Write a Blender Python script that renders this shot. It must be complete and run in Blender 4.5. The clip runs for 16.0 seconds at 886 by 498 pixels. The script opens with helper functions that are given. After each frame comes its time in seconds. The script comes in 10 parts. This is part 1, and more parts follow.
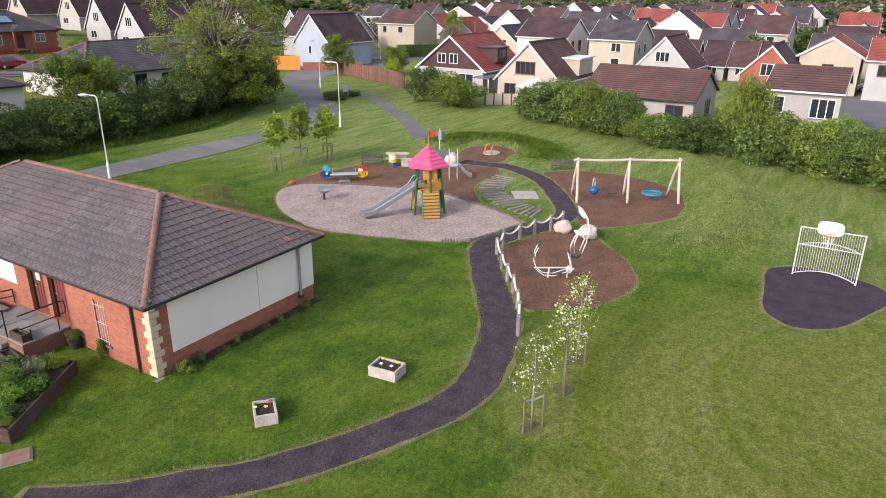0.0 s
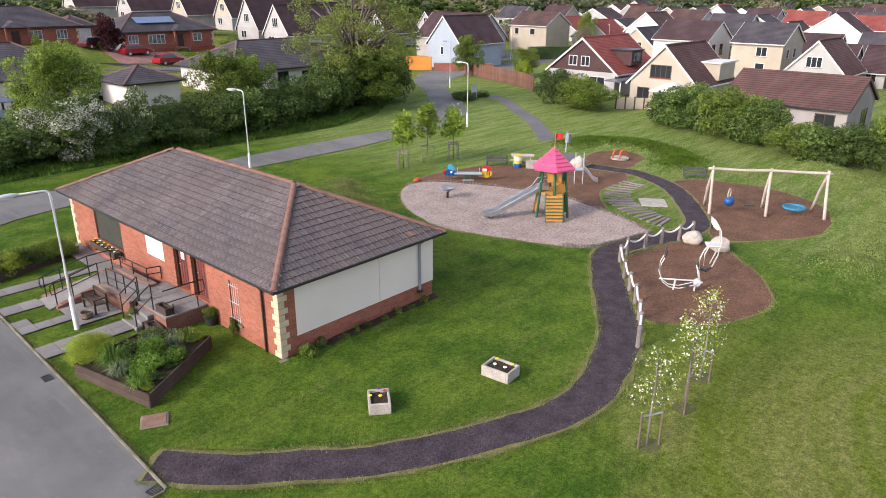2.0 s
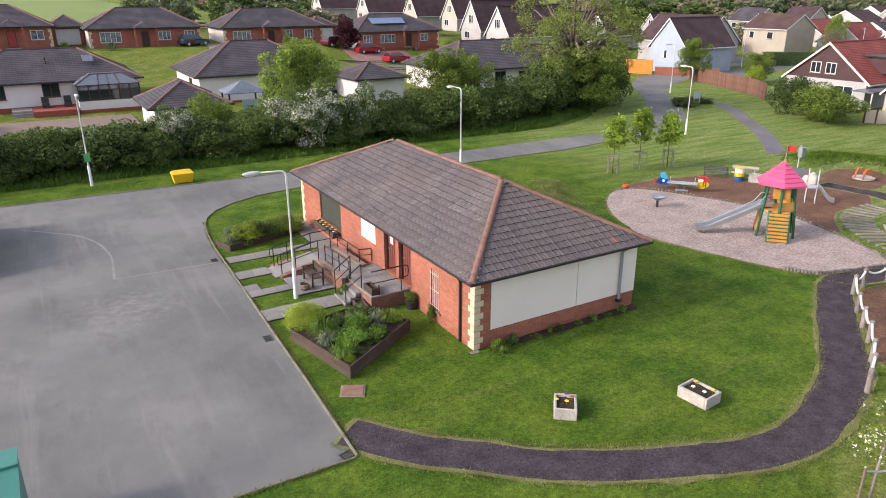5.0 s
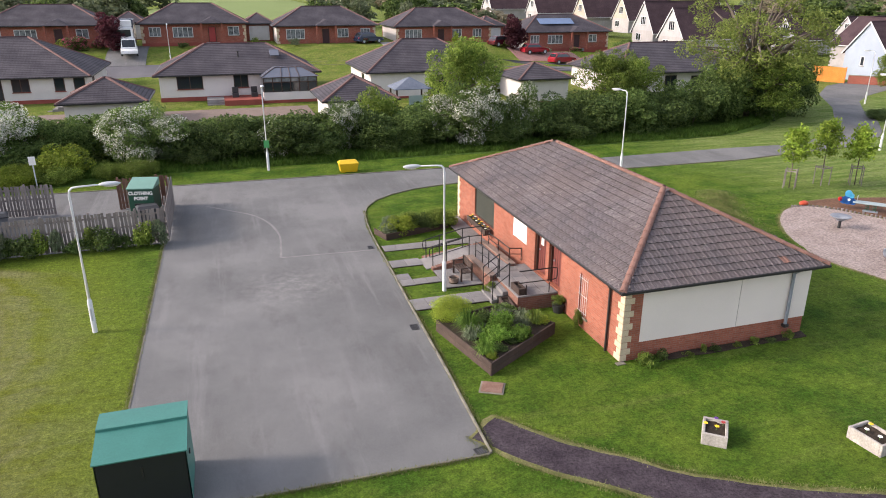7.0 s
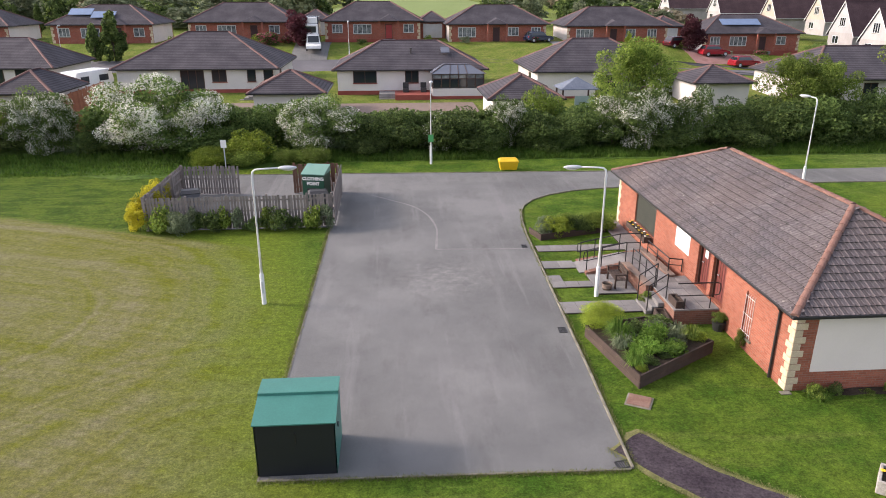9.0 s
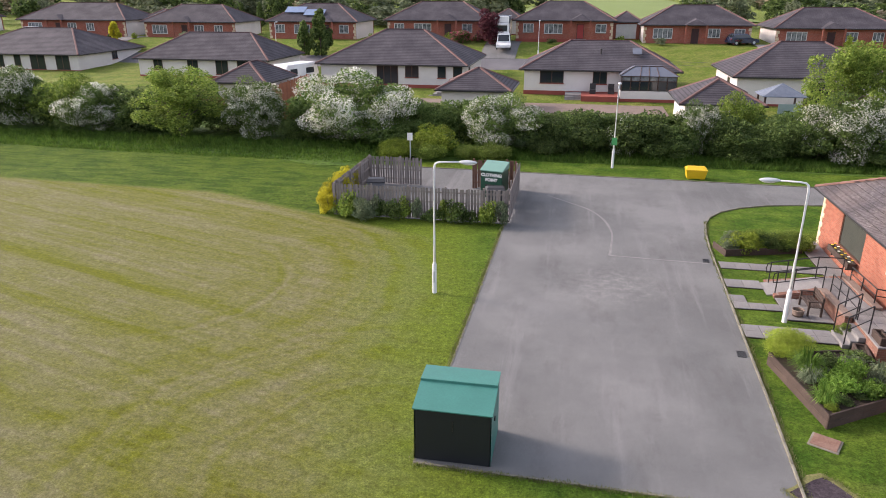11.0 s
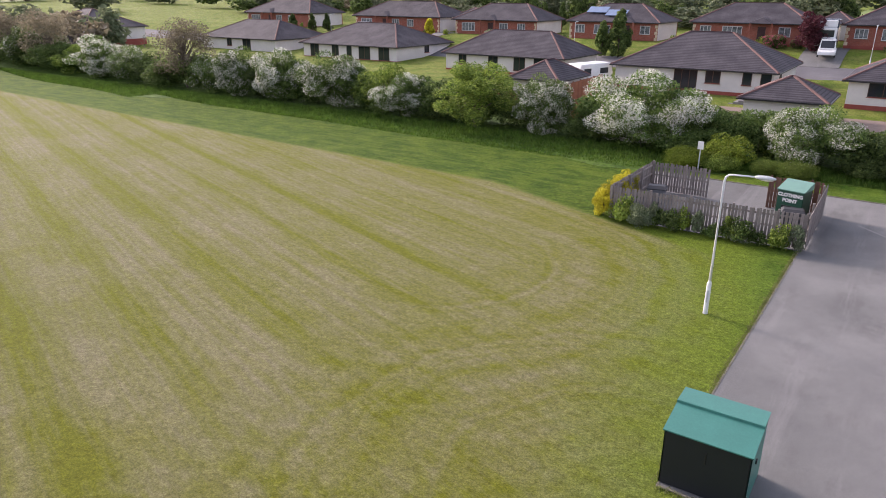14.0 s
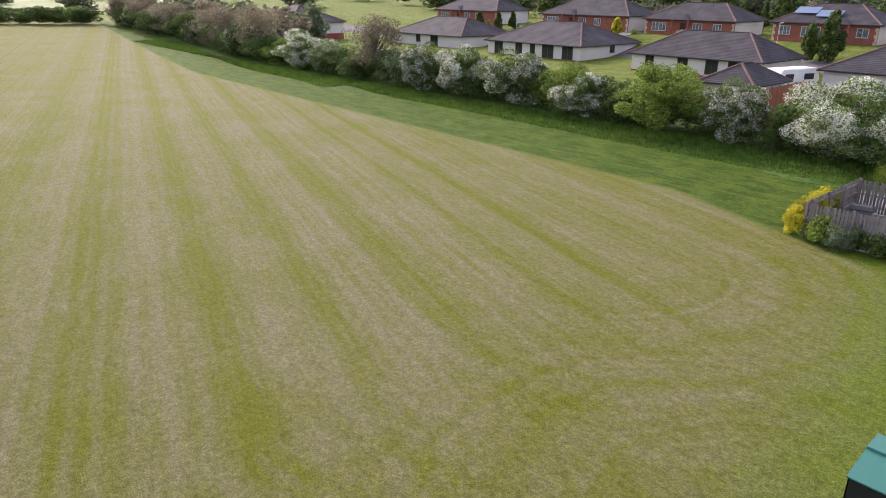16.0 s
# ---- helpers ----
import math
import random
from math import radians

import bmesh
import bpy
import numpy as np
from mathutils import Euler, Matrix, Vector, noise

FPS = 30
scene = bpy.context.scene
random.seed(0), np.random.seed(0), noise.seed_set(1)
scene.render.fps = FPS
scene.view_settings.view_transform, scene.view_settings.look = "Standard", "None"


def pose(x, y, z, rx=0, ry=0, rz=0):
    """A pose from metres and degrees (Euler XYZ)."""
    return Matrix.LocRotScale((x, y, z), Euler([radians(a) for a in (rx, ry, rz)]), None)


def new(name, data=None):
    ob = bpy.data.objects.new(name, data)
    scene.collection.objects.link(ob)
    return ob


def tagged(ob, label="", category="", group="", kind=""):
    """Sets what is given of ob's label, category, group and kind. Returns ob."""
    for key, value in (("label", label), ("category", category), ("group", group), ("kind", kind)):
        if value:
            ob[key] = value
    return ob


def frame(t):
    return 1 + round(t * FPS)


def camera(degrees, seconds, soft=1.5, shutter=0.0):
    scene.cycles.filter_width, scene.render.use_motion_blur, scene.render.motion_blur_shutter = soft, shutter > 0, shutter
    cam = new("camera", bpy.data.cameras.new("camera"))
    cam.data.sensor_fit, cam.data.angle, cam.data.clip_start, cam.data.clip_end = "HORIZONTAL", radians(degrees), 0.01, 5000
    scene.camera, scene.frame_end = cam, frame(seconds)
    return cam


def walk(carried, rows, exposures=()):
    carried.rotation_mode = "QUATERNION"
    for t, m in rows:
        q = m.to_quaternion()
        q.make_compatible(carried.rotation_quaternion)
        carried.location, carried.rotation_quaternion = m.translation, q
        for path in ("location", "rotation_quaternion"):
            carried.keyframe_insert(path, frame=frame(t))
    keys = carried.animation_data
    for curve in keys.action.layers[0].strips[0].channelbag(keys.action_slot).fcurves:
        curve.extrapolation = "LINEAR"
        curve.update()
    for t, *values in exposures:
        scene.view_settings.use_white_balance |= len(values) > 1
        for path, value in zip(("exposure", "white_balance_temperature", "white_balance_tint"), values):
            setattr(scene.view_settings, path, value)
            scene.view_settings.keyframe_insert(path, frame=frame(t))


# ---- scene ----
cam = camera(64.96, 16.0, 0.95)

# camera: a drone that hovers and turns to its left
PATH = [
    (0, -0.018, -0.279, 11.107, -57.96, -20.52, -0.46),
    (0.5, -0.011, -0.253, 11.083, -55.70, -20.49, -0.40),
    (1, -0.004, -0.229, 11.060, -53.03, -20.49, -0.37),
    (1.5, 0.002, -0.205, 11.038, -50.36, -20.47, -0.31),
    (2, 0.007, -0.183, 11.016, -47.65, -20.42, -0.27),
    (2.5, 0.011, -0.162, 10.995, -44.86, -20.42, -0.23),
    (3, 0.015, -0.141, 10.975, -42.16, -20.37, -0.17),
    (3.5, 0.017, -0.122, 10.955, -39.51, -20.34, -0.06),
    (6, 0.016, -0.043, 10.863, -23.87, -20.23, 0.08),
    (6.5, 0.014, -0.031, 10.846, -20.55, -20.22, 0.04),
    (7, 0.010, -0.020, 10.830, -17.37, -20.20, 0.00),
    (7.5, 0.005, -0.009, 10.815, -14.06, -20.20, -0.03),
    (8, 0.000, 0.000, 10.800, -10.76, -20.22, -0.05),
    (8.5, -0.006, 0.008, 10.786, -7.41, -20.25, -0.04),
    (9, -0.013, 0.015, 10.772, -4.04, -20.25, 0.02),
    (11.5, -0.062, 0.034, 10.712, 14.72, -20.25, 0.01),
    (12, -0.074, 0.034, 10.701, 18.57, -20.23, -0.01),
    (12.5, -0.088, 0.033, 10.691, 22.47, -20.22, -0.09),
    (13, -0.102, 0.032, 10.682, 26.31, -20.24, -0.12),
    (13.5, -0.117, 0.029, 10.674, 30.20, -20.22, -0.14),
    (14, -0.133, 0.025, 10.666, 34.06, -20.26, -0.16),
    (14.5, -0.149, 0.020, 10.658, 37.95, -20.26, -0.16),
    (15, -0.167, 0.013, 10.651, 41.66, -20.30, -0.14),
    (15.5, -0.185, 0.006, 10.645, 45.25, -20.35, -0.15),
    (16, -0.205, -0.002, 10.639, 48.51, -20.44, -0.29),
]
walk(cam, [(t, pose(x, y, z, 90 + p, r, w)) for t, x, y, z, w, p, r in PATH], [(0.0, 0.45, 6300, 17), (4.0, 0.58, 6370, 16), (9.0, 0.67, 6500, 18), (12.0, 0.72, 6500, 20), (13.5, 0.70, 6480, 21), (14.1, 0.68, 6400, 27), (14.5, 0.72, 6300, 44), (14.9, 0.67, 6320, 31), (16.0, 0.63, 6350, 22)])

# ---- light ----
SUN_HEADING, SUN_HEIGHT = 167.0, 27.0
world = bpy.data.worlds.new("sky")
scene.world = world
world.use_nodes = True
wn = world.node_tree.nodes
sky = wn.new("ShaderNodeTexSky")
sky.sky_type = "NISHITA"
sky.sun_disc = False
sky.sun_elevation = radians(SUN_HEIGHT)
sky.sun_rotation = radians(90 - SUN_HEADING)
sky.air_density, sky.dust_density, sky.ozone_density = 1.0, 2.5, 1.2
wn["Background"].inputs["Strength"].default_value = 0.25
haze = wn.new("ShaderNodeHueSaturation")
haze.inputs["Saturation"].default_value = 0.5
world.node_tree.links.new(sky.outputs["Color"], haze.inputs["Color"])
world.node_tree.links.new(haze.outputs["Color"], wn["Background"].inputs["Color"])
sun = new("sun", bpy.data.lights.new("sun", "SUN"))
sun.data.energy, sun.data.angle, sun.data.color = 2.5, radians(8.0), (1.0, 0.87, 0.72)
sun.rotation_euler = (radians(90 - SUN_HEIGHT), 0, radians(SUN_HEADING + 90))


# ---- materials ----
def rgb(c):
    return (c[0], c[1], c[2], 1.0)


def start_material(name, rough=0.85, spec=0.3, metal=0.0):
    m = bpy.data.materials.new(name)
    m.use_nodes = True
    nt = m.node_tree
    b = nt.nodes["Principled BSDF"]
    b.inputs["Roughness"].default_value = rough
    b.inputs["Specular IOR Level"].default_value = spec
    b.inputs["Metallic"].default_value = metal
    return m, nt, b


def noise_node(nt, coords, scale, detail=5.0, rough=0.6, stretch=None):
    n = nt.nodes.new("ShaderNodeTexNoise")
    n.inputs["Scale"].default_value, n.inputs["Detail"].default_value, n.inputs["Roughness"].default_value = scale, detail, rough
    if stretch:
        mp = nt.nodes.new("ShaderNodeMapping")
        mp.inputs["Scale"].default_value = stretch
        nt.links.new(coords, mp.inputs["Vector"])
        coords = mp.outputs["Vector"]
    nt.links.new(coords, n.inputs["Vector"])
    return n.outputs["Fac"]


def remap(nt, value, a, b, c=0.0, d=1.0):
    n = nt.nodes.new("ShaderNodeMapRange")
    n.inputs["From Min"].default_value, n.inputs["From Max"].default_value = a, b
    n.inputs["To Min"].default_value, n.inputs["To Max"].default_value = c, d
    nt.links.new(value, n.inputs["Value"])
    return n.outputs["Result"]


def mixed(nt, fac, a, b, mode="MIX"):
    n = nt.nodes.new("ShaderNodeMix")
    n.data_type, n.blend_type = "RGBA", mode
    for sock, v in ((n.inputs[0], fac), (n.inputs[6], a), (n.inputs[7], b)):
        if isinstance(v, (int, float)):
            sock.default_value = v
        elif isinstance(v, tuple):
            sock.default_value = rgb(v)
        else:
            nt.links.new(v, sock)
    return n.outputs[2]


def maths(nt, op, a, b=0.0):
    n = nt.nodes.new("ShaderNodeMath")
    n.operation = op
    for sock, v in ((n.inputs[0], a), (n.inputs[1], b)):
        if isinstance(v, (int, float)):
            sock.default_value = v
        else:
            nt.links.new(v, sock)
    return n.outputs[0]


def scaled(nt, color, value):
    n = nt.nodes.new("ShaderNodeVectorMath")
    n.operation = "SCALE"
    nt.links.new(color, n.inputs[0])
    nt.links.new(value, n.inputs["Scale"])
    return n.outputs[0]


def relief(nt, b, height, strength, distance):
    n = nt.nodes.new("ShaderNodeBump")
    n.inputs["Strength"].default_value, n.inputs["Distance"].default_value = strength, distance
    nt.links.new(height, n.inputs["Height"])
    nt.links.new(n.outputs["Normal"], b.inputs["Normal"])


def coords_of(nt, kind="Object"):
    return nt.nodes.new("ShaderNodeTexCoord").outputs[kind]


def surf(name, a, b, scale=1.0, fine=30.0, rough=0.85, bump=0.3, depth=0.01, spec=0.3, metal=0.0, grain=0.25, spread=0.0, stretch=None):
    """A surface between two colours: broad patches, fine grain, relief, and a spread of brightness from piece to piece."""
    m, nt, bs = start_material(name, rough, spec, metal)
    co = coords_of(nt)
    broad = remap(nt, noise_node(nt, co, scale, 6.0), 0.3, 0.7)
    small = noise_node(nt, co, fine, 4.0, 0.7, stretch)
    col = mixed(nt, broad, a, b)
    bright = remap(nt, small, 0.25, 0.75, 1 - grain, 1 + grain)
    if spread:
        info = nt.nodes.new("ShaderNodeObjectInfo").outputs["Random"]
        bright = maths(nt, "MULTIPLY", bright, remap(nt, info, 0, 1, 1 - spread, 1 + spread))
    nt.links.new(scaled(nt, col, bright), bs.inputs["Base Color"])
    if bump:
        relief(nt, bs, small, bump, depth)
    return m


def leaf_material(name, a, b, spread=0.25):
    m, nt, bs = start_material(name, 0.7, 0.2)
    geo = nt.nodes.new("ShaderNodeNewGeometry")
    info = nt.nodes.new("ShaderNodeObjectInfo")
    col = mixed(nt, geo.outputs["Random Per Island"], a, b)
    broad = remap(nt, noise_node(nt, coords_of(nt), 1.3, 4.0), 0.3, 0.7, 0.55, 1.45)
    bright = maths(nt, "MULTIPLY", broad, remap(nt, info.outputs["Random"], 0, 1, 1 - spread, 1 + spread))
    nt.links.new(scaled(nt, col, bright), bs.inputs["Base Color"])
    bs.inputs["Transmission Weight"].default_value = 0.0
    tr = nt.nodes.new("ShaderNodeBsdfTranslucent")
    nt.links.new(scaled(nt, col, bright), tr.inputs["Color"])
    ms = nt.nodes.new("ShaderNodeMixShader")
    ms.inputs[0].default_value = 0.4
    nt.links.new(bs.outputs[0], ms.inputs[1])
    nt.links.new(tr.outputs[0], ms.inputs[2])
    nt.links.new(ms.outputs[0], nt.nodes["Material Output"].inputs["Surface"])
    return m


def brick_material(name, a, b, mortar, wide=0.225, high=0.075):
    """Brickwork in stretcher bond, laid on walls that stand along x or y."""
    m, nt, bs = start_material(name, 0.85, 0.25)
    co = coords_of(nt)
    sep = nt.nodes.new("ShaderNodeSeparateXYZ")
    nt.links.new(co, sep.inputs[0])
    com = nt.nodes.new("ShaderNodeCombineXYZ")
    nt.links.new(maths(nt, "ADD", sep.outputs[0], sep.outputs[1]), com.inputs[0])
    nt.links.new(sep.outputs[2], com.inputs[1])
    br = nt.nodes.new("ShaderNodeTexBrick")
    br.inputs["Color1"].default_value, br.inputs["Color2"].default_value, br.inputs["Mortar"].default_value = rgb(a), rgb(b), rgb(mortar)
    br.inputs["Scale"].default_value = 1.0
    br.inputs["Brick Width"].default_value, br.inputs["Row Height"].default_value, br.inputs["Mortar Size"].default_value = wide, high, 0.006
    nt.links.new(com.outputs[0], br.inputs["Vector"])
    small = noise_node(nt, co, 24.0, 4.0)
    broad = noise_node(nt, co, 0.8, 5.0)
    bright = maths(nt, "MULTIPLY", remap(nt, small, 0.25, 0.75, 0.8, 1.2), remap(nt, broad, 0.3, 0.7, 0.85, 1.12))
    nt.links.new(scaled(nt, br.outputs["Color"], bright), bs.inputs["Base Color"])
    relief(nt, bs, maths(nt, "SUBTRACT", small, br.outputs["Fac"]), 0.5, 0.006)
    return m


def tiled_roof_material(name, a, b, course=0.33, axis_fall=True):
    """Interlocking concrete tiles far off: courses by height, rolls along the eaves, patches of lichen."""
    m, nt, bs = start_material(name, 0.85, 0.12)
    co = coords_of(nt)
    sep = nt.nodes.new("ShaderNodeSeparateXYZ")
    nt.links.new(co, sep.inputs[0])
    nrm = nt.nodes.new("ShaderNodeSeparateXYZ")
    nt.links.new(coords_of(nt, "Normal"), nrm.inputs[0])
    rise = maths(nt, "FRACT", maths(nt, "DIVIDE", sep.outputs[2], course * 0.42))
    facing = maths(nt, "GREATER_THAN", maths(nt, "ABSOLUTE", nrm.outputs[0]), maths(nt, "ABSOLUTE", nrm.outputs[1]))
    along = nt.nodes.new("ShaderNodeMix")
    nt.links.new(facing, along.inputs[0])
    nt.links.new(sep.outputs[0], along.inputs[2])
    nt.links.new(sep.outputs[1], along.inputs[3])
    roll = maths(nt, "SINE", maths(nt, "MULTIPLY", along.outputs[0], 2 * math.pi / 0.3))
    small = noise_node(nt, co, 9.0, 5.0, 0.75)
    broad = noise_node(nt, co, 0.5, 5.0)
    col = mixed(nt, remap(nt, broad, 0.35, 0.65), a, b)
    # shadow lines of the courses, painted by darkening the foot of each
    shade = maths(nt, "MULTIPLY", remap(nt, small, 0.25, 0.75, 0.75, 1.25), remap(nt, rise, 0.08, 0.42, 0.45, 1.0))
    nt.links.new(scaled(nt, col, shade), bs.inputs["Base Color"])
    relief(nt, bs, maths(nt, "ADD", maths(nt, "SUBTRACT", maths(nt, "MULTIPLY", roll, 0.1), rise), maths(nt, "MULTIPLY", small, 0.3)), 0.8, 0.03)
    return m


def glass_material(name, tint=(0.02, 0.025, 0.03)):
    m, nt, bs = start_material(name, 0.06, 0.6)
    bs.inputs["Base Color"].default_value = rgb(tint)
    n = noise_node(nt, coords_of(nt), 0.7, 2.0)
    relief(nt, bs, n, 0.05, 0.02)
    return m


def plain(name, c, rough=0.5, spec=0.4, metal=0.0, grain=0.1, fine=20.0, spread=0.0):
    return surf(name, c, tuple(v * 0.86 for v in c), 1.5, fine, rough, 0.1, 0.002, spec, metal, grain, spread)


def ring_of(nt, x, y, cx, cy):
    dx, dy = maths(nt, "SUBTRACT", x, cx), maths(nt, "SUBTRACT", y, cy)
    return maths(nt, "SQRT", maths(nt, "ADD", maths(nt, "MULTIPLY", dx, dx), maths(nt, "MULTIPLY", dy, dy)))


def line_noise(nt, w, scale, detail=2.0, rough=0.6):
    n = nt.nodes.new("ShaderNodeTexNoise")
    n.noise_dimensions = "1D"
    n.inputs["Scale"].default_value, n.inputs["Detail"].default_value, n.inputs["Roughness"].default_value = scale, detail, rough
    nt.links.new(w, n.inputs["W"])
    return n.outputs["Fac"]


def turned_coords(nt, co, degrees, stretch):
    n = nt.nodes.new("ShaderNodeMapping")
    n.inputs["Rotation"].default_value = (0, 0, radians(degrees))
    n.inputs["Scale"].default_value = stretch
    nt.links.new(co, n.inputs["Vector"])
    return n.outputs[0]


def lawn_material():
    """Mown turf: broad patches of moss, straw and clover, blades, and the mower's stripes on the playing field."""
    m, nt, bs = start_material("mown_grass", 0.92, 0.09)
    co = coords_of(nt)
    sep = nt.nodes.new("ShaderNodeSeparateXYZ")
    nt.links.new(co, sep.inputs[0])
    x, y = sep.outputs[0], sep.outputs[1]
    patch = noise_node(nt, co, 0.16, 6.0, 0.65)
    patch2 = noise_node(nt, co, 0.55, 5.0, 0.65)
    tuft = noise_node(nt, co, 2.4, 6.0, 0.8)
    clump = noise_node(nt, co, 6.5, 4.0, 0.8)
    blade = noise_node(nt, co, 19.0, 4.0, 0.85)
    streak = noise_node(nt, turned_coords(nt, co, 38.0, (0.22, 1.6, 1.0)), 1.0, 5.0, 0.75)
    wob = maths(nt, "MULTIPLY", maths(nt, "SUBTRACT", noise_node(nt, co, 0.07, 3.0), 0.5), 1.6)
    lush = mixed(nt, remap(nt, patch2, 0.38, 0.62), (0.047, 0.105, 0.009), (0.110, 0.176, 0.019))
    lush = mixed(nt, remap(nt, patch, 0.5, 0.75, 0.0, 0.5), lush, (0.150, 0.182, 0.022))
    lush = mixed(nt, remap(nt, streak, 0.52, 0.72, 0.0, 0.45), lush, (0.176, 0.202, 0.050))
    # the field: greyed and green bands along the mower's way, broad and narrow
    ang = radians(162.0)
    across = maths(nt, "ADD", maths(nt, "MULTIPLY", x, -math.sin(ang)), maths(nt, "MULTIPLY", y, math.cos(ang)))
    rows = nt.nodes.new("ShaderNodeCombineXYZ")
    nt.links.new(maths(nt, "ADD", maths(nt, "MULTIPLY", x, 0.14 * math.cos(ang)), maths(nt, "MULTIPLY", y, 0.14 * math.sin(ang))), rows.inputs[0])
    nt.links.new(across, rows.inputs[1])
    swath = noise_node(nt, rows.outputs[0], 2.0, 6.0, 0.75)
    across = maths(nt, "ADD", across, maths(nt, "MULTIPLY", wob, 0.35))
    ramp = nt.nodes.new("ShaderNodeValToRGB")
    stops = [(-30, 0.45), (-27, 0.8), (-25, 0.35), (-22.5, 0.8), (-20.5, 0.45), (-19, 0.8), (-17.1, 0.7), (-16.3, 0.0), (-15.5, 0.7), (-14.2, 0.75), (-13.4, 0.2), (-12.4, 0.8), (-10.2, 0.85), (-9.7, 0.4), (-9.0, 0.05), (-8.3, 0.55),
             (-7.9, 0.95), (-6.2, 0.9), (-5.3, 0.05), (-4.5, 0.6), (-3.8, 0.85), (-2.6, 0.75), (-1.4, 0.0), (-0.5, 0.75), (1.4, 0.85), (2.1, 0.35), (3.1, 0.1), (4.4, 0.9), (6.4, 0.35), (8.0, 0.25), (10.0, 0.7), (12.0, 0.4)]
    for k, (v, c) in enumerate(stops):
        e = ramp.color_ramp.elements[k] if k < 2 else ramp.color_ramp.elements.new(0.5 + 0.01 * k)
        e.position = (v + 30.0) / 42.0
    for e, (v, c) in zip(ramp.color_ramp.elements, stops):
        e.position, e.color = (v + 30.0) / 42.0, (c, c, c, 1.0)
    nt.links.new(remap(nt, across, -30.0, 12.0), ramp.inputs[0])
    broad = remap(nt, ramp.outputs[0], 0.0, 1.0, 0.05, 0.72)
    thin = remap(nt, line_noise(nt, maths(nt, "ADD", across, 137.3), 1.5, 2.0, 0.7), 0.36, 0.64, -0.16, 0.16)
    # the headland where the mower turned: bands that bend round a centre
    warp = maths(nt, "MULTIPLY", maths(nt, "SUBTRACT", patch2, 0.5), 1.4)
    near1, near2 = maths(nt, "ADD", ring_of(nt, x, y, -16.0, 23.0), warp), maths(nt, "ADD", ring_of(nt, x, y, -4.0, 13.0), warp)
    loops = remap(nt, line_noise(nt, near1, 0.75, 2.0, 0.7), 0.36, 0.64, -0.05, 0.75)
    head = maths(nt, "ADD", x, maths(nt, "MULTIPLY", maths(nt, "SUBTRACT", tuft, 0.5), 3.0))
    in1 = remap(nt, head, -15.5, -12.0, 0.0, 0.6)
    loops2 = remap(nt, line_noise(nt, near2, 0.9, 2.0, 0.7), 0.36, 0.64, -0.05, 0.7)
    in2 = remap(nt, maths(nt, "ADD", near2, maths(nt, "MULTIPLY", tuft, 3.0)), 9.0, 12.0, 0.5, 0.0)
    mow = maths(nt, "ADD", broad, thin)
    mow = maths(nt, "ADD", mow, maths(nt, "MULTIPLY", in1, maths(nt, "SUBTRACT", loops, mow)))
    mow = maths(nt, "ADD", mow, maths(nt, "MULTIPLY", in2, maths(nt, "SUBTRACT", loops2, mow)))
    mow = maths(nt, "ADD", mow, remap(nt, swath, 0.32, 0.68, -0.26, 0.26))
    mow = maths(nt, "ADD", mow, remap(nt, tuft, 0.3, 0.7, -0.08, 0.08))
    mow = maths(nt, "ADD", mow, remap(nt, patch, 0.35, 0.65, -0.2, 0.2))
    field = mixed(nt, mow, (0.146, 0.160, 0.014), (0.230, 0.210, 0.124))
    field = mixed(nt, remap(nt, patch2, 0.52, 0.72, 0.0, 0.4), field, (0.158, 0.162, 0.013))
    # where the field begins: west of the car park, fading to the lawn by the kerb, and short of the gardens
    edge = maths(nt, "ADD", maths(nt, "ADD", x, maths(nt, "MULTIPLY", y, 0.2)), maths(nt, "MULTIPLY", maths(nt, "SUBTRACT", patch2, 0.5), 3.0))
    brow = maths(nt, "MAXIMUM", maths(nt, "ADD", maths(nt, "MULTIPLY", x, -0.045), 34.6), maths(nt, "ADD", maths(nt, "MULTIPLY", x, -0.19), 20.9))
    brow = maths(nt, "MINIMUM", brow, maths(nt, "ADD", maths(nt, "MULTIPLY", x, -0.40), 27.4))
    past = maths(nt, "SUBTRACT", maths(nt, "ADD", y, maths(nt, "MULTIPLY", maths(nt, "SUBTRACT", tuft, 0.5), 1.4)), brow)
    west = maths(nt, "MULTIPLY", remap(nt, maths(nt, "ADD", edge, maths(nt, "MULTIPLY", maths(nt, "SUBTRACT", swath, 0.5), 4.0)), 0.6, -4.2), remap(nt, past, 0.3, -0.3))
    # south-east: paler turf with round mowing marks
    ring = maths(nt, "ADD", ring_of(nt, x, y, 21.0, -4.0), wob)
    arcs = remap(nt, line_noise(nt, ring, 0.55, 3.0, 0.75), 0.34, 0.66, 0.0, 0.62)
    dry = mixed(nt, maths(nt, "ADD", arcs, maths(nt, "ADD", remap(nt, tuft, 0.3, 0.7, -0.25, 0.3), remap(nt, patch2, 0.3, 0.7, -0.2, 0.2))), (0.124, 0.170, 0.018), (0.232, 0.232, 0.080))
    south = remap(nt, maths(nt, "ADD", maths(nt, "SUBTRACT", x, maths(nt, "MULTIPLY", y, 1.3)), maths(nt, "MULTIPLY", patch2, 6.0)), 6.5, 12.0)
    nearer = maths(nt, "ADD", maths(nt, "MULTIPLY", x, 0.64), maths(nt, "ADD", maths(nt, "MULTIPLY", y, 0.77), maths(nt, "MULTIPLY", patch2, 5.0)))
    south = maths(nt, "MULTIPLY", south, remap(nt, nearer, 24.0, 18.5))
    col = mixed(nt, south, lush, dry)
    east = remap(nt, maths(nt, "ADD", x, maths(nt, "MULTIPLY", patch2, 6.0)), 31.0, 39.0)
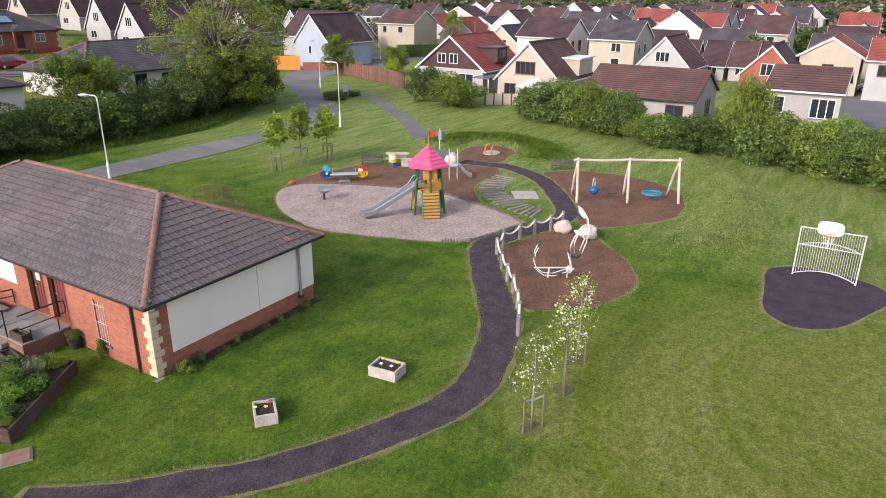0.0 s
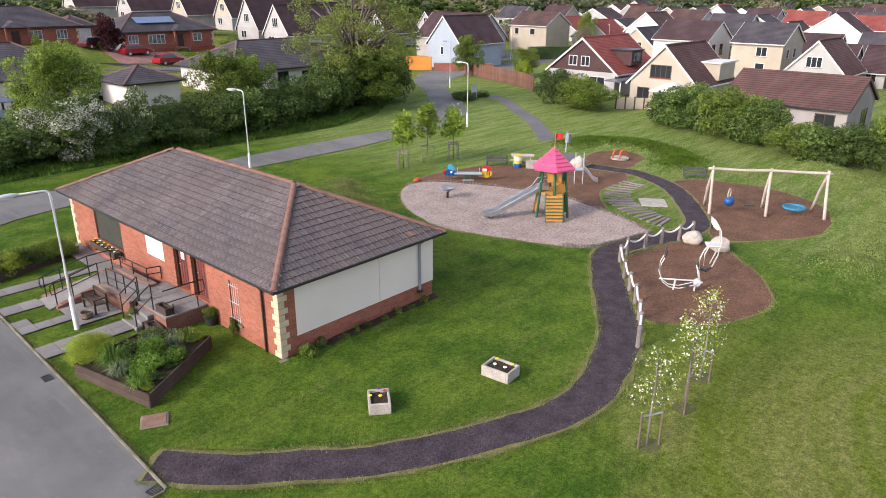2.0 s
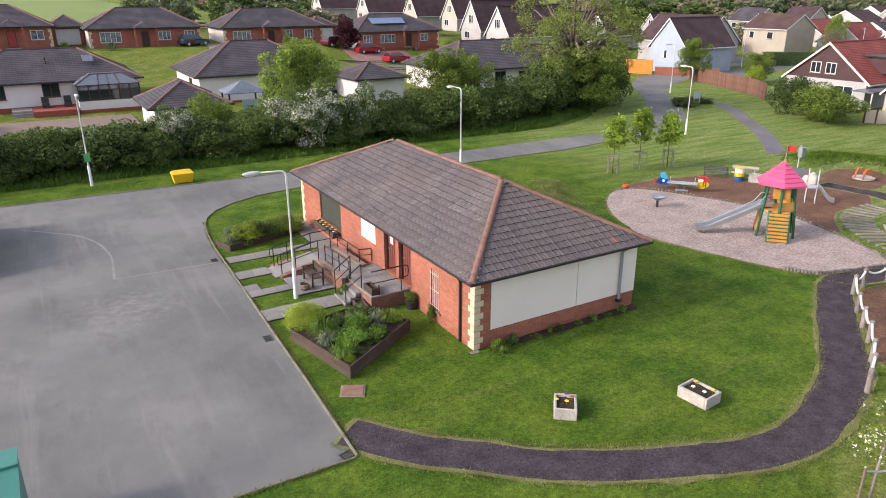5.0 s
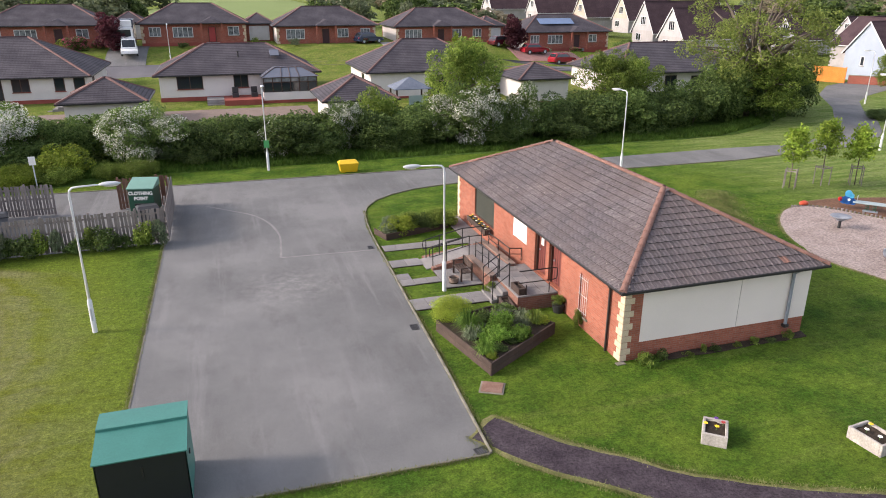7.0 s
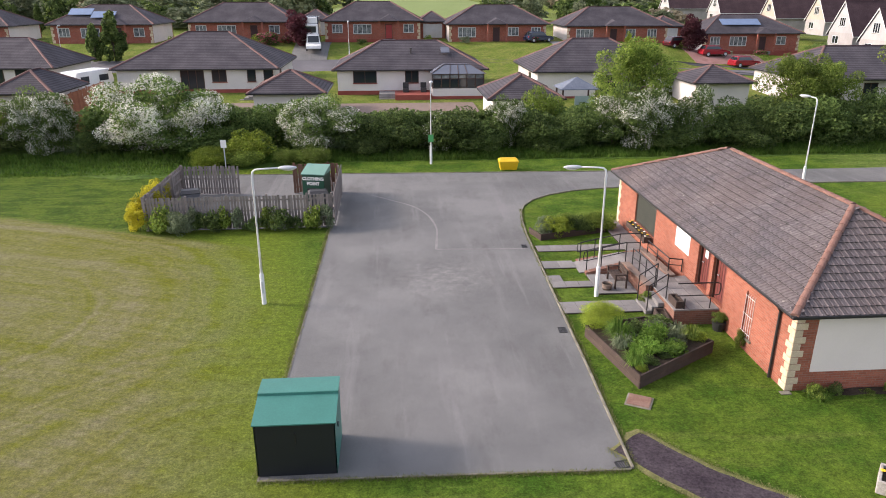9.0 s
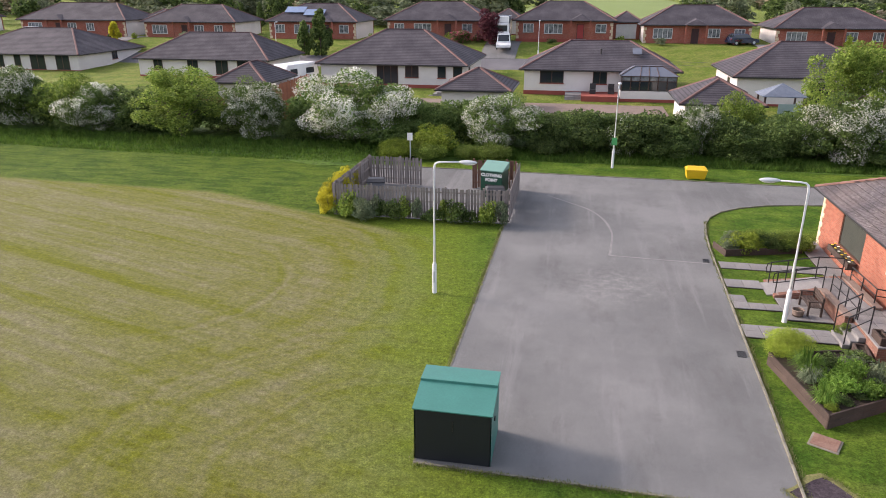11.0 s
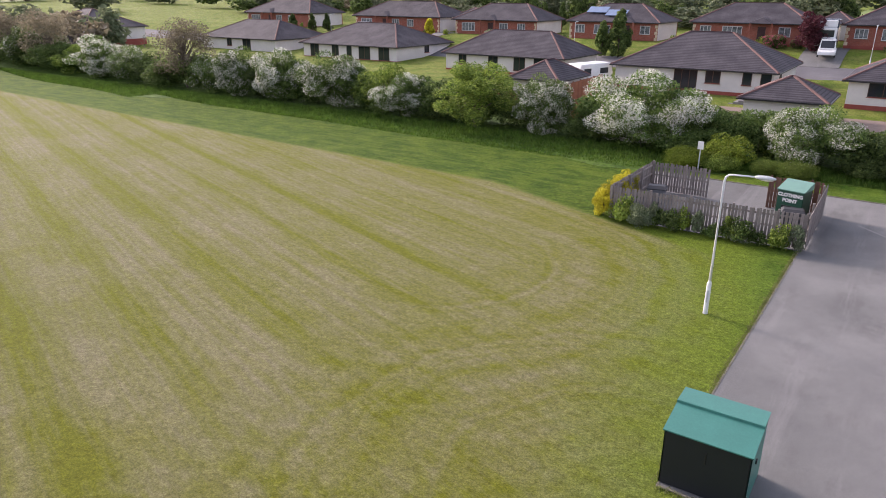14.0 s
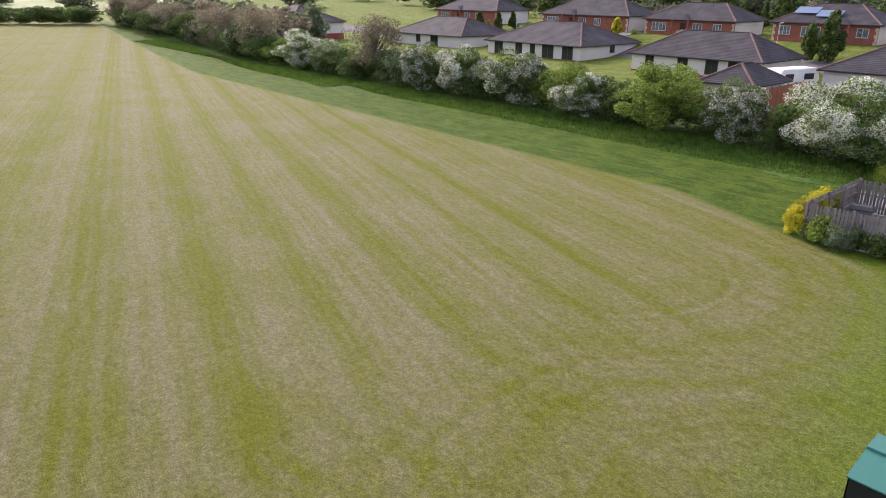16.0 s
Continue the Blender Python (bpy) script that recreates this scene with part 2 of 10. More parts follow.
    meadow = mixed(nt, remap(nt, streak, 0.36, 0.66), (0.100, 0.172, 0.022), (0.240, 0.278, 0.098))
    col = mixed(nt, east, col, meadow)
    col = mixed(nt, remap(nt, edge, 2.4, 0.4, 0.0, 0.8), col, (0.136, 0.188, 0.018))
    col = mixed(nt, west, col, field)
    swept = noise_node(nt, co, 1.0, 6.0, 0.8, (0.3, 1.5, 1.0))
    verge = mixed(nt, remap(nt, patch2, 0.4, 0.6), (0.044, 0.092, 0.008), (0.082, 0.134, 0.012))
    verge = mixed(nt, remap(nt, swept, 0.46, 0.66, 0.0, 0.75), verge, (0.128, 0.172, 0.024))
    verge = mixed(nt, remap(nt, swept, 0.50, 0.34, 0.0, 0.7), verge, (0.032, 0.070, 0.006))
    by_hedge = maths(nt, "MULTIPLY", remap(nt, past, -0.3, 0.3), remap(nt, x, -10.0, -11.5))
    col = mixed(nt, by_hedge, col, verge)
    gardens = mixed(nt, remap(nt, patch2, 0.4, 0.6), (0.108, 0.158, 0.020), (0.175, 0.198, 0.045))
    col = mixed(nt, remap(nt, y, 60.0, 66.0), col, gardens)
    shade = maths(nt, "MULTIPLY", remap(nt, tuft, 0.34, 0.66, 0.78, 1.22), remap(nt, blade, 0.36, 0.64, 0.60, 1.40))
    shade = maths(nt, "MULTIPLY", shade, remap(nt, clump, 0.34, 0.66, 0.62, 1.38))
    shade = maths(nt, "ADD", shade, maths(nt, "MULTIPLY", maths(nt, "SUBTRACT", 1.0, shade), maths(nt, "MULTIPLY", west, 0.25)))
    nt.links.new(scaled(nt, col, shade), bs.inputs["Base Color"])
    height = maths(nt, "ADD", blade, maths(nt, "ADD", maths(nt, "MULTIPLY", tuft, 1.5), maths(nt, "MULTIPLY", clump, 1.2)))
    relief(nt, bs, height, 1.0, 0.09)
    return m


M_LAWN = lawn_material()
M_BANK = surf("long_grass", (0.038, 0.084, 0.010), (0.082, 0.134, 0.018), 0.30, 2.2, 0.9, 1.0, 0.2, 0.15, grain=0.6)
def tarmac_material():
    """Old tarmac: pale where it is worn, dark where it was patched or stained, with the stones showing."""
    m, nt, bs = start_material("worn_tarmac", 0.9, 0.25)
    co = coords_of(nt)
    wear, stain = noise_node(nt, co, 0.16, 6.0, 0.6), noise_node(nt, co, 0.7, 6.0, 0.7, (1.0, 0.35, 1.0))
    stones, spots = noise_node(nt, co, 55.0, 3.0, 0.8), noise_node(nt, co, 3.2, 5.0, 0.75)
    col = mixed(nt, remap(nt, wear, 0.38, 0.62), (0.108, 0.108, 0.107), (0.163, 0.161, 0.158))
    col = mixed(nt, remap(nt, stain, 0.52, 0.70, 0.0, 0.6), col, (0.086, 0.083, 0.081))
    col = mixed(nt, remap(nt, spots, 0.60, 0.76, 0.0, 0.22), col, (0.250, 0.236, 0.224))
    # dust ground into the turning place, and pale scuffs along the wheel tracks
    sep = nt.nodes.new("ShaderNodeSeparateXYZ")
    nt.links.new(co, sep.inputs[0])
    turn = ring_of(nt, sep.outputs[0], sep.outputs[1], 1.8, 25.8)
    dust = maths(nt, "MULTIPLY", remap(nt, turn, 0.5, 2.6, 1.0, 0.0), remap(nt, spots, 0.44, 0.62))
    col = mixed(nt, maths(nt, "MULTIPLY", dust, 0.3), col, (0.30, 0.285, 0.27))
    track = noise_node(nt, co, 1.0, 5.0, 0.7, (1.5, 0.09, 1.0))
    col = mixed(nt, remap(nt, track, 0.54, 0.70, 0.0, 0.5), col, (0.190, 0.182, 0.184))
    nt.links.new(scaled(nt, col, remap(nt, stones, 0.35, 0.65, 0.78, 1.22)), bs.inputs["Base Color"])
    relief(nt, bs, stones, 0.4, 0.01)
    return m


M_TARMAC = tarmac_material()
M_ROAD = surf("road_tarmac", (0.098, 0.094, 0.102), (0.140, 0.134, 0.142), 0.3, 40.0, 0.9, 0.3, 0.01, 0.25, grain=0.18)
M_PATH = surf("rubber_mulch_path", (0.028, 0.020, 0.026), (0.066, 0.052, 0.060), 1.8, 15.0, 0.95, 1.0, 0.04, 0.2, grain=0.7)
M_PAD = surf("rubber_pad", (0.024, 0.016, 0.026), (0.050, 0.036, 0.050), 1.6, 22.0, 0.95, 0.5, 0.015, 0.2, grain=0.3)
M_BARK = surf("bark_chips", (0.088, 0.046, 0.029), (0.165, 0.090, 0.056), 0.9, 9.0, 0.95, 1.0, 0.05, 0.2, grain=0.55)
M_GRAVEL = surf("pea_gravel", (0.25, 0.197, 0.174), (0.36, 0.295, 0.265), 0.9, 9.0, 0.95, 1.0, 0.06, 0.2, grain=0.6)
M_STRAW = surf("dry_grass_fringe", (0.21, 0.185, 0.085), (0.110, 0.125, 0.035), 3.0, 18.0, 0.95, 0.8, 0.04, 0.2, grain=0.5)
M_SOIL = surf("dark_soil", (0.030, 0.022, 0.016), (0.055, 0.042, 0.030), 2.0, 20.0, 0.95, 0.9, 0.05, 0.2, grain=0.45)
M_KERB = surf("concrete_kerb", (0.120, 0.112, 0.078), (0.205, 0.190, 0.155), 2.4, 25.0, 0.9, 0.4, 0.006, 0.25, spread=0.1)
M_SLAB = surf("paving_slabs", (0.150, 0.143, 0.140), (0.225, 0.214, 0.208), 1.2, 25.0, 0.9, 0.4, 0.006, 0.25, spread=0.12)
M_BRICK = brick_material("orange_red_brick", (0.232, 0.072, 0.043), (0.305, 0.106, 0.066), (0.22, 0.14, 0.108))
M_BRICK_DARK = brick_material("plum_red_brick", (0.225, 0.060, 0.040), (0.290, 0.085, 0.055), (0.24, 0.15, 0.12))
M_PLINTH = surf("painted_red_plinth", (0.215, 0.050, 0.038), (0.260, 0.070, 0.052), 0.8, 14.0, 0.85, 0.3, 0.01)
M_RENDER = surf("cream_roughcast", (0.52, 0.485, 0.465), (0.61, 0.57, 0.545), 0.4, 35.0, 0.95, 0.6, 0.012, 0.2, grain=0.12)
M_WHITE = surf("white_roughcast", (0.30, 0.298, 0.295), (0.37, 0.367, 0.362), 0.5, 35.0, 0.9, 0.4, 0.01, 0.2, grain=0.08)
M_GREYHARL = surf("grey_harling", (0.27, 0.255, 0.245), (0.36, 0.34, 0.33), 0.5, 30.0, 0.95, 0.6, 0.012, 0.2, grain=0.15)
M_BUFF = surf("buff_roughcast", (0.32, 0.282, 0.230), (0.39, 0.343, 0.283), 0.5, 30.0, 0.95, 0.5, 0.012, 0.2, grain=0.1)
M_BLUEWALL = surf("pale_blue_render", (0.245, 0.285, 0.335), (0.30, 0.345, 0.40), 0.4, 30.0, 0.9, 0.4, 0.01, 0.2, grain=0.08)
M_DARKBOARD = surf("dark_plum_boarding", (0.042, 0.020, 0.022), (0.062, 0.030, 0.032), 0.8, 20.0, 0.7, 0.5, 0.01, 0.3, stretch=(0.3, 0.3, 6.0))
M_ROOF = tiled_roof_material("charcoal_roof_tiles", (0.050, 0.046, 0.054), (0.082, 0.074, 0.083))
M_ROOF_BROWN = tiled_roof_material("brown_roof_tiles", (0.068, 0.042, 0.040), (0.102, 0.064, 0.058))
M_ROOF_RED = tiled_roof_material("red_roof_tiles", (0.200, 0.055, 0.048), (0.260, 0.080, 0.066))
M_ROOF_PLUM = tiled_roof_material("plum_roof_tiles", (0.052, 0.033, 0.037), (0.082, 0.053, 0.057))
M_HIP = surf("terracotta_hip_tiles", (0.190, 0.098, 0.074), (0.130, 0.080, 0.068), 1.5, 18.0, 0.85, 0.5, 0.01, grain=0.35, spread=0.15)
M_HIPFAR = surf("weathered_hip_tiles", (0.150, 0.080, 0.070), (0.110, 0.066, 0.062), 1.5, 18.0, 0.85, 0.5, 0.01, grain=0.3)
M_GUTTER = plain("black_plastic", (0.022, 0.020, 0.021), 0.45)
M_BROWNFRAME = plain("brown_window_frame", (0.055, 0.026, 0.018), 0.5)
M_WHITEFRAME = plain("white_window_frame", (0.55, 0.55, 0.545), 0.45)
M_GLASS = glass_material("window_glass")
M_NET = surf("net_curtain_glass", (0.022, 0.028, 0.034), (0.24, 0.26, 0.27), 1.6, 5.0, 0.15, 0.0, 0.01, 0.6, grain=0.2)
M_QUOIN = surf("cream_quoins", (0.44, 0.355, 0.245), (0.52, 0.43, 0.305), 2.0, 22.0, 0.9, 0.4, 0.006, grain=0.15, spread=0.1)


# ---- building blocks ----
def part(name, bm, material, parent=None, label="", smooth=False):
    me = bpy.data.meshes.new(name)
    bm.to_mesh(me)
    bm.free()
    if smooth:
        me.shade_smooth()
    if material:
        me.materials.append(material)
    ob = new(name, me)
    ob.parent = parent
    if label:
        ob["label"] = label
    return ob


def piece(name, me, parent, m):
    ob = new(name, me)
    ob.parent = parent
    ob.matrix_basis = m
    return ob


def thing(name, m, label, category, group="", kind=""):
    e = new(name)
    e.empty_display_size = 0.3
    e.matrix_basis = m
    return tagged(e, label, category, group, kind)


def box(bm, a, b, bevel=0.0, turn=None):
    (x0, y0, z0), (x1, y1, z1) = a, b
    vs = [bm.verts.new(p) for p in ((x0, y0, z0), (x1, y0, z0), (x1, y1, z0), (x0, y1, z0), (x0, y0, z1), (x1, y0, z1), (x1, y1, z1), (x0, y1, z1))]
    fs = [bm.faces.new([vs[i] for i in q]) for q in ((3, 2, 1, 0), (4, 5, 6, 7), (0, 1, 5, 4), (1, 2, 6, 5), (2, 3, 7, 6), (3, 0, 4, 7))]
    if turn is not None:
        bmesh.ops.transform(bm, matrix=turn, verts=vs)
    if bevel:
        es = list({e for f in fs for e in f.edges})
        bmesh.ops.bevel(bm, geom=es, offset=bevel, segments=1, affect="EDGES")
    return vs


def boxed(*boxes, bevel=0.0):
    bm = bmesh.new()
    for a, b in boxes:
        box(bm, a, b, bevel)
    return bm


def rod(bm, a, b, r0, r1=None, n=10):
    a, b = Vector(a), Vector(b)
    r1 = r0 if r1 is None else r1
    m = Matrix.Translation((a + b) / 2) @ (b - a).to_track_quat("Z", "Y").to_matrix().to_4x4()
    return bmesh.ops.create_cone(bm, cap_ends=True, segments=n, radius1=r0, radius2=r1, depth=(b - a).length, matrix=m)["verts"]


def rods(*lines, n=10):
    bm = bmesh.new()
    for ln in lines:
        rod(bm, *ln, n=n)
    return bm


def bent(pts, r, n=8, close=False):
    """A round bar along a line of points."""
    bm = bmesh.new()
    pts = [Vector(p) for p in pts]
    rings = []
    k = len(pts)
    for i, p in enumerate(pts):
        d = (pts[(i + 1) % k] - pts[i - 1]) if close else (pts[min(i + 1, k - 1)] - pts[max(i - 1, 0)])
        q = d.to_track_quat("Z", "Y").to_matrix()
        rr = r[i] if isinstance(r, (list, tuple)) else r
        rings.append([bm.verts.new(p + q @ Vector((rr * math.cos(2 * math.pi * j / n), rr * math.sin(2 * math.pi * j / n), 0))) for j in range(n)])
    last = k if close else k - 1
    for i in range(last):
        a, b = rings[i], rings[(i + 1) % k]
        for j in range(n):
            bm.faces.new((a[j], a[(j + 1) % n], b[(j + 1) % n], b[j]))
    if not close:
        bm.faces.new(list(reversed(rings[0])))
        bm.faces.new(rings[-1])
    return bm


def curve_through(pts, steps=6, close=True):
    """A smooth line through points of the plan."""
    out = []
    n = len(pts)
    for i in range(n if close else n - 1):
        if close:
            p0, p1, p2, p3 = pts[i - 1], pts[i], pts[(i + 1) % n], pts[(i + 2) % n]
        else:
            p0, p1, p2, p3 = pts[max(i - 1, 0)], pts[i], pts[i + 1], pts[min(i + 2, n - 1)]
        for s in range(steps):
            u = s / steps
            out.append(tuple(0.5 * (2 * b + (c - a) * u + (2 * a - 5 * b + 4 * c - d) * u * u + (3 * b - a - 3 * c + d) * u ** 3) for a, b, c, d in zip(p0, p1, p2, p3)))
    if not close:
        out.append(tuple(pts[-1]))
    return out


def slab(pts, z0, z1):
    """A plate with the outline pts, from z0 up to z1."""
    bm = bmesh.new()
    top = [bm.verts.new((p[0], p[1], z1)) for p in pts]
    low = [bm.verts.new((p[0], p[1], z0)) for p in pts]
    f = bm.faces.new(top)
    f.normal_update()
    if f.normal.z < 0:
        f.normal_flip()
    n = len(pts)
    for i in range(n):
        bm.faces.new((top[i], low[i], low[(i + 1) % n], top[(i + 1) % n]))
    bmesh.ops.triangulate(bm, faces=[f])
    bmesh.ops.recalc_face_normals(bm, faces=bm.faces)
    return bm


def ragged(pts, amount, seed, step=0.25):
    """The outline with points every step metres, pushed in and out a little."""
    rnd = random.Random(seed)
    out = []
    n = len(pts)
    for i in range(n):
        a, b = Vector(pts[i][:2]), Vector(pts[(i + 1) % n][:2])
        k = max(1, int((b - a).length / step))
        for j in range(k):
            p = a.lerp(b, j / k)
            d = (b - a).orthogonal().normalized() if (b - a).length > 1e-4 else Vector((0, 0))
            w = noise.noise((p.x * 0.9, p.y * 0.9, seed)) * amount + rnd.uniform(-0.4, 0.4) * amount
            out.append(tuple(p + d * w))
    return out


def grown(pts, d):
    """The outline moved outward by d."""
    n = len(pts)
    area = sum(pts[i][0] * pts[(i + 1) % n][1] - pts[(i + 1) % n][0] * pts[i][1] for i in range(n))
    s = 1 if area > 0 else -1
    out = []
    for i in range(n):
        a, b = Vector(pts[i - 1][:2]), Vector(pts[(i + 1) % n][:2])
        t = (b - a).normalized()
        out.append((pts[i][0] + s * d * t.y, pts[i][1] - s * d * t.x))
    return out


# ---- the land ----
def ramp_of(v, table):
    if v <= table[0][0]:
        return table[0][1]
    for (a, p), (b, q) in zip(table, table[1:]):
        if v <= b:
            u = (v - a) / (b - a)
            return p + (q - p) * u * u * (3 - 2 * u)
    return table[-1][1]


MOUNDS = [([(26.0, 31.6), (24.4, 29.4), (23.2, 26.6), (22.4, 23.6)], 0.3, 1.15),
          ([(50.0, 11.6), (46.4, 8.6), (42.6, 6.2), (38.6, 4.9), (34.6, 4.7), (31.4, 5.4)], 0.5, 1.5),
          ([(44.5, 28.0), (47.8, 27.4), (49.4, 24.6), (48.0, 21.2), (46.2, 19.2), (43.6, 18.9)], 0.28, 1.3),
          ([(45.0, 100.0), (60.0, 101.5)], 1.4, 5.0)]


def rise(x, y):
    """The height of the land: level round the car park, rising beyond the hedge to the second row of houses."""
    y_eff = y - ramp_of(x, [(36, 0), (50, 14), (64, 32), (110, 42)])
    hill = ramp_of(y_eff, [(47.5, 0), (62, 0.35), (76, 0.9), (88, 1.3), (104, 4.0), (135, 5.0), (220, 6.2), (420, 8.6), (900, 12.0)])
    hill *= 1 - ramp_of(x, [(30, 0), (62, 0.45), (110, 0.8), (170, 0.9)])
    z = hill + ramp_of(x, [(150, 0), (420, 3.5), (900, 7.0)]) + ramp_of(-x, [(90, 0), (260, 2.2), (700, 7.0)])
    for line, high, wide in MOUNDS:
        best = 99.0
        for (ax, ay), (bx, by) in zip(line, line[1:]):
            dx, dy = bx - ax, by - ay
            u = max(0.0, min(1.0, ((x - ax) * dx + (y - ay) * dy) / (dx * dx + dy * dy)))
            best = min(best, math.hypot(x - ax - u * dx, y - ay - u * dy))
        z += high * math.exp(-(best / wide) ** 2)
    return z


def spaced(stops):
    out = []
    for (a, b), s in stops:
        out += list(np.arange(a, b, s))
    return out + [stops[-1][0][1]]


def sheet(xs, ys, height):
    vs = [(x, y, height(x, y)) for y in ys for x in xs]
    k = len(xs)
    fs = [(j * k + i, j * k + i + 1, (j + 1) * k + i + 1, (j + 1) * k + i) for j in range(len(ys) - 1) for i in range(k - 1)]
    me = bpy.data.meshes.new("ground")
    me.from_pydata(vs, [], fs)
    me.shade_smooth()
    return me


ground_mesh = sheet(spaced([((-3000, -600), 300), ((-600, -200), 40), ((-200, -60), 8), ((-60, 20), 2.5), ((20, 52), 0.6), ((52, 120), 3), ((120, 300), 12), ((300, 700), 50), ((700, 3000), 300)]),
                    spaced([((-600, -60), 60), ((-60, 0), 5), ((0, 34), 0.6), ((34, 130), 2.5), ((130, 300), 12), ((300, 800), 50), ((800, 3000), 300)]), rise)
ground_mesh.materials.append(M_LAWN)
tagged(new("ground", ground_mesh), "mown grass of a village park and its playing field", "grass", kind="structure")


def laid(name, pts, z, material, label, category, deep=0.03, fringe=0.0, rag=0.0, seed=1):
    """A surface laid into the grass, with a dry fringe where the turf meets it."""
    line = ragged(pts, rag, seed) if rag else pts
    if fringe:
        tagged(part("grass_edge", slab(ragged(grown(pts, fringe), fringe * 0.9, seed + 50), z - deep, z - 0.005), M_STRAW), "strip of dry pale grass along an edge", "grass edge", kind="structure")
    return tagged(part(name, slab(line, z - deep, z), material), label, category, kind="structure")


# car park, road and the island kerb
lot = [(-3.42, 13.75), (5.52, 13.55), (5.7, 18.0), (5.86, 23.0), (6.02, 27.5), (6.12, 30.7), (6.27, 32.77), (6.48, 34.36), (6.84, 35.5), (7.53, 36.58), (8.61, 37.5), (10.14, 38.26), (11.83, 38.65), (14.0, 38.95),
       (24.0, 39.1), (33.5, 38.9), (38.5, 39.5), (44.2, 40.0), (49.7, 42.3), (52.3, 44.3), (56.1, 48.2), (60.0, 53.4), (64.6, 58.2), (69.0, 61.3), (75.8, 64.6), (90.0, 70.5), (112, 79.0),
       (110, 84.5), (88.0, 76.5), (72.0, 70.0), (64.9, 64.0), (58.5, 55.7), (51.5, 48.4), (46.6, 44.2), (40.8, 42.2), (35.6, 42.5), (24.3, 42.4), (13.8, 42.7), (3.6, 43.0), (-3.5, 43.2), (-14.0, 43.5), (-14.0, 39.0), (-12.0, 39.0), (-12.0, 32.6), (-3.2, 32.6)]
tagged(part("road", slab(lot, -0.02, 0.012), M_TARMAC), "worn grey tarmac of the car park and access road", "road", kind="structure")
path_line = [(5.72, 14.62), (6.9, 13.1), (8.2, 11.95), (9.5, 10.8), (11.3, 9.75), (12.9, 9.05), (14.4, 8.5), (16.0, 8.4), (17.95, 8.9), (19.5, 9.5), (20.9, 10.3), (22.5, 11.45), (24.6, 12.9), (26.4, 13.95), (27.7, 13.85), (29.4, 13.35), (31.2, 12.75),
             (33.2, 12.7), (35.6, 14.1), (37.9, 15.8), (39.6, 17.6), (40.8, 20.1), (40.6, 21.6), (40.4, 23.4)]


def ribbon(line, half):
    c = curve_through(line, 5, False)
    left, right = [], []
    for i, p in enumerate(c):
        a, b = Vector(c[max(i - 1, 0)]), Vector(c[min(i + 1, len(c) - 1)])
        t = (b - a).normalized()
        w = half(i / (len(c) - 1)) if callable(half) else half
        left.append((p[0] - t.y * w, p[1] + t.x * w))
        right.append((p[0] + t.y * w, p[1] - t.x * w))
    return left + list(reversed(right))


laid("path", ribbon([(41.0, 24.4), (43.4, 28.2), (46.3, 30.8), (51.6, 35.8), (55.2, 40.1), (59.0, 44.3), (61.0, 47.4), (61.3, 49.6), (59.6, 51.6)], 0.66), 0.018, M_ROAD, "narrow grey tarmac footpath across the grass", "path", fringe=0.1, rag=0.03, seed=4)
laid("path", ribbon(path_line, lambda u: 0.575 + 0.12 * math.exp(-((u - 0.42) / 0.1) ** 2)), 0.02, M_PATH, "dark purple rubber mulch path winding through grass", "path", fringe=0.13, rag=0.06, seed=3)
gravel_line = curve_through([(27.6, 28.1), (28.9, 28.7), (30.0, 28.4), (31.1, 26.5), (32.5, 23.3), (32.8, 20.6), (32.3, 18.0), (31.4, 15.4), (30.3, 13.8), (28.5, 14.25), (27.1, 14.75), (26.4, 15.3), (25.7, 16.5), (25.15, 18.1), (24.6, 19.8), (24.2, 21.5), (24.3, 23.3), (25.4, 25.6), (26.4, 27.0)], 4)
laid("gravel_pit", gravel_line, 0.016, M_GRAVEL, "pinkish pea gravel safety surface in the playground", "gravel", fringe=0.1, rag=0.05, seed=5)
bark_line = curve_through([(29.7, 29.2), (32.1, 29.3), (34.8, 28.7), (36.3, 28.0), (37.6, 26.2), (39.4, 24.4), (40.6, 23.9), (42.5, 24.8), (44.5, 25.2), (46.1, 24.1), (46.0, 22.2), (44.9, 21.3), (43.0, 20.9), (41.2, 21.3), (39.8, 20.2), (38.4, 19.5), (36.6, 19.7), (35.3, 19.5), (33.8, 18.6), (32.5, 17.6), (32.8, 20.1), (32.5, 23.2), (31.3, 26.5), (30.0, 28.4)], 4)
laid("bark_bed", bark_line, 0.009, M_BARK, "reddish brown bark chippings round the play equipment", "bark chippings", fringe=0.1, rag=0.05, seed=7)
swing_line = curve_through([(40.4, 17.3), (42.0, 16.1), (42.8, 13.3), (42.1, 10.6), (40.4, 8.6), (38.8, 7.9), (36.7, 7.65), (35.1, 8.0), (33.4, 9.2), (32.0, 10.5), (32.2, 11.6), (34.1, 12.4), (36.3, 13.9), (38.6, 15.7)], 4)
laid("bark_bed", swing_line, 0.013, M_BARK, "reddish brown bark chippings under the swings", "bark chippings", fringe=0.1, rag=0.05, seed=9)
gym_line = curve_through([(26.0, 12.8), (26.9, 13.05), (28.4, 12.75), (29.8, 12.4), (31.0, 10.9), (29.6, 9.2), (28.4, 8.0), (26.8, 7.0), (25.6, 6.7), (24.2, 6.95), (22.85, 7.6), (21.8, 8.8), (21.6, 9.6), (23.5, 11.1)], 4)
laid("bark_bed", gym_line, 0.014, M_BARK, "reddish brown bark chippings under the exercise machines", "bark chippings", fringe=0.1, rag=0.05, seed=11)
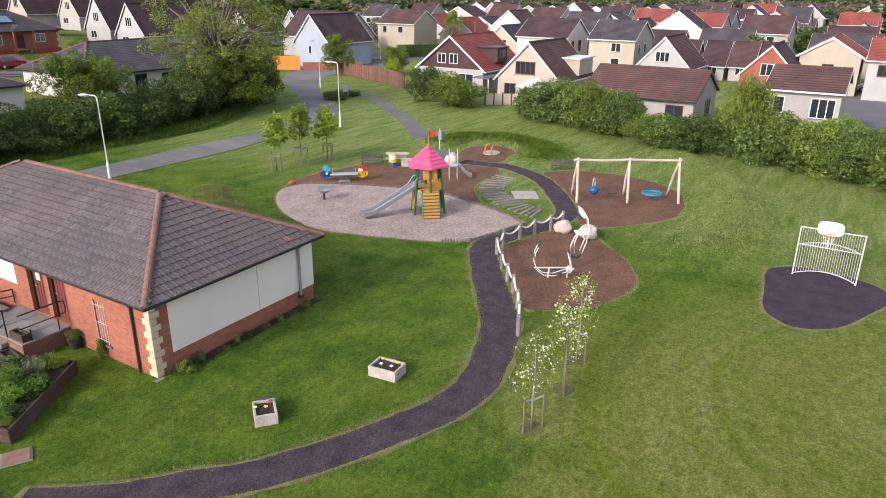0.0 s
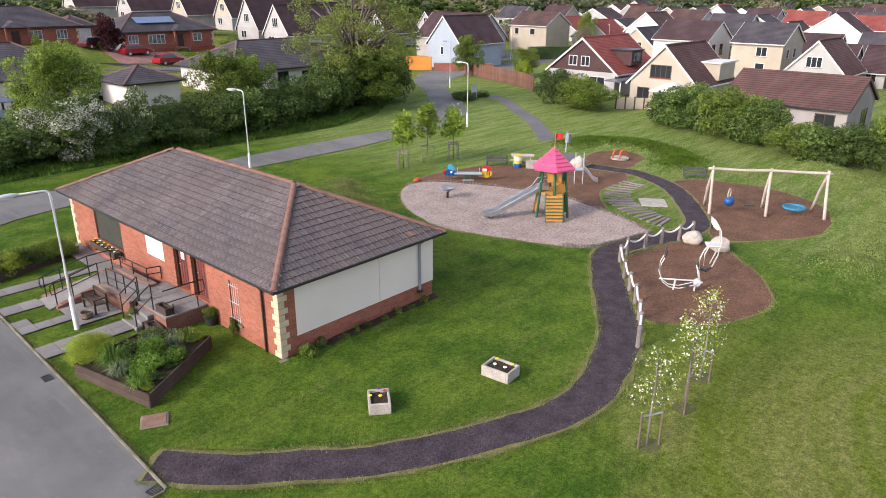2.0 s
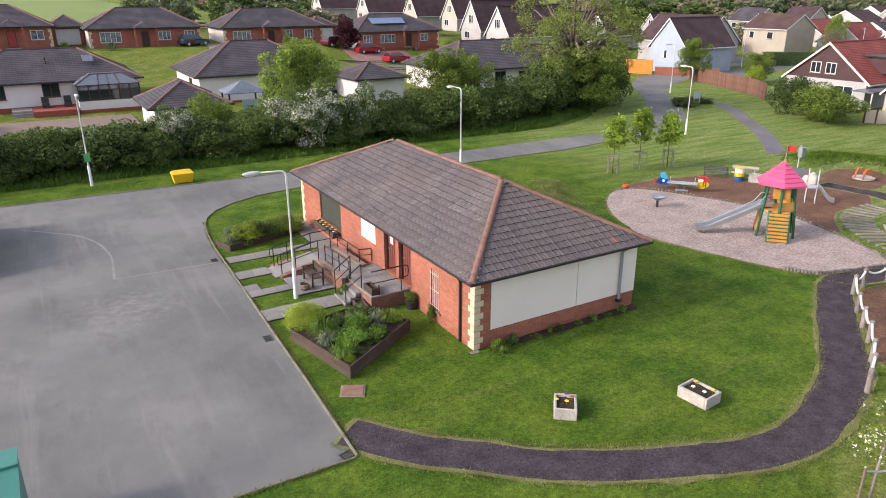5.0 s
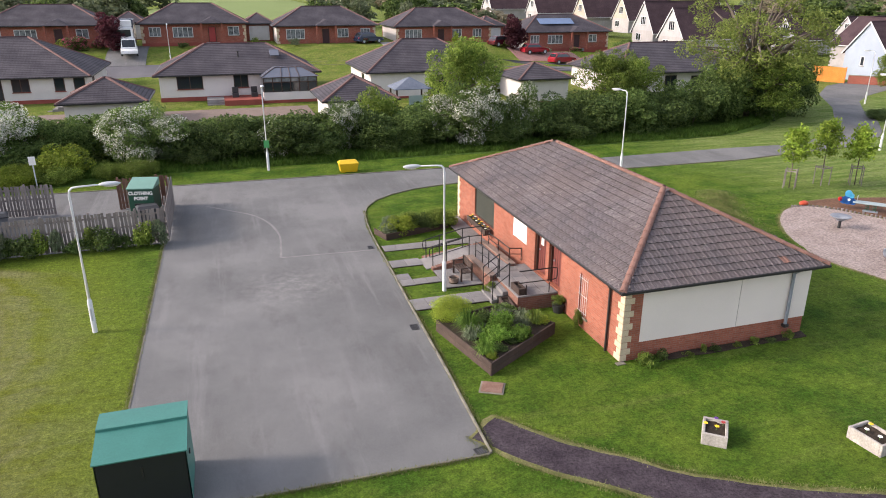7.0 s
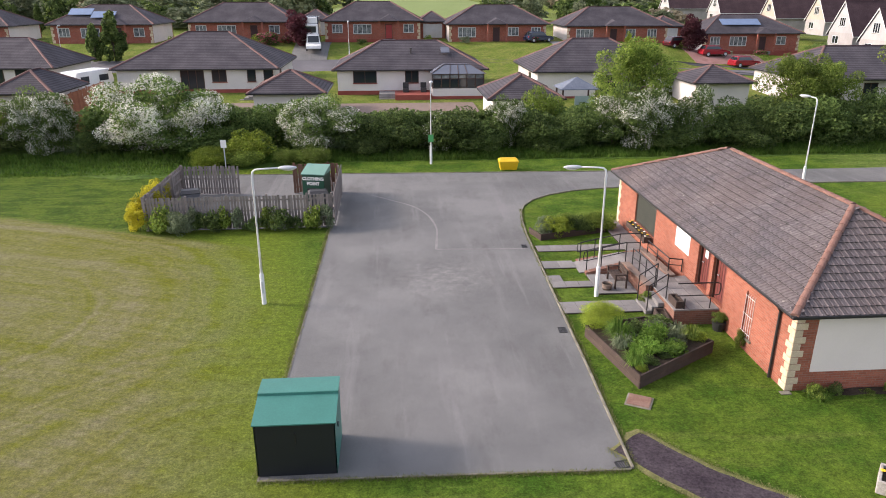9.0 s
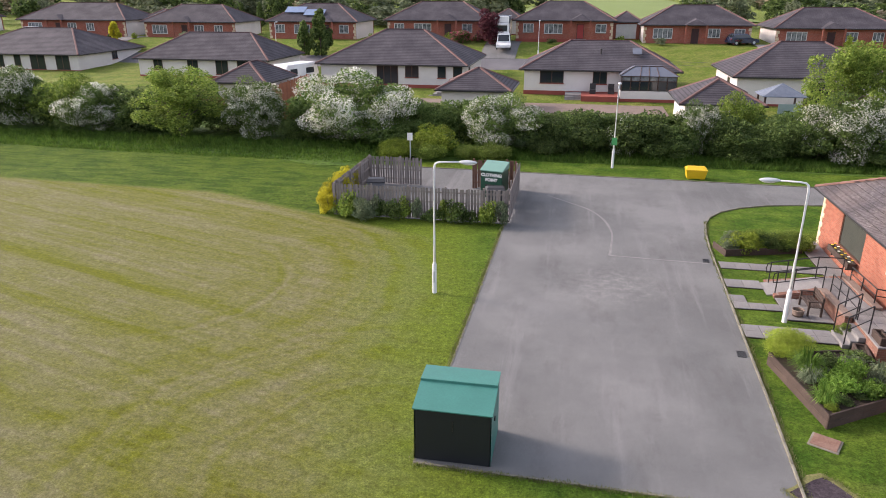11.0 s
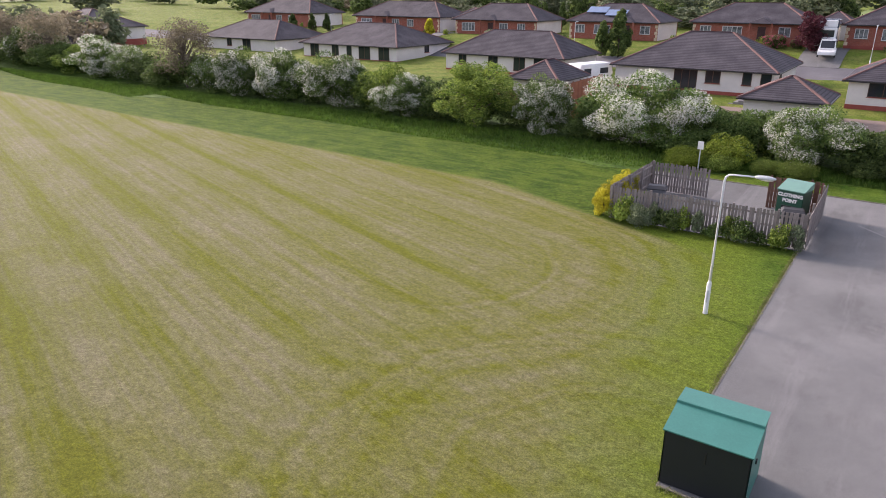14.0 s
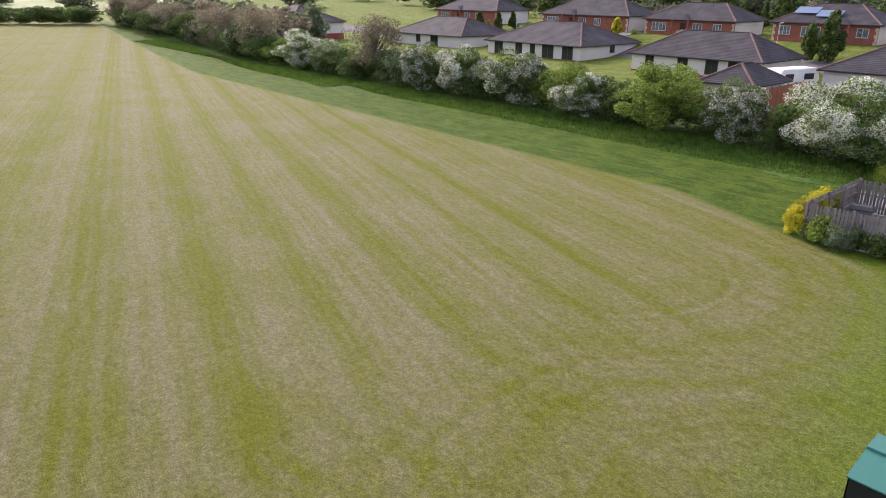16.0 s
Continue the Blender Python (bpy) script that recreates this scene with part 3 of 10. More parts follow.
pad_line = curve_through([(30.2, 2.5), (30.9, 2.35), (31.5, 1.7), (31.7, 0.7), (31.4, -0.9), (30.8, -1.75), (30.0, -2.05), (29.2, -1.9), (28.1, -1.45), (26.6, -0.8), (25.7, -0.1), (25.3, 0.9), (25.8, 1.65), (26.6, 2.05), (28.5, 2.3)], 4)
laid("goal_pad", pad_line, 0.02, M_PAD, "dark purple rubber pad in front of the goal", "play surface", fringe=0.12, rag=0.03, seed=13)


# ---- houses ----
def opening(parent, name, wall, u, z, w, h, mats, lights=2, label="", door=False, far=False):
    """A window or door set in a wall. wall: origin, direction along it and outward normal, in the plane of the house."""
    o, d, nrm = wall

    def at(a, b, c):
        return (o[0] + d[0] * a + nrm[0] * b, o[1] + d[1] * a + nrm[1] * b, c)

    def bar(bm, a0, a1, b0, b1, c0, c1):
        p, q = at(a0, b0, c0), at(a1, b1, c1)
        box(bm, tuple(min(i, j) for i, j in zip(p, q)), tuple(max(i, j) for i, j in zip(p, q)))
    frame_m, pane_m = mats
    f = 0.07
    bm = bmesh.new()
    rings = [[bm.verts.new(at(a, b, c)) for a, c in ((u + e, z + e), (u + w - e, z + e), (u + w - e, z + h - e), (u + e, z + h - e))] for b in (-0.04, 0.035) for e in (0, f)]
    for k in range(4):
        n = (k + 1) % 4
        for i, j in ((0, 1), (3, 2), (2, 0), (1, 3)):
            bm.faces.new((rings[i][k], rings[i][n], rings[j][n], rings[j][k]))
    bmesh.ops.recalc_face_normals(bm, faces=bm.faces)
    win = part(name, bm, frame_m, parent, label)
    if not far:
        for k in range(1, lights):
            c = u + w * k / lights
            bm = bmesh.new()
            bar(bm, c - 0.035, c + 0.035, -0.03, 0.03, z + f, z + h - f)
            part("mullion", bm, frame_m, win)
    bm = bmesh.new()
    bar(bm, u + f, u + w - f, -0.03, 0.008, z + f, z + h - f)
    part("pane" if not door else "panel", bm, pane_m, win)
    if not door and not far:
        bm = bmesh.new()
        bar(bm, u - 0.06, u + w + 0.06, -0.02, 0.09, z - 0.06, z - 0.003)
        part("sill", bm, M_KERB if frame_m is M_WHITEFRAME else M_PLINTH, win)
    return win


def strip(bm, a, b, w, t):
    """A bar of tiles from a to b, lying flat."""
    a, b = Vector(a), Vector(b)
    d = (b - a).normalized()
    s = d.cross(Vector((0, 0, 1))).normalized() * w
    up = s.cross(d).normalized() * t
    v = [bm.verts.new(p + q) for p in (a, b) for q in (-s - up * 0.6, -s * 0.6 + up, s * 0.6 + up, s - up * 0.6)]
    for i in range(3):
        bm.faces.new((v[i], v[i + 1], v[i + 5], v[i + 4]))
    bm.faces.new((v[3], v[2], v[1], v[0]))
    bm.faces.new((v[4], v[5], v[6], v[7]))
    bm.faces.new((v[0], v[4], v[7], v[3]))


def walls_of(w, d):
    return {"s": ((0, 0), (1, 0), (0, -1)), "e": ((w, 0), (0, 1), (1, 0)), "n": ((w, d), (-1, 0), (0, 1)), "w": ((0, d), (0, -1), (-1, 0))}


def hip_roof(parent, w, d, eave, top, over, roof_m, hip_m, along_x=True, inset=None):
    o = over
    a = [(-o, -o, eave), (w + o, -o, eave), (w + o, d + o, eave), (-o, d + o, eave)]
    if along_x:
        i = (d / 2 if inset is None else inset)
        r = [(i, d / 2, top), (w - i, d / 2, top)]
    else:
        i = (w / 2 if inset is None else inset)
        r = [(w / 2, i, top), (w / 2, d - i, top)]
    bm = bmesh.new()
    v = [bm.verts.new(p) for p in a + r]
    fs = ((0, 1, 5, 4), (2, 3, 4, 5), (3, 0, 4), (1, 2, 5)) if along_x else ((3, 0, 4, 5), (1, 2, 5, 4), (0, 1, 4), (2, 3, 5))
    for f in fs:
        bm.faces.new([v[k] for k in f])
    lo = [bm.verts.new((p[0], p[1], eave - 0.16)) for p in a]
    bm.faces.new(list(reversed(lo)))
    for k in range(4):
        bm.faces.new((v[k], lo[k], lo[(k + 1) % 4], v[(k + 1) % 4]))
    roof = part("roof", bm, roof_m, parent)
    pairs = [(a[0], r[0]), (a[1], r[1]), (a[2], r[1]), (a[3], r[0])] if along_x else [(a[0], r[0]), (a[1], r[0]), (a[2], r[1]), (a[3], r[1])]
    for p, q in pairs:
        bm = bmesh.new()
        strip(bm, p, q, 0.13, 0.07)
        part("hip_tiles", bm, hip_m, roof)
    bm = bmesh.new()
    strip(bm, r[0], r[1], 0.13, 0.07)
    part("ridge_tiles", bm, M_ROOF_PLUM if hip_m is M_HIPFAR else hip_m, roof)
    bm = boxed(((-o - 0.1, -o - 0.1, eave - 0.15), (w + o + 0.1, -o - 0.005, eave - 0.03)), ((-o - 0.1, d + o + 0.005, eave - 0.15), (w + o + 0.1, d + o + 0.1, eave - 0.03)),
               ((-o - 0.1, -o, eave - 0.15), (-o - 0.005, d + o, eave - 0.03)), ((w + o + 0.005, -o, eave - 0.15), (w + o + 0.1, d + o, eave - 0.03)))
    part("gutter", bm, M_GUTTER, roof)
    return roof


def gable_roof(parent, w, d, eave, top, over, roof_m, barge_m, along_x=True, thick=0.16):
    o = over
    if along_x:
        prof = [(-o, eave - o * (top - eave) / (d / 2)), (d / 2, top), (d + o, eave - o * (top - eave) / (d / 2))]
        place = lambda u, v, z: (u, v, z)
        ln = w
    else:
        prof = [(-o, eave - o * (top - eave) / (w / 2)), (w / 2, top), (w + o, eave - o * (top - eave) / (w / 2))]
        place = lambda u, v, z: (v, u, z)
        ln = d
    bm = bmesh.new()
    e = 0.2
    rows = []
    for u in (-e, ln + e):
        rows.append([bm.verts.new(place(u, v, z + thick)) for v, z in prof] + [bm.verts.new(place(u, v, z)) for v, z in reversed(prof)])
    for k in range(6):
        bm.faces.new((rows[0][k], rows[0][(k + 1) % 6], rows[1][(k + 1) % 6], rows[1][k]))
    bm.faces.new(rows[0])
    bm.faces.new(list(reversed(rows[1])))
    bmesh.ops.recalc_face_normals(bm, faces=bm.faces)
    roof = part("roof", bm, roof_m, parent)
    for u in (-e - 0.035, ln + e + 0.005):
        for p, q in ((0, 1), (1, 2)):
            bm = bmesh.new()
            c = [(u + s, prof[k][0], prof[k][1] + dz) for s in (0, 0.03) for k in (p, q) for dz in (-0.06, 0.18)]
            vs = [bm.verts.new(place(*k)) for k in c]
            bmesh.ops.convex_hull(bm, input=vs)
            part("bargeboard", bm, barge_m, roof)
    bm = bmesh.new()
    strip(bm, place(-e, prof[1][0], top + thick), place(ln + e, prof[1][0], top + thick), 0.13, 0.07)
    part("ridge_tiles", bm, roof_m, roof)
    for v, z in (prof[0], prof[2]):
        s = 0.06 if v > 0 else -0.06
        bm = bmesh.new()
        p, q = place(-e, v, z - 0.02), place(ln + e, v + s * 1.8, z + 0.1)
        box(bm, tuple(min(i, j) for i, j in zip(p, q)), tuple(max(i, j) for i, j in zip(p, q)))
        part("gutter", bm, M_WHITEFRAME if barge_m is M_WHITEFRAME else M_GUTTER, roof)
    return roof


def wall_shell(parent, w, d, z0, z1, material, name="wall", label=""):
    t = 0.25
    bm = boxed(((0, 0, z0), (w, t, z1)), ((0, d - t, z0), (w, d, z1)), ((0, t, z0), (t, d - t, z1)), ((w - t, t, z0), (w, d - t, z1)))
    return part(name, bm, material, parent, label)


def gable_wall(parent, w, d, eave, top, material, along_x, name="gable", t=0.25, side="both"):
    for k in (0, 1):
        bm = bmesh.new()
        if along_x:
            u0 = 0 if k == 0 else w - t
            pts = [(u0 + s, v, z) for s in (0, t) for v, z in ((0, eave), (d, eave), (d / 2, top))]
        else:
            u0 = 0 if k == 0 else d - t
            pts = [(v, u0 + s, z) for s in (0, t) for v, z in ((0, eave), (w, eave), (w / 2, top))]
        bmesh.ops.convex_hull(bm, input=[bm.verts.new(p) for p in pts])
        part(name, bm, material, parent)


BROWN = (M_BROWNFRAME, M_GLASS)
WHITE = (M_WHITEFRAME, M_GLASS)
NETS = (M_WHITEFRAME, M_NET)


def bungalow(x, y, w, d, floor, eave, top, wall_m, label, south=(), east=(), west=(), mats=BROWN, plinth=0.8, base=None, inset=None, roof_m=None, hip_m=None, name="bungalow", category="house", group="", along_x=True, quoins=False):
    """A house with a hipped roof. Its origin is the south-west corner; floor, eave and top are heights in the world."""
    base = floor - plinth if base is None else base
    h = thing(name, pose(x, y, base), label, category, group)
    if quoins:
        part("wall", boxed(((0, 0, floor - base), (w, 0.25, eave - base))), wall_m, h)
        part("wall", boxed(((0, d - 0.25, floor - base), (w, d, eave - base))), wall_m, h)
        for u in (0, w - 0.25):
            part("side_wall", boxed(((u, 0.252, floor - base), (u + 0.25, d - 0.252, eave - base))), M_RENDER, h, "cream rendered side wall")
    else:
        wall_shell(h, w, d, floor - base, eave - base, wall_m)
    if floor > base:
        wall_shell(h, w + 0.06, d + 0.06, -0.6, floor - base - 0.004, M_PLINTH, "plinth", "red painted base course").location = (-0.03, -0.03, 0)
    part("ceiling", boxed(((0.25, 0.25, eave - base - 0.22), (w - 0.25, d - 0.25, eave - base - 0.17))), M_WHITE, h)
    hip_roof(h, w, d, eave - base, top - base, 0.45, roof_m or M_ROOF, hip_m or M_HIPFAR, along_x, inset)
    sides = walls_of(w, d)
    for key, rows in (("s", south), ("e", east), ("w", west)):
        for u, z, ww, hh, kind, lights in rows:
            if kind == "door":
                opening(h, "door", sides[key], u, floor - base + z, ww, hh, (M_BROWNFRAME, M_GLASS if mats is BROWN else M_DOOR_RED if x == -9.5 else M_DARKBOARD), 1, door=True)
            else:
                opening(h, "window", sides[key], u, floor - base + z, ww, hh, mats, lights)
    if quoins:
        for cx in (0, w):
            for k in range(int((eave - floor) / 0.44)):
                s = 0.24 if k % 2 else 0.4
                zz = floor - base + k * 0.44
                bm = boxed(((cx - (0.02 if cx == 0 else s), -0.02, zz), (cx + (s if cx == 0 else 0.02), 0.0, zz + 0.4)))
                part("quoin", bm, M_QUOIN, h, "cream stone corner block")
    return h


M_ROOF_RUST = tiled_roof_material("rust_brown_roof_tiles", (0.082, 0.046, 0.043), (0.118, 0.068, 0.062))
M_DOOR_RED = plain("red_door_paint", (0.30, 0.03, 0.03), 0.4)
M_SOLAR = plain("solar_cells", (0.14, 0.20, 0.32), 0.2, 0.6)
M_ROOFGLASS = plain("conservatory_roof", (0.11, 0.12, 0.15), 0.25, 0.6)

W1 = [(8.4, 0.0, 1.6, 2.05, "win", 3), (12.4, 0.9, 1.3, 1.1, "win", 2)]
ROW1 = "cream bungalows behind the hedge"
bungalow(-28.35, 75.6, 16.1, 13.4, 1.25, 3.4, 6.7, M_RENDER, "cream rendered bungalow with charcoal hipped roof and red base course",
         [(6.4, 0.0, 2.4, 2.0, "win", 3), (9.6, 0.75, 1.5, 1.3, "win", 2), (13.2, 0.75, 0.9, 1.3, "win", 1), (14.9, 0.0, 1.0, 2.0, "door", 1)], [(3.0, 0.8, 1.2, 1.2, "win", 2)], group=ROW1, inset=5.8)
b2 = bungalow(-5.65, 73.4, 15.0, 10.6, 1.25, 3.4, 5.9, M_RENDER, "cream bungalow with charcoal hipped roof, patio and brown windows",
              [(1.6, 0.75, 2.4, 1.25, "win", 2), (6.9, 0.75, 1.4, 1.25, "win", 2), (10.0, 0.0, 1.2, 2.05, "win", 1)], group=ROW1, inset=4.4)
part("skylight", boxed(((-0.45, -0.6, 0), (0.45, 0.6, 0.09)), bevel=0.01), M_ROOFGLASS, b2, "grey roof window").matrix_local = pose(11.2, 2.6, 4.58, 25)
part("vent_pipe", rods(((7.6, 2.6, 3.9), (7.6, 2.6, 4.75), 0.07), ((7.6, 2.6, 4.75), (7.6, 2.6, 4.85), 0.14), n=10), M_GUTTER, b2)
bungalow(14.4, 70.3, 13.2, 11.0, 0.9, 3.4, 6.2, M_RENDER, "cream bungalow with charcoal hipped roof and terracotta hips", [(6.2, 0.0, 2.4, 2.05, "win", 2)], west=[(6.5, 0.8, 1.2, 1.2, "win", 2)], group=ROW1, inset=4.6)
bungalow(39.4, 64.4, 15.6, 11.0, 0.6, 3.1, 5.7, M_RENDER, "pale bungalow with brown-grey hipped roof behind trees", [(1.0, 0.0, 0.9, 2.1, "win", 1), (5.2, 0.0, 1.4, 2.1, "win", 2), (8.4, 0.8, 1.6, 1.2, "win", 2)], group=ROW1, inset=4.0)
bungalow(-53.4, 79.6, 16.8, 10.5, 1.2, 3.2, 6.0, M_RENDER, "cream bungalow with charcoal roof behind blossoming hawthorns", [(2.0, 0.6, 1.2, 1.4, "win", 2), (6.5, 0.2, 1.4, 1.8, "win", 2), (10.2, 0.2, 1.6, 1.8, "win", 2), (13.0, 0.0, 2.2, 2.0, "win", 2)], group=ROW1, inset=4.2)
bungalow(-82.5, 82.5, 18.5, 14.0, 1.2, 3.2, 6.1, M_RENDER, "cream bungalow with charcoal roof and satellite dish", [(1.5, 0.0, 1.8, 2.0, "win", 2), (6.0, 0.2, 1.4, 1.8, "win", 2), (9.0, 0.4, 1.0, 1.5, "win", 1), (11.4, 0.0, 2.2, 2.0, "win", 2), (15.2, 0.0, 2.0, 2.0, "win", 2)], east=[(7, 0.8, 1.2, 1.2, "win", 2)], group=ROW1, inset=5.5)
bungalow(-109, 84.0, 18.5, 12.5, 1.2, 3.2, 6.0, M_RENDER, "cream bungalow with charcoal roof, half hidden by trees", [(10.5, 0.0, 2.0, 2.0, "win", 2), (6.5, 0.6, 1.2, 1.3, "win", 2)], group=ROW1, inset=5.2)
bungalow(-138, 70.0, 15.0, 12.0, 2.4, 4.6, 7.7, M_RENDER, "cream bungalow with steep charcoal roof at the field's end", [(2, 0.6, 1.4, 1.3, "win", 2), (9, 0.6, 1.4, 1.3, "win", 2)], east=[(4, 0.6, 1.3, 1.3, "win", 2)], group=ROW1, inset=6.4)
GAR = "garden garages"
bungalow(-12.0, 61.6, 5.8, 6.0, 0.45, 2.7, 4.3, M_RENDER, "small cream garage with hipped charcoal roof", plinth=0.1, group=GAR, name="garage", category="garage", inset=2.8)
bungalow(8.1, 56.9, 5.4, 6.4, 0.4, 2.7, 4.3, M_RENDER, "small cream garage with hipped charcoal roof beside the hedge", plinth=0.1, group=GAR, name="garage", category="garage", along_x=False, inset=2.6)
bungalow(-33.4, 61.4, 4.7, 6.4, 0.45, 2.9, 4.5, M_RENDER, "small cream garage with charcoal pyramid roof beside a caravan", plinth=0.1, group=GAR, name="garage", category="garage", along_x=False, inset=2.3)
bungalow(28.6, 65.2, 5.2, 5.6, 0.5, 2.8, 4.1, M_RENDER, "small pale garage with low hipped roof behind the hedge", plinth=0.1, group=GAR, name="garage", category="garage", inset=2.5)
bungalow(-116, 58.0, 7.0, 6.5, 0.5, 2.9, 4.7, M_RENDER, "small cream garage with hipped roof at the end of the hedge", plinth=0.1, group=GAR, name="garage", category="garage", inset=3.1)

# second row: red brick bungalows with cream quoins
ROW2 = "red brick bungalows on the rise"
FRONT = [(1.3, 0.7, 2.6, 1.35, "win", 4), (6.4, 0.0, 1.0, 2.05, "door", 1), (8.6, 0.85, 1.6, 1.2, "win", 3), (12.0, 0.85, 1.4, 1.2, "win", 3)]
FRONT2 = [(1.0, 0.85, 1.5, 1.2, "win", 3), (4.0, 0.7, 2.6, 1.35, "win", 4), (8.6, 0.0, 1.0, 2.05, "door", 1), (11.2, 0.85, 1.5, 1.2, "win", 2)]
for x, w, eave, rows in ((-121, 18.0, 6.7, FRONT), (-91, 19.0, 6.6, FRONT), (-68.6, 15.4, 6.4, FRONT), (-47.4, 13.8, 6.6, FRONT2), (-28.6, 14.8, 6.9, FRONT2), (-9.5, 13.6, 7.0, FRONT2), (8.3, 14.2, 6.5, FRONT), (25.7, 15.0, 6.2, FRONT), (46.4, 14.8, 5.05, FRONT2)):
    h = bungalow(x, 105.2, w, 9.6, eave - 2.55, eave, eave + 2.5, M_BRICK_DARK, "red brick bungalow with charcoal hipped roof and cream quoins", rows, mats=NETS, plinth=0.15, base=eave - 3.0, group=ROW2, inset=4.2, quoins=True)
    # a small hipped porch over the front door
    u = next(r[0] for r in rows if r[4] == "door")
    bm = bmesh.new()
    z = 3.0 - 0.02
    bmesh.ops.convex_hull(bm, input=[bm.verts.new(p) for p in ((u - 1.1, -1.3, z), (u + 2.1, -1.3, z), (u - 1.1, 0.3, z), (u + 2.1, 0.3, z), (u + 0.5, -0.2, z + 0.75), (u + 0.5, 1.6, z + 0.9))])
    part("porch_roof", bm, M_ROOF, h)
    for s in (u - 0.95, u + 1.75):
        part("porch_post", boxed(((s, -1.15, 0.3), (s + 0.2, -0.95, z))), M_BRICK_DARK, h, "brick porch pier")
    part("door_step", boxed(((u - 0.4, -1.1, 0.0), (u + 1.4, -0.004, 0.42))), M_SLAB, h)
    for f, v in ((0.3, 1.3), (0.66, 2.0)):
        part("vent_pipe", rods(((w * f, 2.2 + v, 3.0), (w * f, 2.2 + v, 3.95 + v * 0.5), 0.06), n=8), M_GUTTER, h)
    if x in (-47.4, 46.4):
        bm = bmesh.new()
        slope = math.atan2(2.5, 4.8)
        for i, v in ((0.26, 0.6), (0.5, 0.25)) if x == -47.4 else ((0.42, 0.5),):
            wide = 3.2 if x == -47.4 else 6.0
            cu, cv = w * i, 1.0 + v * 2.2
            cz = 3.0 + (cv + 0.45) * math.tan(slope) * 0.95 + 0.22
            box(bm, (-wide / 2, -0.85, 0), (wide / 2, 0.85, 0.06), turn=pose(cu, cv, cz, math.degrees(slope)))
        part("solar_panel", bm, M_SOLAR, h, "blue solar panels on the roof")


def gable_house(x, y, w, d, eave, top, wall_m, roof_m, label, along_x, base=0.0, gable_m=None, barge_m=None, south=(), west=(), mats=WHITE, group="", name="house", far=False):
    """A house with a gabled roof; origin at its south-west corner, heights over the base."""
    h = thing(name, pose(x, y, base), label, "house", group)
    wall_shell(h, w, d, -0.5, eave, wall_m)
    gable_wall(h, w, d, eave - 0.003, top, gable_m or wall_m, along_x)
    part("ceiling", boxed(((0.25, 0.25, eave - 0.06), (w - 0.25, d - 0.25, eave - 0.01))), M_WHITE, h)
    gable_roof(h, w, d, eave, top, 0.35, roof_m, barge_m or M_WHITEFRAME, along_x)
    sides = walls_of(w, d)
    for key, rows in (("s", south), ("w", west)):
        for u, z, ww, hh, kind, lights in rows:
            opening(h, "door" if kind == "door" else "window", sides[key], u, z, ww, hh, mats, lights, door=kind == "door", far=far)
    return h


EST = "houses of the estate"
# u on a west wall runs from its north end
house_red = gable_house(70, 38.2, 10, 8.6, 2.6, 6.0, M_WHITE, M_ROOF_RED, "house with dark boarded gable and red tiled roof", True, gable_m=M_DARKBOARD, west=[(2.6, 3.1, 1.1, 1.1, "win", 2), (4.2, 3.1, 1.1, 1.1, "win", 2), (1.0, 0.9, 1.4, 1.1, "win", 2), (5.4, 0.6, 2.0, 1.5, "win", 2)], group=EST)
house_buff = gable_house(66, 27.4, 9, 6.8, 2.6, 6.0, M_BUFF, M_ROOF_RUST, "buff rendered house with steep gable and red-brown roof", True, west=[(2.0, 3.0, 2.2, 1.25, "win", 4), (0.8, 0.5, 1.3, 1.5, "win", 2), (3.9, 0.2, 0.9, 2.0, "door", 1)], mats=BROWN, group=EST)
gable_house(60.3, 12.9, 8.4, 9.6, 2.6, 4.5, M_GREYHARL, M_ROOF_RUST, "grey harled bungalow with brown tiled roof behind bushes", False, barge_m=M_BROWNFRAME, west=[(3.9, 0.75, 1.4, 1.25, "win", 2), (7.3, 0.0, 1.5, 2.1, "win", 2)], south=[(4.4, 0.2, 1.8, 1.9, "win", 2)], mats=BROWN, group=EST)
gable_house(59.8, 2.3, 8.0, 5.2, 5.1, 6.4, M_GREYHARL, M_ROOF_RUST, "two storey grey harled house with brown tiled roof", False, base=-1.0, west=[(0.6, 3.3, 0.8, 1.3, "win", 1), (3.2, 3.1, 1.7, 1.5, "win", 3), (3.4, 0.4, 1.4, 1.3, "win", 2)], group=EST)
gable_house(87.6, 20.0, 8.5, 6.2, 2.5, 5.8, M_WHITE, M_ROOF_RUST, "white house with broad gable and red-brown roof", True, west=[(2.1, 3.0, 1.7, 1.2, "win", 3)], group=EST)
gable_house(96.8, 29.6, 8.0, 6.5, 4.8, 7.0, M_BUFF, M_ROOF, "buff two storey house with grey roof", False, west=[(3.2, 3.1, 1.4, 1.2, "win", 2), (3.3, 0.3, 1.2, 2.0, "door", 1)], south=[(1.6, 2.8, 1.0, 1.3, "win", 1), (4.2, 2.8, 1.0, 1.3, "win", 1)], group=EST)
gable_house(95.6, 38.9, 8.0, 7.8, 4.8, 7.0, M_RENDER, M_ROOF_PLUM, "cream two storey house with dark plum roof", False, south=[(1.6, 2.8, 1.0, 1.4, "win", 1), (4.2, 2.8, 1.0, 1.4, "win", 1)], mats=BROWN, group=EST)
gable_house(85.2, 8.0, 8.5, 5.8, 2.5, 5.5, M_BRICK_DARK, M_ROOF_PLUM, "red brick house with white bargeboards", True, west=[(2.0, 2.4, 1.9, 1.3, "win", 3)], group=EST)
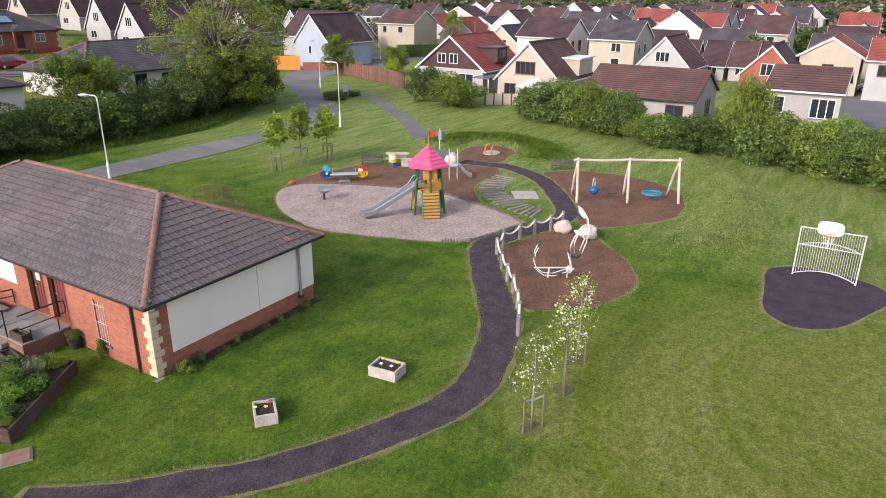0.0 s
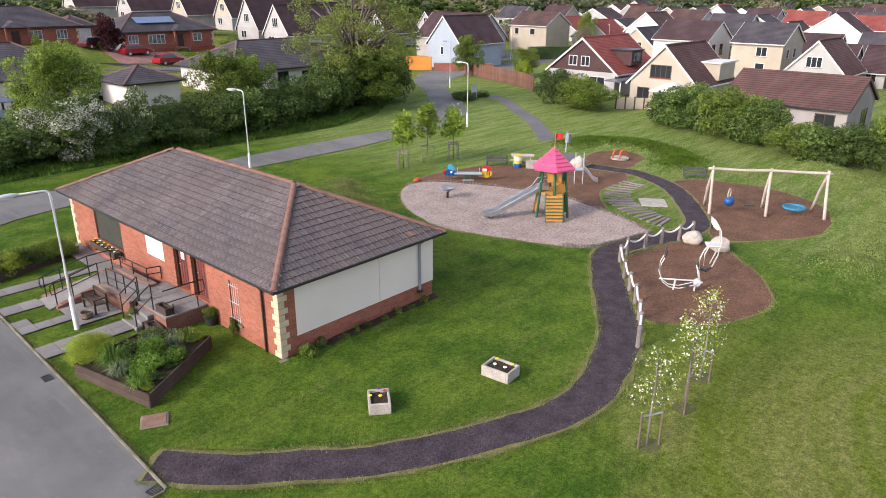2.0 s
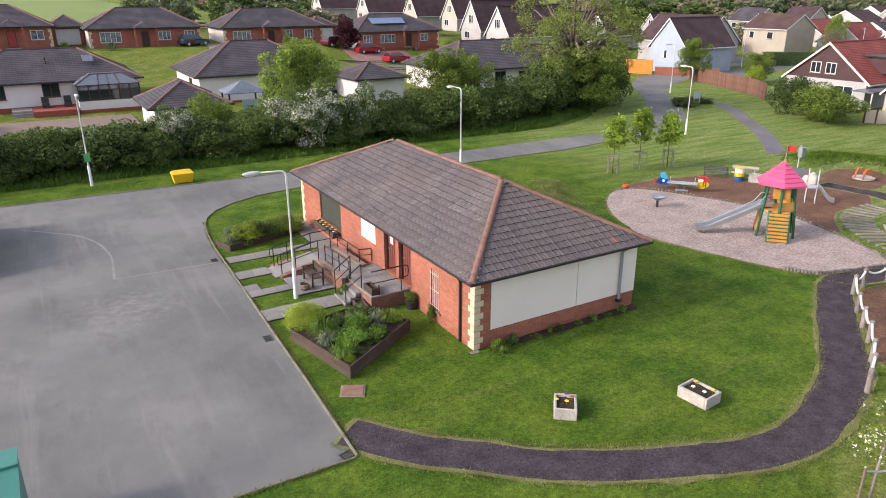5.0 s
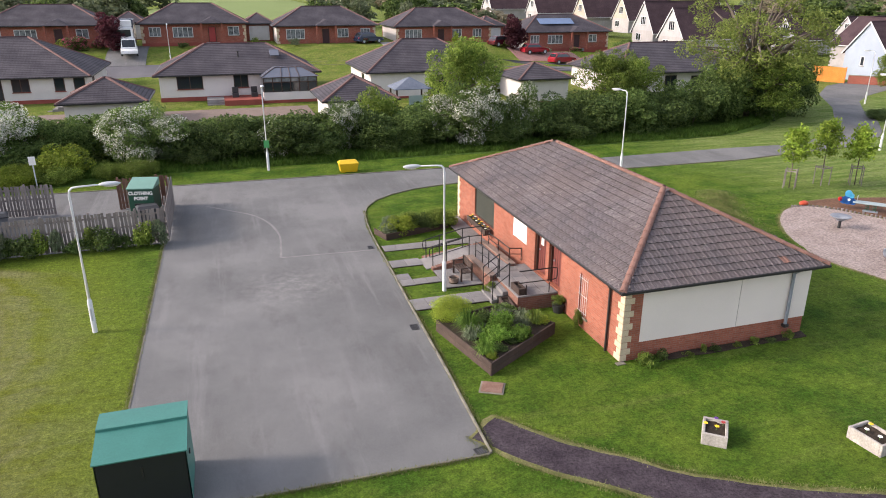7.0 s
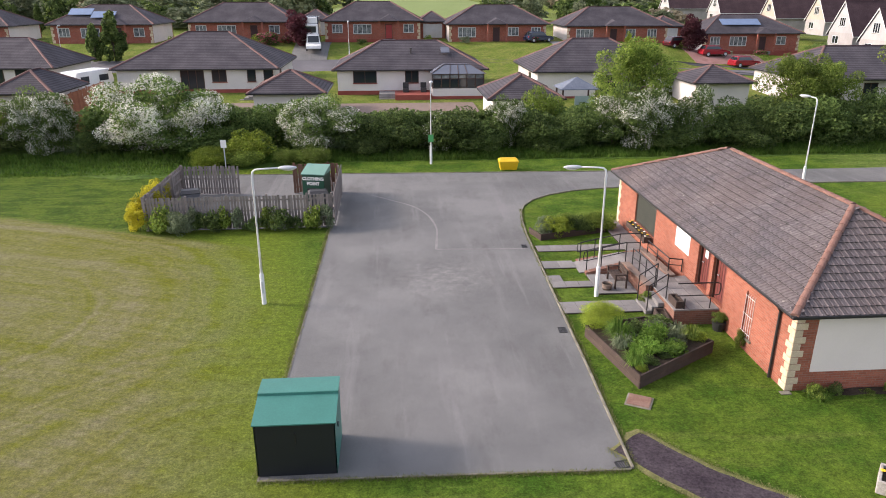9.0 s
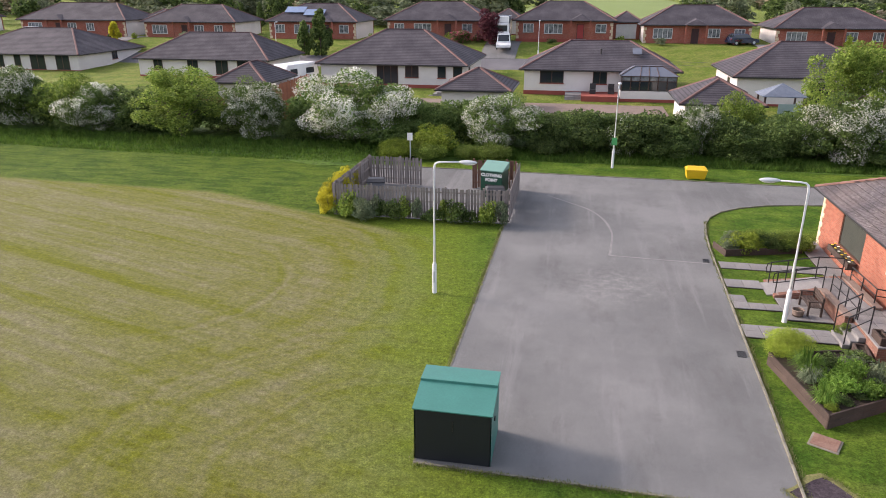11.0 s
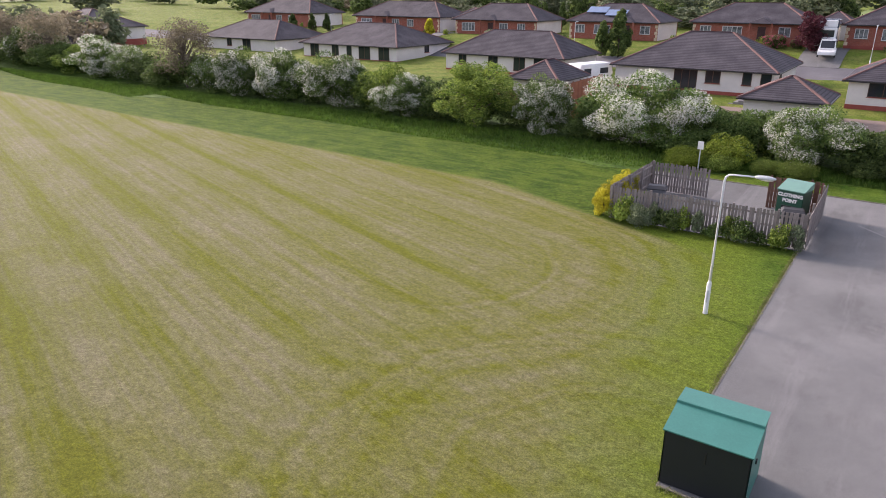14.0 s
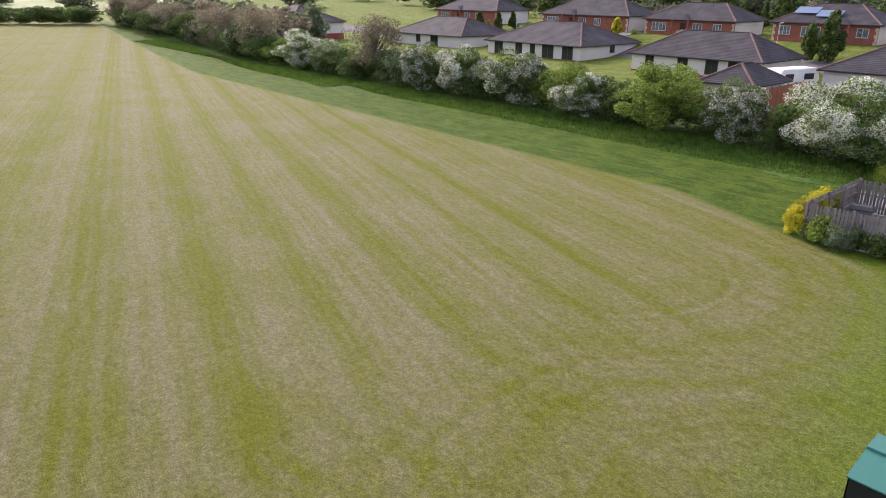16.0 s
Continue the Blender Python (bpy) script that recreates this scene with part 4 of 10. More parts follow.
gable_house(92.5, 2.6, 10.5, 6.2, 4.3, 6.2, M_BUFF, M_ROOF_RED, "buff house with long red tiled roof", True, south=[(1.0, 2.4, 1.0, 1.3, "win", 1), (3.0, 2.4, 1.0, 1.3, "win", 1), (5.2, 2.4, 1.2, 1.3, "win", 1)], west=[(2.4, 2.2, 1.2, 1.2, "win", 2)], mats=BROWN, group=EST)
gable_house(90.0, -4.6, 8, 6.4, 4.3, 6.2, M_WHITE, M_ROOF_RED, "white house with red roof and brick ground floor", False, west=[(1.0, 2.6, 1.2, 1.2, "win", 2), (3.6, 2.6, 1.2, 1.2, "win", 2)], mats=BROWN, group=EST)
for k, yy in enumerate((22.0, 18.2, 14.8, 11.6)):
    gable_house(98.6 + 0.6 * k, yy, 6.0, 2.9, 2.0, 4.7, M_WHITE, M_ROOF_PLUM if k != 2 else M_ROOF_BROWN, "white house with steep dark roof in a staggered terrace", False, south=[(2.4, 2.1, 1.1, 1.0, "win", 2)], west=[(0.8, 0.7, 1.2, 1.0, "win", 2)], group=EST)
gable_house(79.8, 69.2, 10, 6.4, 3.7, 7.3, M_BLUEWALL, M_ROOF_PLUM, "pale blue house with a plain tall gable", True, west=[(2.6, 1.9, 0.6, 1.2, "win", 1)], group=EST)
gable_house(92, 77.0, 9, 13, 3.5, 7.2, M_GREYHARL, M_ROOF_PLUM, "grey harled house with dormer and dark roof", False, south=[(3.5, 3.2, 0.7, 1.2, "win", 1)], west=[(3.0, 1.0, 1.6, 1.3, "win", 2)], group=EST)
gable_house(114.8, 78.0, 8, 8.6, 4.8, 7.0, M_BUFF, M_ROOF_BROWN, "buff two storey house with brown and pink roof", False, west=[(1.2, 3.0, 1.0, 1.2, "win", 1), (4.8, 3.0, 1.2, 1.2, "win", 1)], group=EST)
gable_house(102.4, 49.5, 9, 7, 2.6, 5.6, M_BUFF, M_ROOF, "buff house with slate grey roof", True, west=[(2.0, 2.6, 0.8, 1.1, "win", 1), (3.8, 2.6, 0.8, 1.1, "win", 1)], group=EST)
gable_house(124, 70.0, 8, 8, 2.6, 5.6, M_WHITE, M_ROOF_RED, "white house with red roof and flat dormer", True, west=[(2.6, 2.6, 1.3, 1.1, "win", 2)], group=EST)


# ---- clubhouse ----
M_TILE = surf("weathered_roof_tiles", (0.068, 0.060, 0.066), (0.134, 0.117, 0.120), 0.35, 9.0, 0.85, 0.5, 0.008, 0.3, grain=0.6, spread=0.14)


def lichened(m):
    """Pale crusts of lichen scattered over a tiled surface."""
    nt = m.node_tree
    bs = nt.nodes["Principled BSDF"]
    src = bs.inputs["Base Color"].links[0].from_socket
    co = nt.nodes.new("ShaderNodeNewGeometry").outputs["Position"]
    spots = remap(nt, noise_node(nt, co, 7.0, 3.0, 0.7), 0.66, 0.72, 0.0, 0.65)
    tint = remap(nt, noise_node(nt, co, 0.5, 4.0, 0.6), 0.35, 0.65, 0.0, 0.35)
    nt.links.new(mixed(nt, spots, mixed(nt, tint, src, (0.170, 0.128, 0.112)), (0.34, 0.31, 0.27)), bs.inputs["Base Color"])


lichened(M_TILE)
M_PANEL = surf("smooth_cream_render", (0.62, 0.555, 0.51), (0.68, 0.612, 0.562), 0.35, 40.0, 0.9, 0.25, 0.004, 0.2, grain=0.06)
M_DOOR = surf("dark_red_door", (0.115, 0.030, 0.026), (0.150, 0.042, 0.034), 1.2, 14.0, 0.6, 0.3, 0.004, 0.3, stretch=(8, 8, 0.4))
M_SHUTTER = surf("dark_green_mesh_shutter", (0.028, 0.031, 0.026), (0.042, 0.045, 0.037), 1.0, 60.0, 0.6, 0.6, 0.006, 0.3)
M_BLIND = plain("white_boarded_window", (0.70, 0.69, 0.67), 0.5)
M_IRON = plain("black_painted_steel", (0.016, 0.015, 0.016), 0.45)
M_GREYPIPE = plain("grey_plastic_pipe", (0.21, 0.23, 0.26), 0.45)
M_PAVE = M_SLAB
club = thing("clubhouse", pose(11.0, 16.66, 0), "low brick clubhouse with hipped tiled roof and rendered end wall", "building")
CW, CL, CE, CT, CO = 6.94, 15.84, 2.58, 4.44, 0.31


def pierced(length, z0, z1, holes, t, place):
    """A wall with openings right through it; place(u, w, z) gives its corners."""
    bm = bmesh.new()

    def blk(u0, u1, a, b):
        if u1 - u0 > 1e-3 and b - a > 1e-3:
            p, q = place(u0, 0, a), place(u1, t, b)
            box(bm, tuple(min(i, j) for i, j in zip(p, q)), tuple(max(i, j) for i, j in zip(p, q)))
    u = 0.0
    for h0, h1, a, b in sorted(holes):
        blk(u, h0, z0, z1)
        blk(h0, h1, z0, a)
        blk(h0, h1, b, z1)
        u = h1
    blk(u, length, z0, z1)
    bmesh.ops.remove_doubles(bm, verts=bm.verts, dist=1e-4)
    return bm


holes = [(2.19, 2.79, 0.46, 1.94), (4.25, 5.25, 0.62, 2.2), (5.5, 6.5, 0.62, 2.2), (7.29, 8.64, 1.38, 2.23), (10.86, 13.36, 0.85, 2.2)]
part("west_wall", pierced(CL, -0.2, 2.52, holes, 0.28, lambda u, w, z: (w, u, z)), M_BRICK, club, "orange brick wall")
part("east_wall", boxed(((CW - 0.28, 0, -0.2), (CW, CL, 2.52))), M_BRICK, club)
part("north_wall", boxed(((0.28, CL - 0.28, -0.2), (CW - 0.28, CL, 2.52))), M_BRICK, club)
part("south_wall", boxed(((0.28, 0, -0.2), (CW - 0.28, 0.28, 2.52))), M_BRICK, club)
part("ceiling", boxed(((0.28, 0.28, 2.3), (CW - 0.28, CL - 0.28, 2.36))), M_WHITE, club)
panel = part("rendered_panel", boxed(((0.63, -0.02, 0.61), (4.205, -0.002, 2.5))), M_PANEL, club, "cream rendered wall panel")
part("rendered_panel", boxed(((4.225, -0.02, 0.61), (CW + 0.02, -0.002, 2.5))), M_PANEL, club, "cream rendered wall panel")
part("joint", boxed(((4.207, -0.012, 0.61), (4.223, -0.003, 2.5))), M_KERB, panel)
# quoins up both street corners
for cx, cy in ((0, 0), (0, CL)):
    for k in range(11):
        a, b = (0.34, 0.22) if k % 2 else (0.22, 0.34)
        zz = 0.02 + k * 0.215
        y0, y1 = (-0.025, b) if cy == 0 else (cy - b, cy + 0.025)
        part("quoin", boxed(((-0.025, y0, zz), (a, y1, zz + 0.2)), bevel=0.012), M_QUOIN, club, "cream stone corner block")
# windows and doors of the west wall
win = part("window", boxed(((0.05, 10.88, 0.87), (0.10, 13.34, 2.18))), M_SHUTTER, club, "window behind a dark mesh shutter")
part("window_frame", boxed(((0.03, 10.86, 0.85), (0.12, 10.92, 2.2)), ((0.03, 13.30, 0.85), (0.12, 13.36, 2.2)), ((0.03, 10.92, 2.14), (0.12, 13.30, 2.2)), ((0.03, 10.92, 0.85), (0.12, 13.30, 0.91))), M_BROWNFRAME, win)
win = part("window", boxed(((-0.01, 7.29, 1.38), (0.06, 8.64, 2.23)), bevel=0.01), M_BLIND, club, "window boarded over in white")
for y0 in (4.25, 5.5):
    d = part("door", boxed(((0.16, y0 + 0.06, 0.64), (0.21, y0 + 0.94, 2.14))), M_DOOR, club, "dark red timber door")
    part("door_frame", boxed(((0.08, y0, 0.62), (0.22, y0 + 0.06, 2.2)), ((0.08, y0 + 0.94, 0.62), (0.22, y0 + 1.0, 2.2)), ((0.08, y0 + 0.06, 2.14), (0.22, y0 + 0.94, 2.2))), M_BROWNFRAME, d)
    part("handle", rods(((0.16, y0 + 0.8, 1.55), (0.09, y0 + 0.8, 1.55), 0.015), ((0.09, y0 + 0.8, 1.55), (0.09, y0 + 0.68, 1.55), 0.013)), M_GREYPIPE, d, "metal handle")
    for k in range(1, 5):
        part("batten", boxed(((0.15, y0 + 0.06 + k * 0.176 - 0.006, 0.66), (0.16, y0 + 0.06 + k * 0.176 + 0.006, 2.12))), M_BROWNFRAME, d)
part("notice", boxed(((0.145, 6.0, 1.75), (0.152, 6.24, 2.08))), M_BLIND, club, "white paper notice on the door")
win = part("window", boxed(((0.05, 2.19, 0.46), (0.15, 2.79, 1.94))), M_BRICK, club, "narrow bricked-up window behind white bars")
for k in range(5):
    part("bar", rods(((-0.03, 2.23 + k * 0.13, 0.5), (-0.03, 2.23 + k * 0.13, 1.9), 0.007), n=6), M_WHITEFRAME, win)
for zz in (0.6, 1.2, 1.8):
    part("bar", rods(((-0.03, 2.19, zz), (-0.03, 2.79, zz), 0.01), n=6), M_WHITEFRAME, win)
part("window_sill", boxed(((-0.06, 2.12, 0.38), (0.12, 2.86, 0.455)), bevel=0.01), M_KERB, win)
# rainwater goods
part("downpipe", rods(((-0.06, 0.78, 0.0), (-0.06, 0.78, 2.2), 0.04), ((-0.06, 0.78, 2.18), (-0.28, 0.62, 2.44), 0.04)), M_GUTTER, club, "black downpipe")
dp = part("downpipe", rods(((6.18, -0.08, 0.42), (6.18, -0.08, 2.3), 0.055), ((6.18, -0.08, 2.28), (6.18, -0.3, 2.46), 0.05)), M_GREYPIPE, club, "grey plastic downpipe")
part("shoe", boxed(((6.08, -0.17, 0.34), (6.28, -0.01, 0.46)), bevel=0.02), M_GUTTER, dp)
part("soffit", boxed(((-CO, -CO, 2.42), (CW + CO, CL + CO, 2.45))), M_BROWNFRAME, club)
part("gutter", boxed(((-CO - 0.09, -CO - 0.09, 2.45), (CW + CO + 0.09, -CO, 2.55)), ((-CO - 0.09, CL + CO, 2.45), (CW + CO + 0.09, CL + CO + 0.09, 2.55)), ((-CO - 0.09, -CO, 2.45), (-CO, CL + CO, 2.55)), ((CW + CO, -CO, 2.45), (CW + CO + 0.09, CL + CO, 2.55)), bevel=0.02), M_GUTTER, club, "black gutter")
# roof
RI = CW / 2 + 0.12
ev = [(-CO - 0.03, -CO - 0.03, CE - 0.04), (CW + CO + 0.03, -CO - 0.03, CE - 0.04), (CW + CO + 0.03, CL + CO + 0.03, CE - 0.04), (-CO - 0.03, CL + CO + 0.03, CE - 0.04)]
rg = [(CW / 2, RI, CT - 0.03), (CW / 2, CL - RI, CT - 0.03)]
bm = bmesh.new()
v = [bm.verts.new(p) for p in ev + rg]
for f in ((3, 0, 4, 5), (1, 2, 5, 4), (0, 1, 4), (2, 3, 5), (3, 2, 1, 0)):
    bm.faces.new([v[k] for k in f])
club_roof = part("roof", bm, M_TILE, club, "weathered grey-brown interlocking roof tiles")
TW, TG = 0.30, 0.305


def tile_shape():
    xs = [0, 0.03, 0.06, 0.15, 0.18, 0.21, 0.286]
    zs = [0.017, 0.026, 0.004, 0.004, 0.026, 0.004, 0.004]
    pts = []
    for y, dz in ((0.0, 0.038), (0.37, 0.0)):
        pts += [(x, y, z + dz) for x, z in zip(xs, zs)]
    pts += [(x, 0.0, z + 0.010) for x, z in zip(xs, zs)]
    fs = [(i, i + 1, i + 8, i + 7) for i in range(6)] + [(14 + i, 15 + i, i + 1, i) for i in range(6)]
    return pts, fs


tile_pts, tile_faces = tile_shape()
tile_mesh = bpy.data.meshes.new("roof_tile")
tile_mesh.from_pydata(tile_pts, [], tile_faces)
tile_mesh.materials.append(M_TILE)
# dark lip faces paint in the shadow line below each tile course
M_LIPSHADE = surf("tile_lip_shade", (0.024, 0.022, 0.021), (0.046, 0.042, 0.038), 3.0, 20.0, 0.95, 0.5, 0.01)
tile_mesh.materials.append(M_LIPSHADE)
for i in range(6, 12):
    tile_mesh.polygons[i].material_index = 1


def slope_places(o, along, up, length, fall, inset_a, inset_b):
    """Places of the tiles on one roof slope: o the eave's end, along the eave, up the slope; the ends lean in by inset_a and inset_b at the top."""
    along, up = Vector(along).normalized(), Vector(up).normalized()
    nrm = along.cross(up).normalized()
    out = []
    rows = int(fall / TG) + 1
    for r in range(rows):
        s = r * TG
        f = min(1.0, (s + 0.16) / fall)
        k0, k1 = inset_a * f, length - inset_b * f
        n0 = int(math.floor((k0 + 0.1) / TW))
        for k in range(n0, int(k1 / TW) + 1):
            c = k * TW + TW / 2
            if c < k0 - 0.05 or c > k1 + 0.05:
                continue
            w = 0.006 * noise.noise((k * 0.9, r * 0.7, length))
            p = Vector(o) + along * (k * TW) + up * (s - 0.03) + nrm * (w - 0.008)
            out.append(Matrix.Translation(p) @ Matrix((along, up, nrm)).transposed().to_4x4())
    return out


def up_of(a, b):
    return (b[0] - a[0], b[1] - a[1], b[2] - a[2])


mid_s, mid_w, mid_e, mid_n = (CW / 2, ev[0][1], ev[0][2]), (ev[0][0], RI, ev[0][2]), (ev[1][0], RI, ev[0][2]), (CW / 2, ev[2][1], ev[0][2])
fall_s, fall_w = Vector(up_of(mid_s, rg[0])).length, Vector(up_of(mid_w, rg[0])).length
len_s, len_w = ev[1][0] - ev[0][0], ev[3][1] - ev[0][1]
south_tiles = slope_places(ev[0], (1, 0, 0), up_of(mid_s, rg[0]), len_s, fall_s, len_s / 2, len_s / 2)
west_tiles = slope_places(ev[3], (0, -1, 0), up_of(mid_w, rg[0]), len_w, fall_w, RI + 0.34, RI + 0.34)
east_tiles = slope_places(ev[1], (0, 1, 0), up_of(mid_e, rg[0]), len_w, fall_w, RI + 0.34, RI + 0.34)
north_tiles = slope_places(ev[2], (-1, 0, 0), up_of(mid_n, rg[1]), len_s, fall_s, len_s / 2, len_s / 2)
# hip and ridge tiles: half-round, one behind the other
hip_mesh = bpy.data.meshes.new("hip_tile")
hp, hf = [], []
for j, (y, r) in enumerate(((0.0, 0.118), (0.42, 0.10))):
    hp += [(r * math.cos(a), y, r * 0.8 * math.sin(a)) for a in [math.pi * i / 6 for i in range(7)]]
hf = [(i, i + 1, i + 8, i + 7) for i in range(6)] + [(6, 5, 4, 3, 2, 1, 0)]
hip_mesh.from_pydata(hp, [], hf)
hip_mesh.materials.append(M_HIP)


def hip_run(a, b):
    a, b = Vector(a), Vector(b)
    d = (b - a).normalized()
    x = d.cross(Vector((0, 0, 1))).normalized()
    rot = Matrix((x, d, x.cross(d))).transposed().to_4x4()
    return [Matrix.Translation(a + d * (0.38 * k) + Vector((0, 0, 0.015))) @ rot for k in range(int((b - a).length / 0.38 - 0.15))]


hips = [hip_run(ev[k], rg[0] if k < 2 else rg[1]) for k in range(4)] + [hip_run(rg[0], rg[1])]

# ---- by the clubhouse: landing, steps, ramp ----
M_STONECAP = surf("worn_sandstone", (0.150, 0.112, 0.092), (0.21, 0.155, 0.128), 1.6, 18.0, 0.9, 0.5, 0.01, grain=0.3)
M_RAMP = brick_material("brown_weathered_brick", (0.150, 0.068, 0.048), (0.215, 0.100, 0.070), (0.19, 0.14, 0.118))
ramp = thing("entrance_ramp", pose(0, 0, 0), "paved landing with steps and brick-walled wheelchair ramp", "ramp")
part("landing", boxed(((9.4, 21.0, 0.0), (10.985, 24.0, 0.53))), M_RAMP, ramp, "brick sided landing")
for i in range(3):
    for j in range(5):
        part("paving_slab", boxed(((9.4 + i * 0.528, 21.0 + j * 0.6, 0.532), (9.4 + i * 0.528 + 0.516, 21.0 + j * 0.6 + 0.588, 0.58)), bevel=0.008), M_SLAB, ramp)
for k in range(3):
    part("step", boxed(((8.75 + k * 0.215, 21.9, 0.0), (9.398, 22.98, 0.145 * (k + 1))), bevel=0.012), M_SLAB, ramp, "concrete step")


def wedge(x0, x1, y0, y1, za, zb, along="y"):
    bm = bmesh.new()
    pts = []
    for x in (x0, x1):
        for y in (y0, y1):
            u = (y - y0) / (y1 - y0) if along == "y" else (x - x0) / (x1 - x0)
            pts += [(x, y, 0.0), (x, y, za + (zb - za) * u)]
    bmesh.ops.convex_hull(bm, input=[bm.verts.new(p) for p in pts])
    return bm



def sloped_cap(x0, x1, y0, y1, za, zb):
    """A coping stone 6 cm thick that follows a wall's falling top."""
    bm = bmesh.new()
    bmesh.ops.convex_hull(bm, input=[bm.verts.new((x, y, z + dz)) for x in (x0, x1) for y, z in ((y0, za), (y1, zb)) for dz in (0.002, 0.06)])
    return bm


part("ramp_surface", wedge(9.35, 10.3, 24.002, 25.7, 0.57, 0.42), M_SLAB, ramp)
part("ramp_corner", boxed(((9.35, 25.702, 0), (10.3, 27.1, 0.42))), M_SLAB, ramp)
part("ramp_surface", wedge(7.4, 9.348, 25.9, 27.1, 0.02, 0.418, "x"), M_SLAB, ramp)
part("low_wall", wedge(10.31, 10.52, 23.9, 27.1, 0.62, 0.48), M_RAMP, ramp, "low brick wall")
part("coping", sloped_cap(10.28, 10.55, 23.87, 27.13, 0.62, 0.48), M_STONECAP, ramp, "sandstone coping")
part("low_wall", wedge(7.6, 10.52, 27.11, 27.35, 0.06, 0.46, "x"), M_RAMP, ramp, "low brick wall")
part("low_wall", wedge(9.12, 9.34, 23.05, 25.69, 0.60, 0.46), M_RAMP, ramp, "low brick wall")
part("coping", sloped_cap(9.09, 9.37, 23.02, 25.72, 0.60, 0.46), M_STONECAP, ramp, "sandstone coping")
part("low_wall", wedge(7.6, 9.11, 25.64, 25.88, 0.12, 0.46, "x"), M_RAMP, ramp, "low brick wall")


def railing(pts, label, high=0.95, posts=None, looped=False):
    """A tubular handrail with a mid rail; pts: its line at floor level."""
    r = thing("handrail", pose(*pts[0]), label, "handrail", "handrails at the entrance")
    o = Vector(pts[0])
    q = [Vector(p) - o for p in pts]
    up = Vector((0, 0, high))
    if looped:
        # top and mid rail are one tube, bent round past the last post
        d = (q[-1] - q[-2]).normalized() * 0.16
        turn = [q[-1] + up, q[-1] + up * 0.97 + d * 0.8, q[-1] + up * 0.76 + d, q[-1] + up * 0.55 + d * 0.8, q[-1] + up * 0.52]
        part("loop", bent(turn, 0.022), M_IRON, r)
    part("top_rail", bent([p + up for p in q], 0.024), M_IRON, r)
    part("mid_rail", bent([p + up * 0.52 for p in q], 0.018), M_IRON, r)
    for p in (posts or q):
        p = Vector(p)
        part("post", rods((p, p + up, 0.022), n=8), M_IRON, r)
    return r


railing([(9.45, 21.06, 0.58), (10.8, 21.06, 0.58)], "black steel handrail along the landing's edge", posts=[(0.3, 0, -0.56), (1.2, 0, -0.56)], looped=True)
railing([(8.8, 21.94, 0.14), (9.45, 21.94, 0.58)], "black steel handrail up the steps")
railing([(8.8, 22.94, 0.14), (9.45, 22.94, 0.58)], "black steel handrail up the steps")
railing([(9.42, 23.0, 0.58), (9.42, 24.0, 0.57), (9.42, 24.7, 0.51), (9.42, 25.5, 0.44)], "black steel handrail along the ramp", 0.72)
railing([(10.25, 27.02, 0.42), (9.35, 27.02, 0.41), (8.3, 27.02, 0.2), (7.7, 27.02, 0.07)], "black steel handrail along the ramp's lower run", 0.85, looped=True)
railing([(9.3, 25.98, 0.41), (8.3, 25.98, 0.2), (7.7, 25.98, 0.07)], "black steel handrail along the ramp's lower run", 0.85, looped=True)
railing([(10.42, 26.6, 0.56), (10.42, 25.5, 0.61), (10.42, 24.3, 0.66), (10.95, 24.3, 0.6)], "black steel handrail on the low wall", 0.52)

# paving strips across the grass
M_STRIPS = [((6.2, 28.42), (11.0, 29.16)), ((6.06, 26.42), (7.4, 27.22)), ((5.98, 24.4), (6.53, 25.62)), ((6.53, 24.42), (7.6, 24.98)), ((5.9, 22.1), (8.75, 23.06)), ((10.1, 27.4), (10.98, 32.6)), ((7.6, 23.7), (9.1, 25.6))]
for n, ((x0, y0), (x1, y1)) in enumerate(M_STRIPS):
    p = tagged(part("pavement", boxed(((x0, y0, -0.02), (x1, y1, 0.022 + 0.003 * n))), M_SOIL), "grey concrete paving slabs in the grass", "paving", kind="structure")
    nx, ny = max(1, round((x1 - x0) / 0.6)), max(1, round((y1 - y0) / 0.6))
    sx, sy = (x1 - x0) / nx, (y1 - y0) / ny
    me = bpy.data.meshes.new("paving_slab")
    b = boxed(((0.006, 0.006, 0), (sx - 0.006, sy - 0.006, 0.03)), bevel=0.006)
    b.to_mesh(me)
    b.free()
    me.materials.append(M_SLAB)
    for i in range(nx):
        for j in range(ny):
            piece("paving_slab", me, p, pose(x0 + i * sx, y0 + j * sy, 0.014 + 0.003 * n + random.uniform(0, 0.004)))

# kerbs
kerb_mesh = bpy.data.meshes.new("kerb_stone")
b = boxed(((0, -0.05, -0.05), (0.9, 0.05, 0.06)), bevel=0.012)
b.to_mesh(kerb_mesh)
b.free()
kerb_mesh.materials.append(M_KERB)


def kerb(line, label):
    k = tagged(new("kerb"), label, "kerb", kind="structure")
    for a, b in zip(line, line[1:]):
        a, b = Vector(a), Vector(b)
        n = max(1, round((b - a).length / 0.92))
        for i in range(n):
            p = a.lerp(b, i / n)
            s = (b - a).length / n / 0.92
            piece("kerb_stone", kerb_mesh, k, Matrix.Translation((p.x, p.y, 0)) @ Matrix.Rotation(math.atan2((b - a).y, (b - a).x), 4, "Z") @ Matrix.Diagonal((s, 0.68, 1, 1)))


